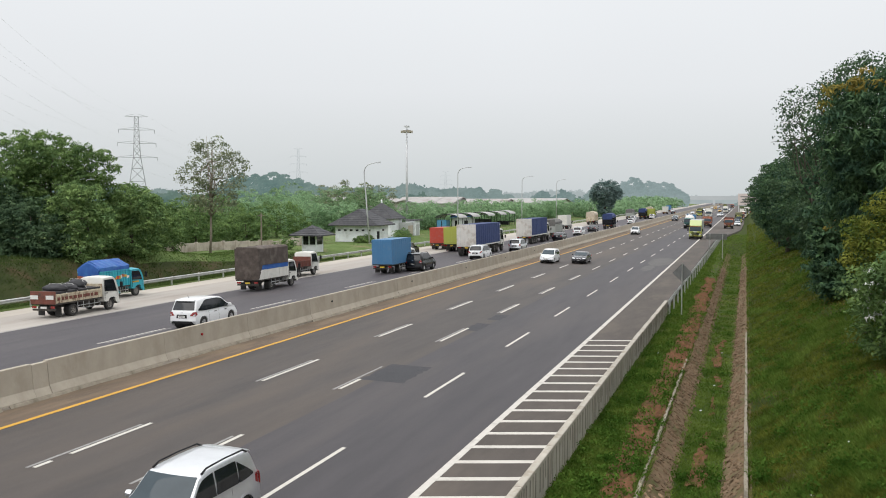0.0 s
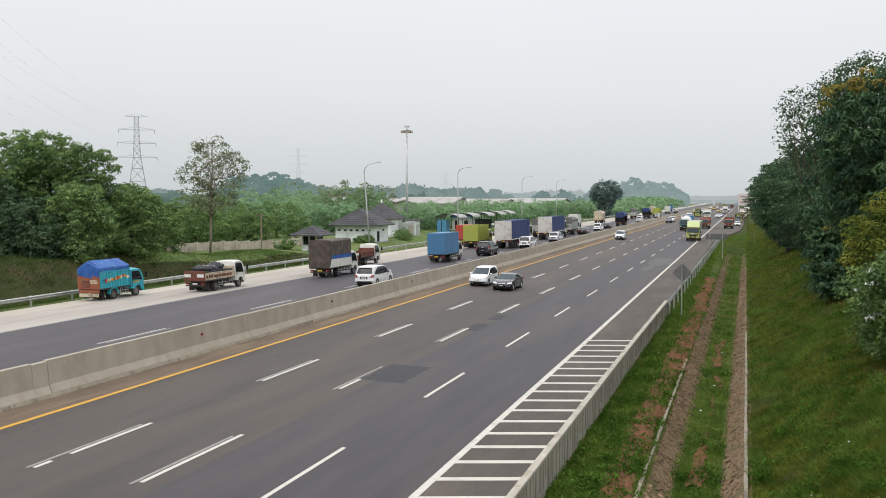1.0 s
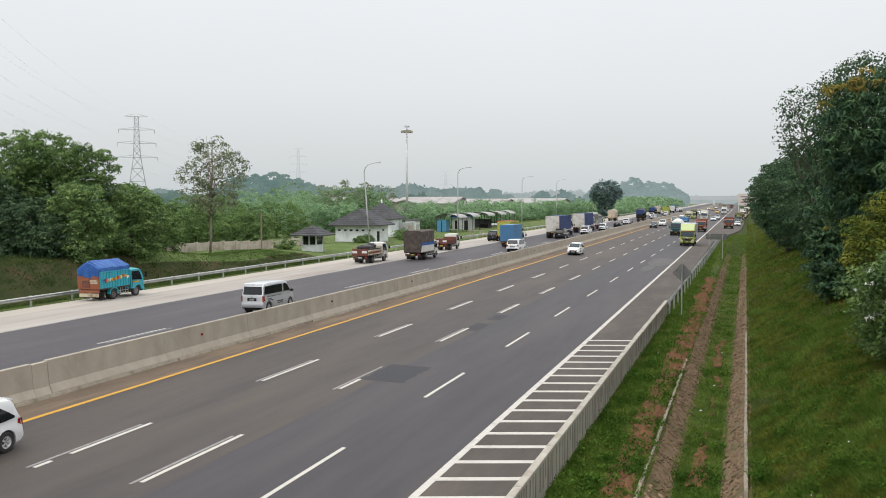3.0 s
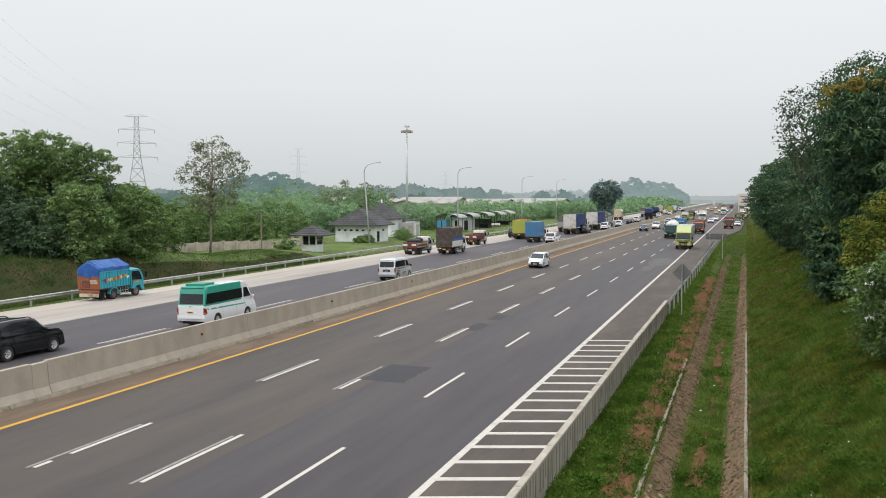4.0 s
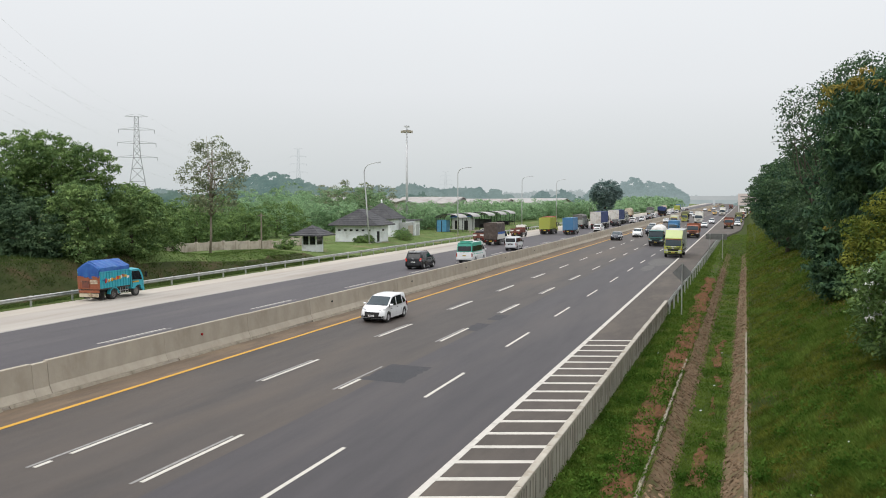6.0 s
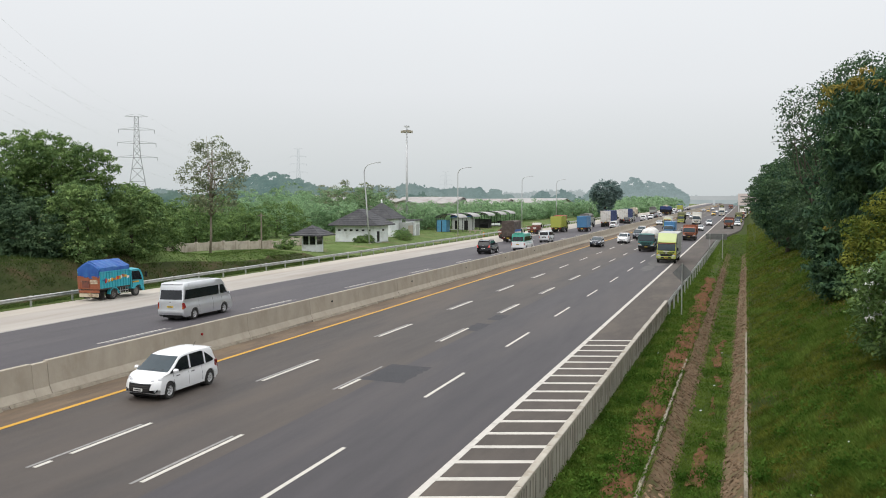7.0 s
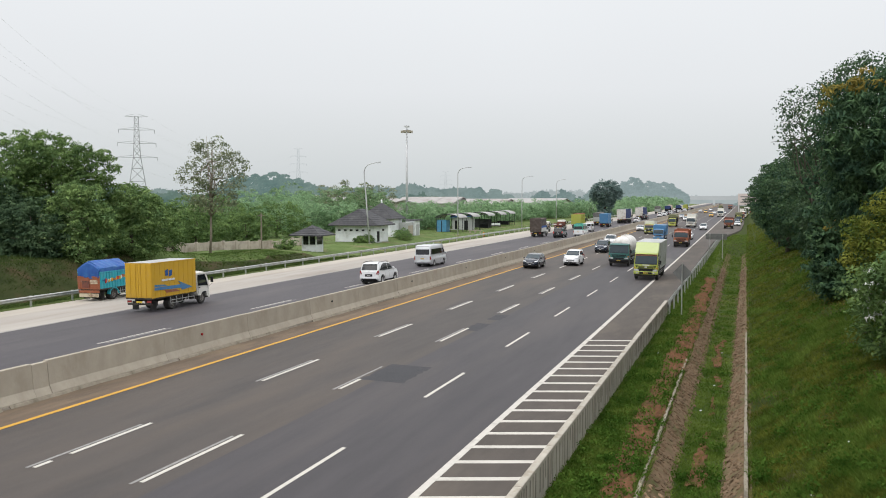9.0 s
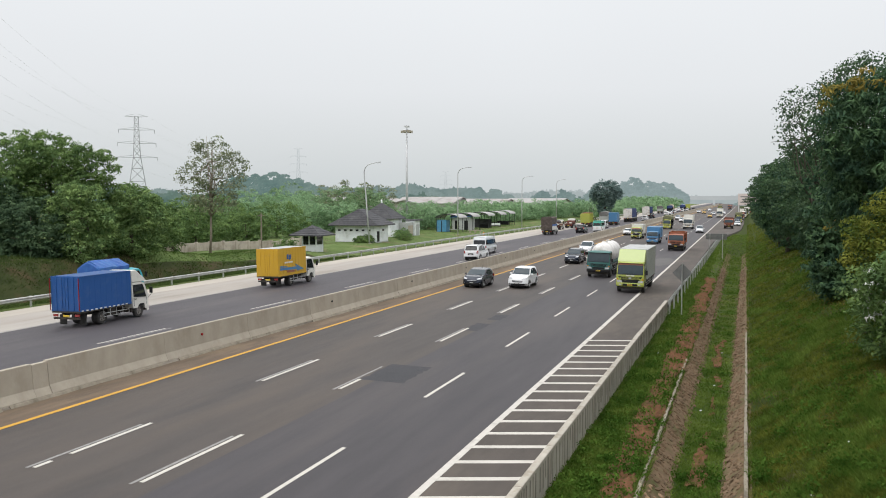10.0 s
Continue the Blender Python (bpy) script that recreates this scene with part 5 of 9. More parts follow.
def shelter(x, y, label, kiosk=None, table=False):
    h = empty("market_shelter", label, "shelter", "stalls beside the road", m=pose(x, y, ground_z(x, y)))
    bm = bmesh.new()
    rings = []
    for yy in (-3.2, 3.2):
        top = [(2.9 * math.cos(math.pi * k / 10), yy, 3.2 + 0.95 * math.sin(math.pi * k / 10)) for k in range(11)]
        rings.append(top + [(q[0] * 0.99, yy, q[2] - 0.06) for q in top[::-1]])
    loft(bm, rings)
    part("canopy", bm, ROOF_SHED, h)
    for yy in (-3.24, 0.0, 3.24):
        bm = bmesh.new()
        tube(bm, [(2.88 * math.cos(math.pi * k / 10), yy, 3.13 + 0.95 * math.sin(math.pi * k / 10)) for k in range(11)], 0.07, 5)
        part("canopy_hoop", bm, DARK, h)
    for px in (-2.7, 2.7):
        for py in (-2.8, 0.0, 2.8):
            bm = bmesh.new()
            tube(bm, [(px, py, -0.3), (px, py, 3.3)], 0.06, 7)
            part("post", bm, DARK, h)
    if kiosk == "blue":
        body = boxed("kiosk", (-2.6, -0.3, -2.9, -0.4, -0.2, 2.75), PAINT_KIOSK, h, bevel=0.02)
        for k in (-2.45, -1.35):
            boxed("shutter", (k, k + 0.9, -2.95, -2.89, 0.2, 2.4), PAINT_KIOSK, body, bevel=0.015)
        boxed("shutter_gap", (-1.53, -1.37, -2.93, -2.89, 0.0, 2.6), DARK, body)
        boxed("bench_top", (0.3, 2.4, -2.6, -2.0, 0.55, 0.63), WALL_GREY, h)
        for k in (0.4, 2.2):
            boxed("bench_leg", (k, k + 0.1, -2.5, -2.1, -0.2, 0.55), DARK, h)
    elif kiosk == "grey":
        body = boxed("kiosk", (-2.55, 1.9, -2.7, 1.2, -0.2, 2.9), WALL_GREY, h, bevel=0.02)
        for k in (-1.9, 0.5):
            boxed("doorway", (k, k + 0.95, -2.74, -2.69, 0.0, 2.3), DARK, body)
        boxed("shutter", (-0.8, 0.35, -2.76, -2.69, 0.1, 2.3), POLE, body)
        bm = bmesh.new()
        loft(bm, [[(-3.0, y, z), (2.4, y, z + 0.25), (2.4, y, z + 0.33), (-3.0, y, z + 0.08)] for y, z in ((-3.3, 3.0), (1.6, 3.45))])
        part("roof_sheet", bm, ROOF_BLUE, body, "bright blue sheet roof")
    elif kiosk == "screen":
        boxed("screen_wall", (-2.6, -1.0, -2.7, -2.6, -0.2, 2.6), WALL_GREY, h)
        boxed("rear_wall", (-2.6, 1.9, 2.5, 2.6, -0.2, 2.2), ROOF, h)
        boxed("counter", (-0.4, 1.8, 0.2, 0.9, -0.2, 0.9), DARK, h, bevel=0.02)
    else:
        boxed("rear_rail", (-2.6, 2.6, 2.5, 2.58, 0.8, 1.0), DARK, h)
        boxed("counter", (-1.9, 1.4, 0.8, 1.5, -0.2, 0.85), DARK, h, bevel=0.02)
    if table:
        boxed("counter_front", (-2.8, 2.6, -3.0, -2.3, 0.35, 0.95), WALL_WHITE, h, bevel=0.06)
        for k in (-2.6, 0.0, 2.3):
            boxed("table_leg", (k, k + 0.1, -2.8, -2.5, -0.2, 0.36), DARK, h)


ROOF_BLUE = surface("blue_roof_sheet", (0.02, 0.09, 0.30), (0.04, 0.14, 0.38), 1.5, 0.5, stain=(0.08, 0.15, 0.30), stain_scale=0.8)
PAINT_KIOSK = surface("blue_kiosk_paint", (0.05, 0.21, 0.36), (0.08, 0.27, 0.44), 2, 0.6, stain=(0.14, 0.26, 0.36), stain_scale=1)
shelter(-64.9, 191, "roadside stall with a blue shuttered kiosk under a curved canopy", "blue")
shelter(-65.3, 203, "grey-walled roadside stall with a bright blue sheet roof", "grey")
shelter(-65.2, 216, "roadside stall with grey screens under a curved canopy", "screen")
shelter(-65.6, 229, "open roadside stall with a long white counter", None, True)
shelter(-66.2, 241, "open roadside stall under a curved metal canopy")


def warehouse(x0, x1, y0, y1, z1, rise, mat, label, along=False):
    h = empty("warehouse", label, "building", "sheds beyond the trees")
    if along:
        m = (y0 + y1) / 2
        sec = [(y0, -0.5), (y1, -0.5), (y1, z1), (m, z1 + rise), (y0, z1)]
        body = [[(x, y, z) for y, z in sec] for x in (x0, x1)]
        top = [[(x, y0 - 1, z1 - 0.2), (x, m, z1 + rise + 0.05), (x, y1 + 1, z1 - 0.2), (x, y1 + 1, z1 + 0.1), (x, m, z1 + rise + 0.4), (x, y0 - 1, z1 + 0.1)] for x in (x0 - 1, x1 + 1)]
    else:
        m = (x0 + x1) / 2
        sec = [(x0, -0.5), (x1, -0.5), (x1, z1), (m, z1 + rise), (x0, z1)]
        body = [[(x, y, z) for x, z in sec] for y in (y0, y1)]
        top = [[(x0 - 1, y, z1 - 0.2), (m, y, z1 + rise + 0.05), (x1 + 1, y, z1 - 0.2), (x1 + 1, y, z1 + 0.1), (m, y, z1 + rise + 0.4), (x0 - 1, y, z1 + 0.1)] for y in (y0 - 1, y1 + 1)]
    bm = bmesh.new()
    loft(bm, body)
    part("wall", bm, SHED_WALL, h)
    bm = bmesh.new()
    loft(bm, top)
    part("roof", bm, mat, h)
    bm = bmesh.new()
    for k in range(5):
        q = y0 + (y1 - y0) * (k + 0.5) / 5
        p = x0 + (x1 - x0) * (k + 0.5) / 5
        if along:
            tube(bm, [(p, y0 - 1, z1 + 0.14), (p, (y0 + y1) / 2, z1 + rise + 0.44)], 0.12, 4)
    if along:
        part("roof_seam", bm, mat, h)
    else:
        bm.free()


SHED_WALL = surface("shed_wall_sheet", (0.34, 0.33, 0.31), (0.46, 0.45, 0.43), 0.3, 0.85, stain=(0.26, 0.23, 0.20), stain_scale=0.15)
ROOF_FADED = surface("faded_shed_roof", (0.2760, 0.2623, 0.2520), (0.3795, 0.3660, 0.3591), 0.3, 0.8, stain=(0.2300, 0.1708, 0.1386), stain_scale=0.12)
warehouse(-196, -170, 400, 440, 4.4, 3.0, ROOF_SHED, "long shed with pale sheet roof")
warehouse(-174, -142, 418, 450, 4.8, 3.0, ROOF_FADED, "wide industrial shed with faded roof", True)
warehouse(-168, -150, 396, 414, 4.2, 2.2, ROOF_SHED, "small pale-roofed shed with gable end")
warehouse(-146, -118, 424, 460, 4.4, 2.4, ROOF_FADED, "brownish roofed industrial shed", True)
warehouse(-122, -92, 440, 480, 4.6, 2.4, ROOF_SHED, "pale roofed industrial shed", True)
warehouse(-238, -204, 420, 470, 6.0, 2.6, ROOF_SHED, "pale shed roof beyond the trees", True)


def stone_bench(x, y):
    z = ground_z(x, y)
    t = empty("bench", "low pale concrete bench on the grass by the stalls", "bench", m=pose(x, y, z, 0, 0, 12))
    boxed("seat", (-1.6, 1.6, -0.3, 0.3, 0.5, 0.66), CONCRETE, t, bevel=0.03)
    for k in (-1.2, 0, 1.2):
        boxed("leg", (k - 0.15, k + 0.15, -0.22, 0.22, -0.2, 0.5), CONCRETE, t, bevel=0.02)


def marker_post(x, y):
    t = empty("marker_post", "small orange road marker beside the guardrail", "marker", m=pose(x, y, ground_z(x, y)))
    bm = bmesh.new()
    tube(bm, [(0, 0, -0.1), (0, 0, 0.5), (0, 0, 0.95)], [0.22, 0.16, 0.08], 10)
    part("cone", bm, AMBER, t, smooth=True)
    boxed("foot", (-0.28, 0.28, -0.28, 0.28, 0.0, 0.06), DARK, t)


stone_bench(-58.8, 190)
marker_post(-48.7, 163)

# ---- poles, masts and power lines ----
def street_lamp(x, y, high, lean=0.0, reach=2.4):
    z = ground_z(x, y)
    l = empty("street_lamp", "tall curved grey steel street lamp", "street lamp", "street lamps along the road", m=pose(x, y, z, 0, lean))
    bm = bmesh.new()
    pts = [(0, 0, -0.3), (0, 0, high * 0.5), (0, 0, high - 1.6)] + [(reach * (1 - math.cos(a)) * 0.6, 0, high - 1.6 + 1.5 * math.sin(a)) for a in (0.3, 0.7, 1.1, 1.5)] + [(reach, 0, high)]
    tube(bm, pts, [0.15, 0.12, 0.09, 0.08, 0.08, 0.07, 0.07, 0.06], 8)
    part("pole", bm, POLE, l, smooth=True)
    boxed("lamp_head", (reach - 0.1, reach + 0.75, -0.14, 0.14, high - 0.08, high + 0.07), POLE, l, bevel=0.03)
    boxed("base_plate", (-0.25, 0.25, -0.25, 0.25, -0.1, 0.05), CONCRETE, l)


for x, y, h, lean in ((-59.56, 132.5, 13.4, -4.5), (-58.4, 176, 14.4, 0), (-57.6, 229, 14.0, 0), (-60.3, 287, 14.0, 0), (-58.5, 350, 14.0, 0)):
    street_lamp(x, y, h, lean)


def high_mast():
    l = empty("light_mast", "high-mast light pole with a ring of floodlights", "light mast", m=pose(-77.7, 195, 0))
    bm = bmesh.new()
    tube(bm, [(0, 0, -0.3), (0, 0, 12), (0, 0, 24.6)], [0.38, 0.28, 0.17], 12)
    part("pole", bm, POLE, l, smooth=True)
    bm = bmesh.new()
    for k in range(16):
        a, b = 2 * math.pi * k / 16, 2 * math.pi * (k + 1) / 16
        tube(bm, [(0.95 * math.cos(a), 0.95 * math.sin(a), 24.2), (0.95 * math.cos(b), 0.95 * math.sin(b), 24.2)], 0.07, 5)
    for k in range(4):
        a = math.pi * k / 2
        tube(bm, [(0, 0, 24.4), (0.95 * math.cos(a), 0.95 * math.sin(a), 24.2)], 0.06, 5)
    part("head_frame", bm, POLE, l)
    for k in range(8):
        a = 2 * math.pi * k / 8
        bm = bmesh.new()
        x, y = 1.15 * math.cos(a), 1.15 * math.sin(a)
        box(bm, x - 0.3, x + 0.3, y - 0.3, y + 0.3, 23.6, 24.05)
        part("floodlight", bm, CONCRETE, l, bevel=0.05)
    boxed("cap", (-0.5, 0.5, -0.5, 0.5, 24.9, 25.3), POLE, l, bevel=0.1)


high_mast()


def utility_pole(x, y, h):
    z = ground_z(x, y)
    l = empty("utility_pole", "plain pale concrete utility pole", "pole", m=pose(x, y, z))
    bm = bmesh.new()
    tube(bm, [(0, 0, -0.3), (0, 0, h)], [0.14, 0.09], 8)
    part("shaft", bm, BARK_PALE, l)
    boxed("crossarm", (-0.5, 0.5, -0.05, 0.05, h - 0.4, h - 0.3), BARK_PALE, l)


utility_pole(-65.6, 108.2, 5.3)

PYLON_STEEL = surface("pylon_steel", (0.2550, 0.2700, 0.2775), (0.3450, 0.3600, 0.3675), 0.5, 0.7)
# Far pylons glow in a near-sky grey; their fade into haze is this colour.
PYLON_FAR = backdrop_mat("hazy_pylon", (0.46, 0.50, 0.51), (0.48, 0.52, 0.53))


def pylon(x, y, h, mat, turn=0, bar=0.13, label="lattice steel power pylon with three cross-arms"):
    t = empty("power_pylon", label, "pylon", "pylons of the power line", m=pose(x, y, 0, 0, 0, turn))
    levels = [(0, 5.4), (h * 0.18, 4.3), (h * 0.34, 3.3), (h * 0.47, 2.4), (h * 0.585, 1.6), (h * 0.66, 1.4), (h * 0.73, 1.25), (h * 0.80, 1.15), (h * 0.867, 1.05), (h * 0.93, 0.95), (h * 1.0, 0.85)]
    bm = bmesh.new()
    cs = ((-1, -1), (1, -1), (1, 1), (-1, 1))
    for (za, wa), (zb, wb) in zip(levels, levels[1:]):
        for i, (a, b) in enumerate(cs):
            c, d = cs[(i + 1) % 4]
            tube(bm, [(a * wa, b * wa, za), (a * wb, b * wb, zb)], bar, 4)
            tube(bm, [(a * wa, b * wa, za), (c * wb, d * wb, zb)], bar * 0.6, 4)
            tube(bm, [(c * wa, d * wa, za), (a * wb, b * wb, zb)], bar * 0.6, 4)
            tube(bm, [(a * wb, b * wb, zb), (c * wb, d * wb, zb)], bar * 0.6, 4)
    part("tower", bm, mat, t)
    tips = []
    for z, reach in ((h * 0.585, 9.0), (h * 0.73, 8.4), (h * 0.867, 7.8), (h * 1.0, 5.0)):
        bm = bmesh.new()
        for s in (-1, 1):
            tube(bm, [(s * 1.0, 0.6, z - 0.2), (s * reach, 0, z)], bar * 0.7, 4)
            tube(bm, [(s * 1.0, -0.6, z - 0.2), (s * reach, 0, z)], bar * 0.7, 4)
            tube(bm, [(s * 1.0, 0, z + 1.0), (s * reach, 0, z)], bar * 0.6, 4)
            if z < h:
                tube(bm, [(s * reach, 0, z), (s * reach, 0, z - 1.6)], bar * 0.9, 5)
            tips.append((s * reach, z - (1.6 if z < h else 0)))
        part("cross_arm", bm, mat, t)
    return t, tips


def cable(p0, p1, sag, r=0.045):
    bm = bmesh.new()
    a, b = Vector(p0), Vector(p1)
    pts = [a.lerp(b, k / 24) - Vector((0, 0, 4 * sag * (k / 24) * (1 - k / 24))) for k in range(25)]
    tube(bm, pts, r, 4)
    return tagged(part("power_cable", bm, CABLE), "thin sagging overhead power cable", "cable", "cables of the power line")


CABLE = surface("aluminium_cable", (0.50, 0.52, 0.53), (0.56, 0.58, 0.59), 1, 0.6)
main_pylon, tips = pylon(-265, 330, 45, PYLON_STEEL, 39)
pylon(-440, 800, 58, PYLON_FAR, 28, 0.22, "distant power pylon fading into haze")
pylon(-417, 1200, 45, PYLON_FAR, 20, 0.2, "far power pylon fading into haze")
pm = pose(-265, 330, 0, 0, 0, 39)
for s, z in tips:
    p = pm @ Vector((s, 0, z))
    cable(p, (-75 + s * 0.75, 20 + s * 0.6, z + 10), 9, 0.012)
    cable(p, (-440 + s * 0.8, 800 + s * 0.5, z + 12), 16, 0.018)


# ---- signs and the far end of the road ----
def warning_sign():
    s = empty("warning_sign", "back of a diamond road sign on a steel post", "road sign", m=pose(-4.45, 67, ground_z(-4.45, 67)))
    bm = bmesh.new()
    tube(bm, [(0, 0, -0.4), (0, 0, 4.0)], 0.045, 8)
    part("post", bm, GALV, s)
    bm = bmesh.new()
    loft(bm, [[(0.72 * math.cos(a), y, 3.25 + 0.72 * math.sin(a)) for a in (0, math.pi / 2, math.pi, 1.5 * math.pi)] for y in (0.06, 0.085)])
    part("plate", bm, SIGN_BACK, s, "dull grey diamond plate")
    for z in (3.0, 3.5):
        boxed("bracket", (-0.3, 0.3, 0.03, 0.06, z - 0.03, z + 0.03), SIGN_BACK, s)


SIGN_BACK = surface("sign_back", (0.13, 0.135, 0.13), (0.19, 0.195, 0.19), 2, 0.6, metal=0.3)
warning_sign()


def board_sign():
    s = empty("road_sign", "back of a wide road sign on two posts", "road sign", m=pose(-4.1, 134, ground_z(-4, 134)))
    for x in (-0.9, 0.9):
        bm = bmesh.new()
        tube(bm, [(x, 0, -0.4), (x, 0, 3.6)], 0.06, 8)
        part("post", bm, GALV, s)
    boxed("plate", (-1.5, 1.5, 0.07, 0.1, 2.75, 3.6), SIGN_BACK, s)
    boxed("stiffener", (-1.4, 1.4, 0.03, 0.07, 3.1, 3.18), SIGN_BACK, s)


board_sign()


def billboard():
    s = empty("gantry_sign", "large pale sign board on steel legs far down the road", "sign", m=pose(0.5, 400, -0.6))
    for x in (-3.6, 3.6):
        boxed("leg", (x - 0.2, x + 0.2, -0.2, 0.2, -0.3, 10), POLE, s)
    boxed("board", (-4.0, 4.0, -0.35, -0.15, 5.0, 10.2), PALE_BOARD, s, bevel=0.03)
    for k, (a, b) in enumerate(((-3.0, 2.6), (-2.4, 2.9), (-3.0, 1.4))):
        boxed("text_bar", (a, b, -0.38, -0.34, 8.6 - k * 1.2, 9.0 - k * 1.2), SIGN_BACK, s)


PALE_BOARD = surface("pale_sign_board", (0.55, 0.47, 0.44), (0.64, 0.56, 0.53), 0.5, 0.6)
billboard()


def far_bridge():
    s = empty("overpass", "concrete overpass crossing the road in the haze", "bridge", kind="structure")
    boxed("deck", (-110, 120, 795, 806, 5.6, 7.6), HAZY_CONCRETE, s)
    boxed("parapet", (-110, 120, 794.6, 795, 7.4, 9.0), HAZY_CONCRETE, s)
    for x in (-60, -27, 4, 40):
        boxed("pier", (x - 0.9, x + 0.9, 798, 803, -1, 5.6), HAZY_CONCRETE, s)


# Haze over the overpass is painted as a pale glowing grey.
HAZY_CONCRETE = backdrop_mat("hazy_concrete", (0.43, 0.46, 0.465), (0.48, 0.51, 0.515))
far_bridge()


def litter():
    rng = random.Random(31)
    for k in range(20):
        x = rng.choice((rng.uniform(-5.0, -3.3), rng.uniform(-1.8, -0.8), rng.uniform(0.5, 4)))
        y = rng.uniform(24, 62)
        w = rng.uniform(0.03, 0.065)
        bm = bmesh.new()
        box(bm, -w, w, -w * 0.7, w * 0.7, 0, w * 0.5, top=(0.6, 0.5))
        for v in bm.verts:
            v.co += Vector((rng.uniform(-1, 1), rng.uniform(-1, 1), rng.uniform(-0.3, 1))) * w * 0.35
        ob = tagged(part("litter", bm, rng.choice((PLATE_W, WALL_WHITE, KERB))), "crumpled pale scrap of litter on the grass", "litter", "litter on the verge")
        ob.matrix_world = pose(x, y, ground_z(x, y) + 0.03, rng.uniform(-20, 20), rng.uniform(-20, 20), rng.uniform(0, 360))


litter()

# ---- traffic ----
DRIVES = []
PAINT = {
    "white": paint("white_car_paint", (0.74, 0.75, 0.76), dirt=0.08), "silver": metallic("silver_car_paint", (0.68, 0.695, 0.715)), "grey": metallic("dark_grey_car_paint", (0.05, 0.05, 0.058), 0.24),
    "black": surface("black_car_paint", (0.004, 0.005, 0.008), (0.005, 0.006, 0.009), 3, 0.2, coat=0.5, spec=0.3), "slate": metallic("slate_car_paint", (0.009, 0.016, 0.032), 0.24), "cabwhite": paint("white_cab_paint", (0.66, 0.65, 0.60), 0.45, 0.2),
    "cream": surface("cream_truck_paint", (0.50, 0.43, 0.31), (0.60, 0.53, 0.40), 3, 0.65, stain=(0.17, 0.085, 0.045), stain_scale=2.4, stain_at=0.56), "rust": surface("red_brown_truck_paint", (0.13, 0.042, 0.028), (0.20, 0.065, 0.045), 3, 0.65, stain=(0.07, 0.04, 0.03), stain_scale=2.5), "skyblue": paint("light_blue_box_paint", (0.06, 0.19, 0.36), 0.5, 0.1, 0.2),
    "blue": paint("strong_blue_box_paint", (0.006, 0.074, 0.27), 0.45, 0.2, 0.1), "yellow": paint("yellow_box_paint", (0.56, 0.33, 0.018), 0.45, 0.2, 0.1), "lime": paint("lime_truck_paint", (0.36, 0.39, 0.07), 0.5, 0.1, 0.2),
    "limecab": paint("lime_cab_paint", (0.36, 0.41, 0.07), 0.4, 0.3, 0.2), "palelime": paint("pale_lime_paint", (0.44, 0.52, 0.22), 0.4, 0.3, 0.12), "teal": paint("teal_cab_paint", (0.02, 0.12, 0.11), 0.4, 0.3, 0.12), "turq": paint("turquoise_body_paint", (0.03, 0.34, 0.42), 0.5, 0.1, 0.2),
    "orange": paint("orange_truck_paint", (0.30, 0.095, 0.045), 0.5, 0.1, 0.35), "mint": paint("mint_green_paint", (0.02, 0.30, 0.22), 0.35, 0.4, 0.1), "grebox": paint("grey_green_box_paint", (0.36, 0.38, 0.35), 0.55, 0.0, 0.2),
    "redbox": paint("red_box_paint", (0.42, 0.055, 0.035), 0.55, 0.0, 0.25), "gold": paint("yellow_van_paint", (0.62, 0.36, 0.04), 0.4, 0.3, 0.12),
}
TARP_BROWN = surface("brown_tarpaulin", (0.055, 0.042, 0.036), (0.10, 0.08, 0.068), 2, 0.9, 0.6, 7, stain=(0.13, 0.11, 0.09), stain_scale=1)
TARP_BLUE = surface("blue_tarpaulin", (0.010, 0.065, 0.27), (0.02, 0.11, 0.37), 2, 0.6, 0.7, 5, stain=(0.04, 0.14, 0.33), stain_scale=1)
TARP_NAVY = surface("navy_tarpaulin", (0.02, 0.035, 0.11), (0.035, 0.06, 0.17), 2, 0.8, 0.5, 6)
TARP_BLACK = surface("black_tarpaulin", (0.015, 0.015, 0.018), (0.04, 0.04, 0.045), 3, 0.7, 0.9, 5)
TARP_OLIVE = surface("olive_canvas", (0.10, 0.105, 0.06), (0.17, 0.17, 0.10), 2, 0.9, 0.5, 6)
TARP_GREY = surface("grey_canvas", (0.10, 0.10, 0.095), (0.17, 0.165, 0.155), 2, 0.9, 0.5, 6)
TARP_BEIGE = surface("beige_canvas", (0.42, 0.36, 0.28), (0.54, 0.47, 0.38), 2, 0.9, 0.5, 6)
TANK_WHITE = surface("white_tank_paint", (0.66, 0.64, 0.62), (0.76, 0.74, 0.72), 1.5, 0.5, coat=0.2, stain=(0.45, 0.42, 0.38), stain_scale=1.2)
CHASSIS = surface("chassis_steel", (0.03, 0.028, 0.026), (0.07, 0.06, 0.05), 5, 0.8, metal=0.2)
CONTAINER = surface("container_white", (0.58, 0.56, 0.52), (0.68, 0.66, 0.62), 1.5, 0.6, stain=(0.38, 0.30, 0.24), stain_scale=1.0)


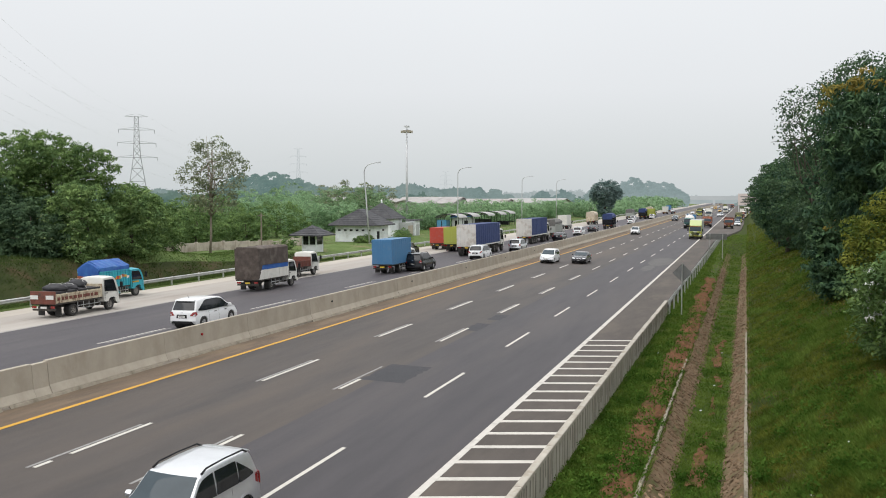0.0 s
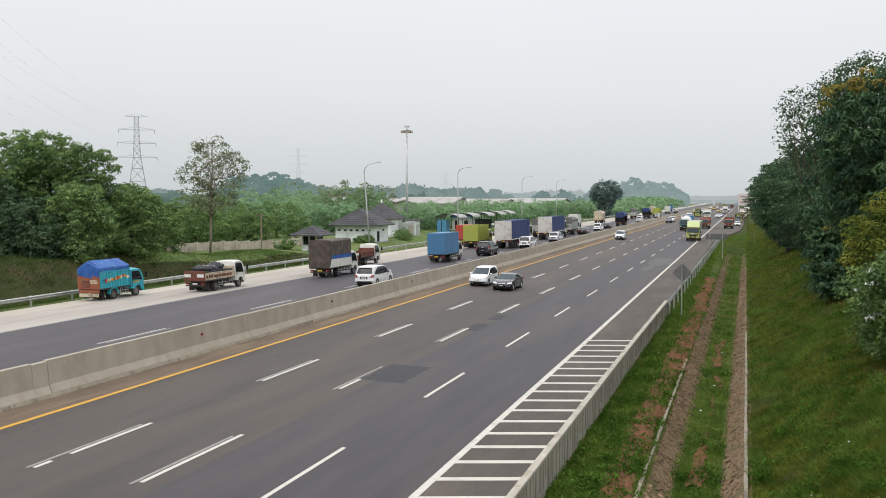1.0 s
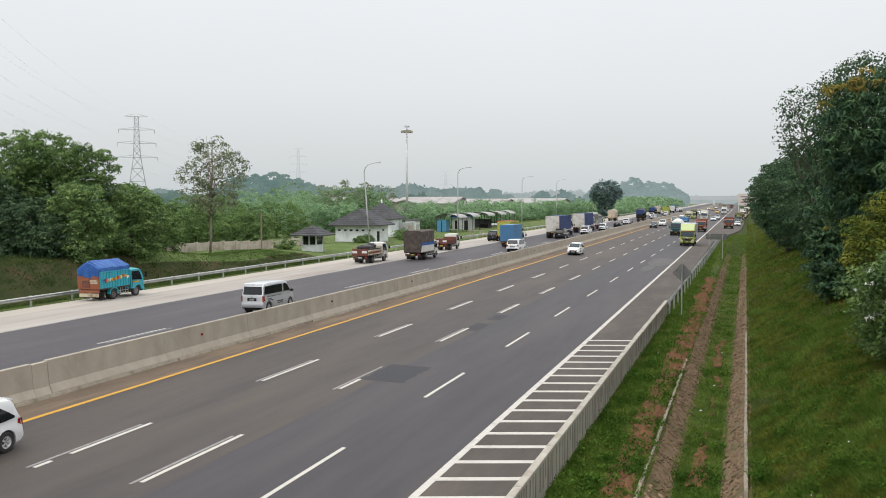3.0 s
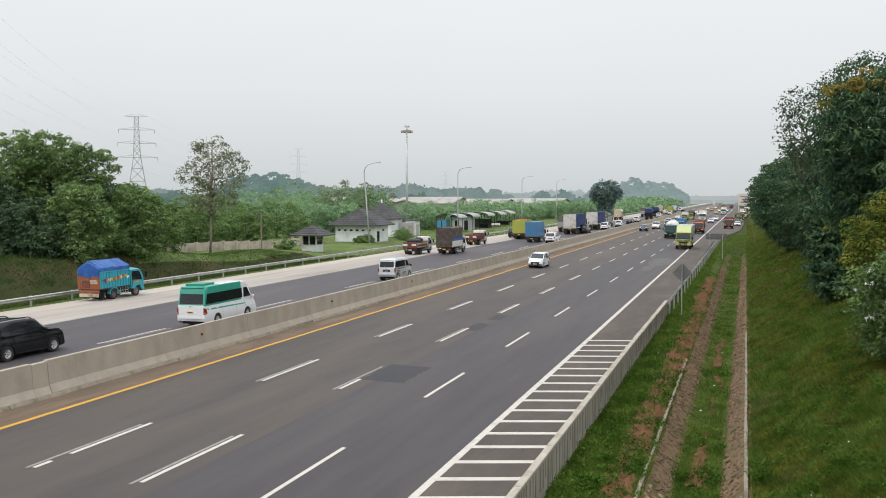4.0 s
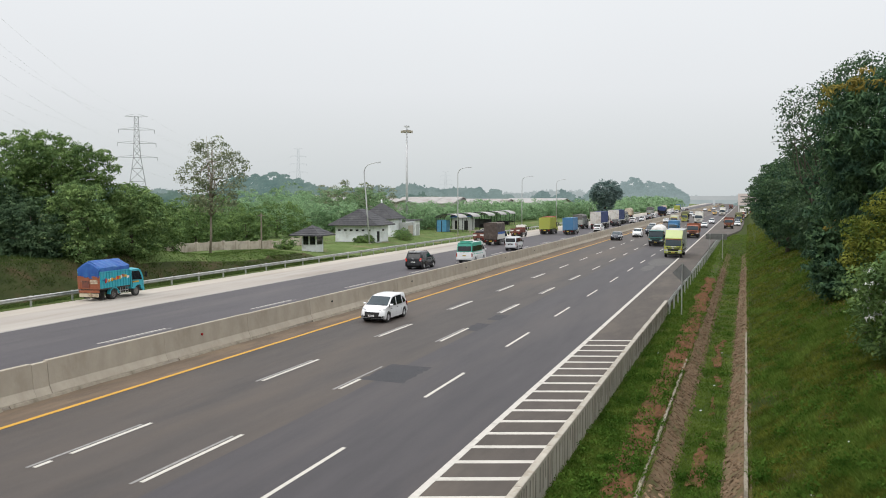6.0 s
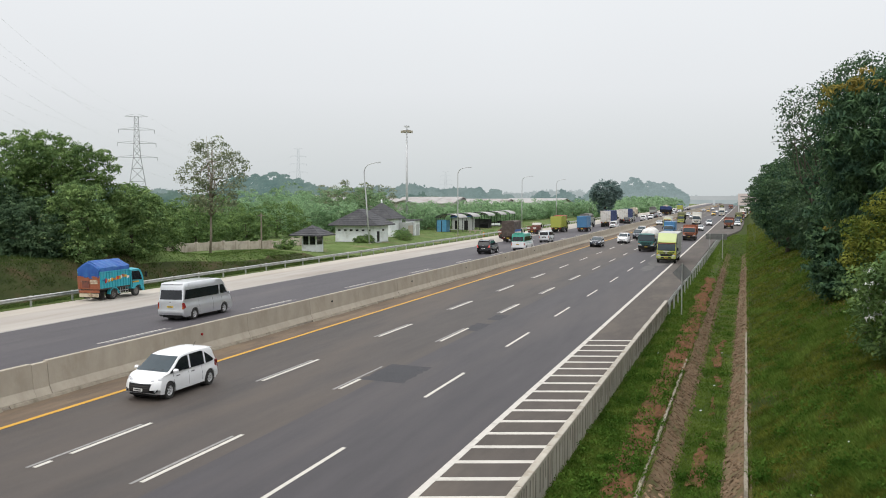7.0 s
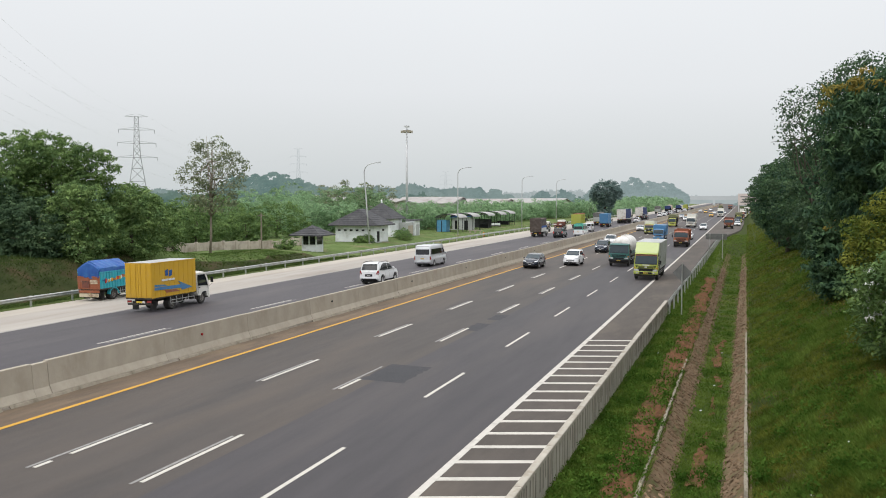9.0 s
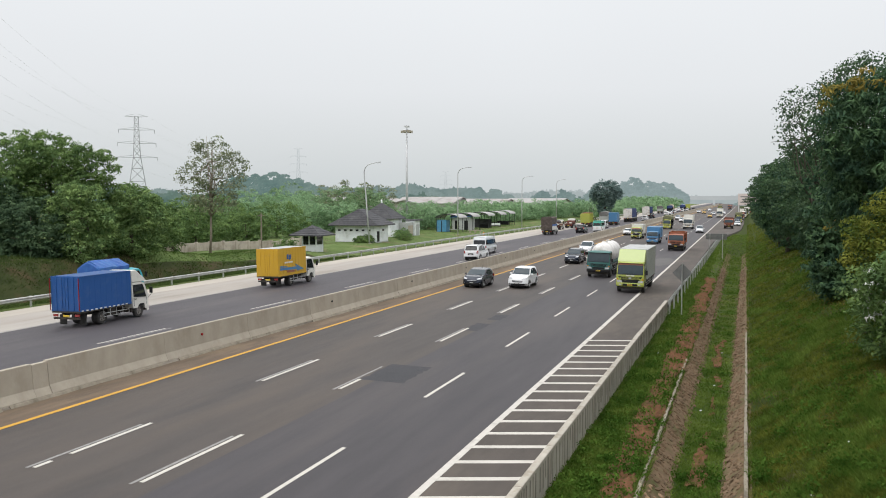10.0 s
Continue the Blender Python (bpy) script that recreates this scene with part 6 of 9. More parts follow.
def wheel_meshes(r, w, rim_mat, key):
    bm = bmesh.new()
    rings = []
    for x, q in ((-w / 2, 0.62), (-w / 2, 0.9), (-w * 0.38, 1.0), (w * 0.38, 1.0), (w / 2, 0.9), (w / 2, 0.62)):
        rings.append([(x, r * q * math.cos(2 * math.pi * k / 22), r * q * math.sin(2 * math.pi * k / 22)) for k in range(22)])
    loft(bm, rings, caps=False)
    bmesh.ops.recalc_face_normals(bm, faces=bm.faces[:])
    tyre = bpy.data.meshes.new("tyre")
    bm.to_mesh(tyre)
    bm.free()
    tyre.materials.append(RUBBER)
    bm = bmesh.new()
    loft(bm, [[(x, r * q * math.cos(2 * math.pi * k / 20), r * q * math.sin(2 * math.pi * k / 20)) for k in range(20)] for x, q in ((-w * 0.42, 0.64), (w * 0.3, 0.64), (w * 0.42, 0.6), (w * 0.22, 0.5), (w * 0.2, 0.2))])
    for k in range(5):
        a = 2 * math.pi * k / 5
        ca, sa = math.cos(a), math.sin(a)
        p0, p1 = 0.1 * r, 0.58 * r
        wd = 0.07 * r
        q = [(p0, -wd), (p1, -wd * 1.3), (p1, wd * 1.3), (p0, wd)]
        loft(bm, [[(x, u * ca - v * sa, u * sa + v * ca) for u, v in q] for x in (w * 0.2, w * 0.4)])
    bmesh.ops.recalc_face_normals(bm, faces=bm.faces[:])
    rim = bpy.data.meshes.new("rim")
    bm.to_mesh(rim)
    bm.free()
    rim.materials.append(rim_mat)
    return tyre, rim


WHEELS = {"car": wheel_meshes(0.33, 0.21, RIM, "car"), "truck": wheel_meshes(0.40, 0.24, STEEL_RIM, "truck"), "dual": wheel_meshes(0.40, 0.5, STEEL_RIM, "dual"), "big": wheel_meshes(0.50, 0.3, STEEL_RIM, "big"), "bigdual": wheel_meshes(0.50, 0.56, STEEL_RIM, "bigdual")}


def wheel(parent, kind, x, y, r):
    """A wheel whose outer side faces away from the vehicle's middle."""
    tyre, rim = WHEELS[kind]
    w = new("wheel", tyre)
    w.parent = parent
    w.matrix_local = pose(x, y, r, 0, 0, 0 if x > 0 else 180)
    o = new("rim", rim)
    o.parent = w
    return w


def side_shape(name, outline, half, material, parent, inset=0.07, label="", taper=0.97):
    """A body from its side outline (y, z): full in the middle, drawn in at both flanks."""
    cy = sum(q[0] for q in outline) / len(outline)
    cz = sum(q[1] for q in outline) / len(outline)
    def ring(x, f):
        return [(x, cy + (q[0] - cy) * f, cz + (q[1] - cz) * (1 + (f - 1) * 1.6)) for q in outline]
    bm = bmesh.new()
    loft(bm, [ring(-half, taper), ring(-half + inset, 0.995), ring(-half * 0.4, 1.004), ring(half * 0.4, 1.004), ring(half - inset, 0.995), ring(half, taper)])
    return part(name, bm, material, parent, label)


def rounded(pts, r, closed=False):
    """The same line with its corners rounded off."""
    n = len(pts)
    out = []
    for k in range(n):
        if not closed and k in (0, n - 1):
            out.append(tuple(pts[k]))
            continue
        a, p, b = Vector(pts[k - 1]), Vector(pts[k]), Vector(pts[(k + 1) % n])
        ra, rb = min(r, (a - p).length * 0.4), min(r, (b - p).length * 0.4)
        u, v = p + (a - p).normalized() * ra, p + (b - p).normalized() * rb
        for f in (0.0, 0.5, 1.0):
            out.append(tuple(u * (1 - f) ** 2 + p * 2 * f * (1 - f) + v * f * f))
    return out


# length, width, height, wheelbase, rear overhang, belt, bonnet height, cabin: rear base, rear top, front top, front base (from the rear end)
CARS = {
    "mpv": (4.5, 1.76, 1.69, 2.72, 0.85, 0.98, 0.99, 0.12, 0.42, 2.85, 3.62),
    "suv": (4.65, 1.84, 1.80, 2.74, 0.92, 1.08, 1.12, 0.10, 0.42, 2.75, 3.35),
    "crossover": (4.45, 1.82, 1.62, 2.66, 0.88, 1.00, 1.04, 0.10, 0.75, 2.55, 3.40),
    "hatch": (4.42, 1.74, 1.68, 2.76, 0.76, 0.98, 1.00, 0.12, 0.40, 2.80, 3.62),
    "sedan": (4.63, 1.81, 1.43, 2.81, 0.98, 0.92, 0.90, 0.72, 1.55, 2.70, 3.42),
    "van": (4.2, 1.67, 1.92, 2.72, 0.72, 1.05, 1.06, 0.06, 0.20, 3.15, 3.84),
    "hiace": (5.38, 1.90, 2.30, 3.11, 1.15, 1.16, 1.15, 0.06, 0.24, 4.30, 4.98),
    "minibus": (5.6, 1.92, 2.34, 3.11, 1.30, 1.20, 1.16, 0.06, 0.26, 4.50, 5.20),
    "pickup": (5.25, 1.85, 1.80, 3.08, 1.25, 1.05, 1.08, 1.72, 1.95, 3.05, 3.80),
}


def skin(name, fn, way, material, parent, off=0.008, nu=6, nv=3, deep=0.02, label=""):
    """A thin plate laid on the surface fn(u, v), standing off by off, with closed rims; way says which side is out."""
    way = Vector(way)
    bm = bmesh.new()
    out, ins = [], []
    e = 0.02
    for i in range(nu + 1):
        ro, ri = [], []
        for j in range(nv + 1):
            u, v = i / nu, j / nv
            p = Vector(fn(u, v))
            a = Vector(fn(min(u + e, 1), v)) - Vector(fn(max(u - e, 0), v))
            b = Vector(fn(u, min(v + e, 1))) - Vector(fn(u, max(v - e, 0)))
            n = a.cross(b)
            n = n.normalized() if n.length > 1e-9 else way
            if n.dot(way) < 0:
                n = -n
            ro.append(bm.verts.new(p + n * off))
            ri.append(bm.verts.new(p - n * deep))
        out.append(ro)
        ins.append(ri)
    for g in (out, ins):
        for i in range(nu):
            for j in range(nv):
                bm.faces.new((g[i][j], g[i + 1][j], g[i + 1][j + 1], g[i][j + 1]))
    rim = [(i, 0) for i in range(nu)] + [(nu, j) for j in range(nv)] + [(i, nv) for i in range(nu, 0, -1)] + [(0, j) for j in range(nv, 0, -1)]
    for (i, j), (k, m) in zip(rim, rim[1:] + rim[:1]):
        bm.faces.new((out[i][j], out[k][m], ins[k][m], ins[i][j]))
    return part(name, bm, material, parent, label, smooth="auto")


def car(name, style, colour, label, reverse, category="car", roof_rails=False, upper=None, plate=None, trim=None, front="bar", pillars=False, lit=False):
    """A car drawn as one skin of cross-sections along its length, with glass, lamps and trim laid on that skin."""
    L, W, H, wb, ro, zb, zh, c0, c1, c2, c3 = CARS[style]
    paint_mat = PAINT[colour]
    dy = -ro - (wb if reverse else 0.0)
    half = W / 2
    t = empty(name, label, category, "traffic on the toll road")
    high = style in ("van", "hiace", "minibus")
    low, yf, yr, R = 0.24, ro + wb, ro, 0.385
    ratio = 0.885 if high else 0.775
    # ---- outline from the tail over the roof to the nose
    o = [(0.0, 0.50), (0.03, 0.70), (0.05, zb - 0.08)]
    if style == "sedan":
        o += [(0.07, zb + 0.05), (0.16, zb + 0.10), (c0 - 0.06, zb + 0.09)]
    elif style == "pickup":
        o += [(0.07, zb), (c0 - 0.05, zb)]
    else:
        o += [(c0 * 0.75, zb + 0.04)]
    o += [(c1, H - 0.07), (c1 + 0.45, H - 0.012), ((c1 + c2) / 2, H), (c2 - 0.5, H - 0.02), (c2, H - 0.09), (c3, zh + 0.05)]
    if high:
        o += [(L - 0.16, zh - 0.10), (L - 0.06, 0.78), (L - 0.02, 0.62), (L, 0.48)]
    else:
        o += [(c3 + (L - c3) * 0.55, zh - 0.03), (L - 0.26, zh - 0.14), (L - 0.09, zh - 0.24), (L - 0.02, 0.60), (L, 0.47)]
    o = [o[0]] + rounded(o, 0.14)[1:-1] + [o[-1]]
    def top(y):
        for (ya, za), (yb, zc) in zip(o, o[1:]):
            if y <= yb:
                return za + (zc - za) * (y - ya) / max(yb - ya, 1e-6)
        return o[-1][1]
    def front_y(z):
        for (ya, za), (yb, zc) in zip(o[::-1], o[-2::-1]):
            if zc >= z > za:
                return ya + (yb - ya) * (z - za) / (zc - za)
        return L
    def rear_y(z):
        for (ya, za), (yb, zc) in zip(o, o[1:]):
            if za <= z < zc:
                return ya + (yb - ya) * (z - za) / (zc - za)
        return 0.0
    step = lambda a, b, v: smooth01(a, b, v)
    nose, tail = (0.20, 0.09) if high else (0.34, 0.17)
    def pull(y, q, z):
        """Rounds nose, tail, windscreen and rear window in plan."""
        k = nose * step(L - 0.75, L, y) * abs(q) ** 2.6 - tail * step(0.55, 0.0, y) * abs(q) ** 2.6
        up = step(zb - 0.02, zb + 0.25, z)
        k += up * abs(q) ** 2.2 * (0.12 * step(c2 - 0.5, c2 + 0.2, y) - 0.05 * step(c1 + 0.4, c1, y))
        return -k
    def wide(y):
        return half * (1 - 0.05 * step(0.7, 0, y) - 0.03 * step(L - 1.1, L, y))
    def flank(y, z):
        """Half width of the flank at that height: rounded below, drawn in above the belt."""
        w = wide(y)
        if z <= zb:
            f = (z - low) / (zb - low)
            return w * (0.945 + 0.055 * math.sin(math.pi * min(1, max(0, f) * 1.12 + 0.08)) ** 0.6 - 0.022 * step(0.82, 1.0, f))
        f = min(1, (z - zb) / (H - zb))
        return w * 0.955 - half * (0.955 - ratio) * f ** 1.15
    def side(y, z, s):
        q = flank(y, z) / half
        return (s * flank(y, z), y + pull(y, q, z) + dy, z)
    def bottom(y):
        z = low + 0.04 * step(L - 0.2, L, y) + 0.12 * step(0.2, 0.0, y)
        for yw in (yr, yf):
            if abs(y - yw) < R:
                z = max(z, 0.34 + math.sqrt(R * R - (y - yw) ** 2))
        return z
    ys = sorted({0.0, 0.015, 0.04, 0.08, L - 0.15, L - 0.08, L - 0.035, L - 0.012, L} | {L * k / 30 for k in range(1, 30)} | {q[0] for q in o if 0 < q[0] < L}
                | {yw + R * math.cos(math.pi * k / 10) * (1.002 if k in (0, 10) else 1) for yw in (yr, yf) for k in range(11)})
    ys = [a for a, b in zip(ys, ys[1:] + [99]) if b - a > 0.004]
    bm = bmesh.new()
    rings = []
    for y in ys:
        zt = top(y)
        zs = min(zb, zt - 0.05)
        z0 = min(bottom(y), zs - 0.02)
        pts = [(flank(y, z0) - 0.09, z0)]
        pts += [(flank(y, z0 + (zs - z0) * f), z0 + (zs - z0) * f) for f in (0, 0.12, 0.3, 0.5, 0.7, 0.86, 1.0)]
        e = min(0.075, (zt - zs) * 0.55)
        zr = zt - e
        pts += [(flank(y, zs + (zr - zs) * f), zs + (zr - zs) * f) for f in (0.35, 0.7, 1.0)]
        xr = flank(y, zr)
        pts += [(xr * 0.965, zt - e * 0.45), (xr * 0.88, zt - e * 0.14), (xr * 0.62, zt - 0.012), (xr * 0.3, zt - 0.003), (0.0, zt)]
        ring = []
        for s, line in ((1, pts), (-1, pts[-2::-1])):
            for x, z in line:
                ring.append(bm.verts.new((s * x, y + pull(y, x / half, z) + dy, z)))
        rings.append(ring)
    up_faces = []
    n = len(pts)
    for (ya, a), (yb, b) in zip(zip(ys, rings), zip(ys[1:], rings[1:])):
        for i in range(len(a) - 1):
            f = bm.faces.new((a[i], b[i], b[i + 1], a[i + 1]))
            k = i if i < n - 1 else 2 * n - 3 - i
            if upper and k >= 7 and min(v.co.z for v in f.verts) > zb - 0.02 and yb < c0 + (c3 - c0) * 0.74 and (k < n - 5 or yb < c1 + 0.1 or yb < L * 0.33):
                f.material_index = 1
    for r, flip in ((rings[0], 1), (rings[-1], -1)):
        bm.faces.new(r[::flip])
    body = part("body", bm, paint_mat, t, smooth="auto")
    if upper:
        body.data.materials.append(PAINT[upper])
    boxed("underbody", (-half * 0.70, half * 0.70, 0.22 + dy, L - 0.25 + dy, 0.19, 0.60), DARK, t)

    def quad(corners):
        a, b, c, d = corners
        return lambda u, v: ((a[0] * (1 - u) + b[0] * u) * (1 - v) + (d[0] * (1 - u) + c[0] * u) * v, (a[1] * (1 - u) + b[1] * u) * (1 - v) + (d[1] * (1 - u) + c[1] * u) * v)
    def on_front(nm, corners, mat, off=0.008, nu=6, nv=3, lab="", parent=None):
        g = quad(corners)
        def fn(u, v):
            x, z = g(u, v)
            y = front_y(z)
            return (x, y + pull(y, x / half, z) + dy, z)
        return skin(nm, fn, (0, 1, 0.3), mat, parent or t, off, nu, nv, label=lab)
    def on_rear(nm, corners, mat, off=0.008, nu=6, nv=3, lab="", parent=None):
        g = quad(corners)
        def fn(u, v):
            x, z = g(u, v)
            y = rear_y(z)
            return (x, y + pull(y, x / half, z) + dy, z)
        return skin(nm, fn, (0, -1, 0.2), mat, parent or t, off, nu, nv, label=lab)
    def on_side(nm, s, corners, mat, off=0.006, nu=6, nv=3, lab="", parent=None):
        g = quad(corners)
        return skin(nm, lambda u, v: side(*g(u, v), s), (s, 0, 0.1), mat, parent or t, off, nu, nv, label=lab)

    # ---- glass
    zc, zr = zh + 0.075, H - 0.105
    on_front("windscreen", [(-flank(c3, zc) * 0.93, zc), (flank(c3, zc) * 0.93, zc), (flank(c2, zr) * 0.93, zr), (-flank(c2, zr) * 0.93, zr)], WIND, 0.007, 12, 6)
    bm = bmesh.new()
    for x0, x1 in ((0.42 * half, -0.12 * half), (-0.18 * half, -0.62 * half)):
        ya, yb = front_y(zc + 0.02), front_y(zc + 0.06)
        tube(bm, [(x0, ya + dy + 0.01 + pull(ya, x0 / half, zc), zc + 0.01), (x1, yb + dy + 0.015 + pull(yb, x1 / half, zc), zc + 0.075)], 0.009, 4)
    part("wiper", bm, DARK, t)
    za, zz = (zb + 0.12, H - (0.46 if style != "van" else 0.24)) if high else (zb + 0.10, H - 0.15)
    if style == "sedan":
        za, zz = zb + 0.13, H - 0.10
    if style == "pickup":
        za, zz = zb + 0.06, H - 0.14
    ya, yb = rear_y(za), rear_y(zz)
    on_rear("rear_window", [(-flank(ya, za) * 0.9, za), (flank(ya, za) * 0.9, za), (flank(yb, zz) * 0.88, zz), (-flank(yb, zz) * 0.88, zz)], GLASS, 0.008, 10, 4)
    # ---- side windows, in a dark surround
    lo = zb + (0.12 if high else 0.035)
    ya, yb = (c0 + 0.16, c3 - 0.12) if high else (c1 + 0.04, c3 - 0.16)
    def hi(y):
        return max(lo + 0.02, min(top(y) - (0.26 if style in ("hiace", "minibus") else 0.2 if high else 0.11), H - (0.46 if style in ("hiace", "minibus") else 0.24 if high else 0.125), lo + 0.10 + (y - ya) * (3.0 if high else 0.62)))
    def low_line(y):
        return lo + (0.0 if high else 0.05 * step(c0 + 1.0, c0 + 0.2, y))
    cuts = {"mpv": (0, 0.25, 0.58, 1), "hatch": (0, 0.22, 0.57, 1), "suv": (0, 0.25, 0.61, 1), "crossover": (0, 0.16, 0.55, 1), "sedan": (0, 0.10, 0.52, 1), "pickup": (0, 0.45, 1), "van": (0, 0.30, 0.64, 1)}.get(style, (0, 0.27, 0.52, 0.76, 1))
    for s in (-1, 1):
        def strip(nm, y0, y1, mat, off, grow=0.0, nu=8):
            def fn(u, v):
                y = y0 + (y1 - y0) * u
                a, b = low_line(y) - grow, max(hi(y), low_line(y) + 0.02) + grow
                return side(y, a + (b - a) * v, s)
            return skin(nm, fn, (s, 0, 0.2), mat, t, off, nu, 3)
        if style not in ("suv", "van", "hiace", "minibus"):
            strip("window_surround", ya - 0.03, yb + 0.03, DARK, 0.004, 0.014, 14)
        for k, (fa, fb) in enumerate(zip(cuts, cuts[1:])):
            gap = 0.035 if style == "suv" and k else 0.004 if high else 0.012
            strip("side_window", ya + (yb - ya) * fa + (0.17 if high and fb == 1 else gap), ya + (yb - ya) * fb - gap, GLASS, 0.009, 0.0, 8)
        if pillars:
            for f in cuts[1:-1]:
                y = ya + (yb - ya) * f
                on_side("pillar_cover", s, [(y - 0.05, lo), (y + 0.05, lo), (y + 0.04, hi(y)), (y - 0.06, hi(y))], paint_mat, 0.012, 2, 3)
    # ---- nose
    def face(nm, x0, x1, z0, z1, mat, off=0.01, x2=None, x3=None):
        return on_front(nm, [(x0, z0), (x1, z0), (x3 if x3 is not None else x1, z1), (x2 if x2 is not None else x0, z1)], mat, off, 8, 3)
    h2 = half
    zl = zh - 0.20 if not high else 0.80
    if front == "trapeze":
        g = face("grille", -0.52 * h2, 0.52 * h2, 0.36, 0.70, DARK, 0.012, -0.60 * h2, 0.60 * h2)
        for z in (0.44, 0.52, 0.60):
            on_front("grille_bar", [(-0.5 * h2, z), (0.5 * h2, z), (0.5 * h2, z + 0.02), (-0.5 * h2, z + 0.02)], CHASSIS, 0.018, 6, 1, parent=g)
        face("badge_bar", -0.60 * h2, 0.60 * h2, 0.715, 0.745, CHROME, 0.012)
    elif front == "kidney":
        for s in (-1, 1):
            g = face("grille", min(s * 0.05 * h2, s * 0.30 * h2), max(s * 0.05 * h2, s * 0.30 * h2), 0.52, 0.64, DARK, 0.012)
            on_front("grille_rim", [(s * 0.02 * h2, 0.64), (s * 0.33 * h2, 0.64), (s * 0.32 * h2, 0.665), (s * 0.04 * h2, 0.665)], CHROME, 0.016, 4, 1, parent=g)
        face("lower_grille", -0.62 * h2, 0.62 * h2, 0.31, 0.40, DARK, 0.010)
        for s in (-1, 1):
            on_front("bumper_trim", [(s * 0.50 * h2, 0.40), (s * 0.80 * h2, 0.42), (s * 0.80 * h2, 0.44), (s * 0.50 * h2, 0.425)], CHROME, 0.014, 4, 1)
    elif front == "chrome":
        g = face("grille", -0.36 * h2, 0.36 * h2, 0.60, 0.73, DARK, 0.012, -0.46 * h2, 0.46 * h2)
        for k in range(3):
            z = 0.615 + 0.04 * k
            on_front("grille_bar", [(-0.40 * h2, z), (0.40 * h2, z), (0.40 * h2, z + 0.018), (-0.40 * h2, z + 0.018)], CHROME, 0.018, 6, 1, parent=g)
        face("lower_grille", -0.46 * h2, 0.46 * h2, 0.30, 0.39, DARK, 0.010, -0.40 * h2, 0.40 * h2)
    else:
        g = face("grille", -0.48 * h2, 0.48 * h2, 0.58, 0.72, DARK, 0.012, -0.54 * h2, 0.54 * h2)
        on_front("grille_bar", [(-0.48 * h2, 0.645), (0.48 * h2, 0.645), (0.48 * h2, 0.67), (-0.48 * h2, 0.67)], CHROME, 0.018, 6, 1, parent=g)
        face("lower_grille", -0.66 * h2, 0.66 * h2, 0.31, 0.44, DARK, 0.010, -0.60 * h2, 0.60 * h2)
    for s in (-1, 1):
        if high:
            q = [(s * 0.60 * h2, 0.76), (s * 0.93 * h2, 0.80), (s * 0.93 * h2, 0.98), (s * 0.66 * h2, 0.90)]
        elif front == "trapeze":
            q = [(s * 0.52 * h2, zl - 0.015), (s * 0.93 * h2, zl + 0.04), (s * 0.93 * h2, zl + 0.115), (s * 0.52 * h2, zl + 0.03)]
        else:
            q = [(s * 0.50 * h2, zl - 0.09), (s * 0.90 * h2, zl - 0.06), (s * 0.93 * h2, zl + 0.095), (s * 0.54 * h2, zl + 0.015)]
        lamp = on_front("headlight", q, LAMP_GLASS, 0.012, 6, 3)
        m = [((q[0][0] * 0.62 + q[1][0] * 0.38), (q[0][1] + q[3][1]) / 2 - 0.02), (q[0][0] * 0.36 + q[1][0] * 0.64, (q[0][1] + q[3][1]) / 2)]
        on_front("reflector", [m[0], m[1], (m[1][0], m[1][1] + 0.055), (m[0][0], m[0][1] + 0.05)], LAMP_LIT if lit else CHROME, 0.018, 3, 2, parent=lamp)
        fog = on_front("fog_surround", [(s * 0.66 * h2, 0.36), (s * 0.86 * h2, 0.38), (s * 0.88 * h2, 0.48), (s * 0.76 * h2, 0.44)], DARK, 0.010, 4, 2)
        on_front("fog_lamp", [(s * 0.74 * h2, 0.39), (s * 0.81 * h2, 0.40), (s * 0.81 * h2, 0.44), (s * 0.74 * h2, 0.43)], LAMP_GLASS, 0.016, 3, 2, parent=fog)
    p = plate or PLATE_K
    on_front("front_plate", [(-0.21, 0.42), (0.21, 0.42), (0.21, 0.53), (-0.21, 0.53)], p, 0.03, 2, 1)
    on_front("plate_marks", [(-0.15, 0.455), (0.15, 0.455), (0.15, 0.495), (-0.15, 0.495)], PLATE_W if p is PLATE_K else PLATE_K, 0.033, 2, 1)
    # ---- tail
    if high:
        tails = [(0.86, 0.72), (0.97, 0.72), (0.97, 1.10), (0.86, 1.10)]
    elif style in ("mpv", "crossover"):
        tails = [(0.56, zb - 0.20), (0.95, zb - 0.22), (0.95, zb + 0.02), (0.76, zb + 0.0)]
    elif style == "sedan":
        tails = [(0.54, zb - 0.16), (0.95, zb - 0.18), (0.95, zb + 0.02), (0.58, zb - 0.02)]
    else:
        tails = [(0.70, zb - 0.24), (0.95, zb - 0.26), (0.95, zb + 0.08), (0.82, zb + 0.06)]
    for s in (-1, 1):
        lamp = on_rear("tail_light", [(s * x * h2, z) for x, z in tails], TAIL_LIT if lit else TAIL, 0.014, 5, 3)
        on_rear("lamp_lens", [(s * (x * 0.4 + 0.6 * 0.9) * h2, tails[0][1] + (z - tails[0][1]) * 0.3 + 0.02) for x, z in tails], AMBER if high else LAMP_GLASS, 0.018, 2, 2, parent=lamp)
        on_side("tail_light", s, [(0.10, tails[1][1] + 0.02), (0.30, tails[1][1] + 0.08), (0.26, tails[2][1] - 0.03), (0.14, tails[2][1] - 0.02)], TAIL, 0.008, 3, 2)
    if not high:
        on_rear("bumper_valance", [(-0.80 * h2, 0.36), (0.80 * h2, 0.36), (0.70 * h2, 0.48), (-0.70 * h2, 0.48)], DARK, 0.010, 6, 2)
    zp = 0.70 if not high else 0.82
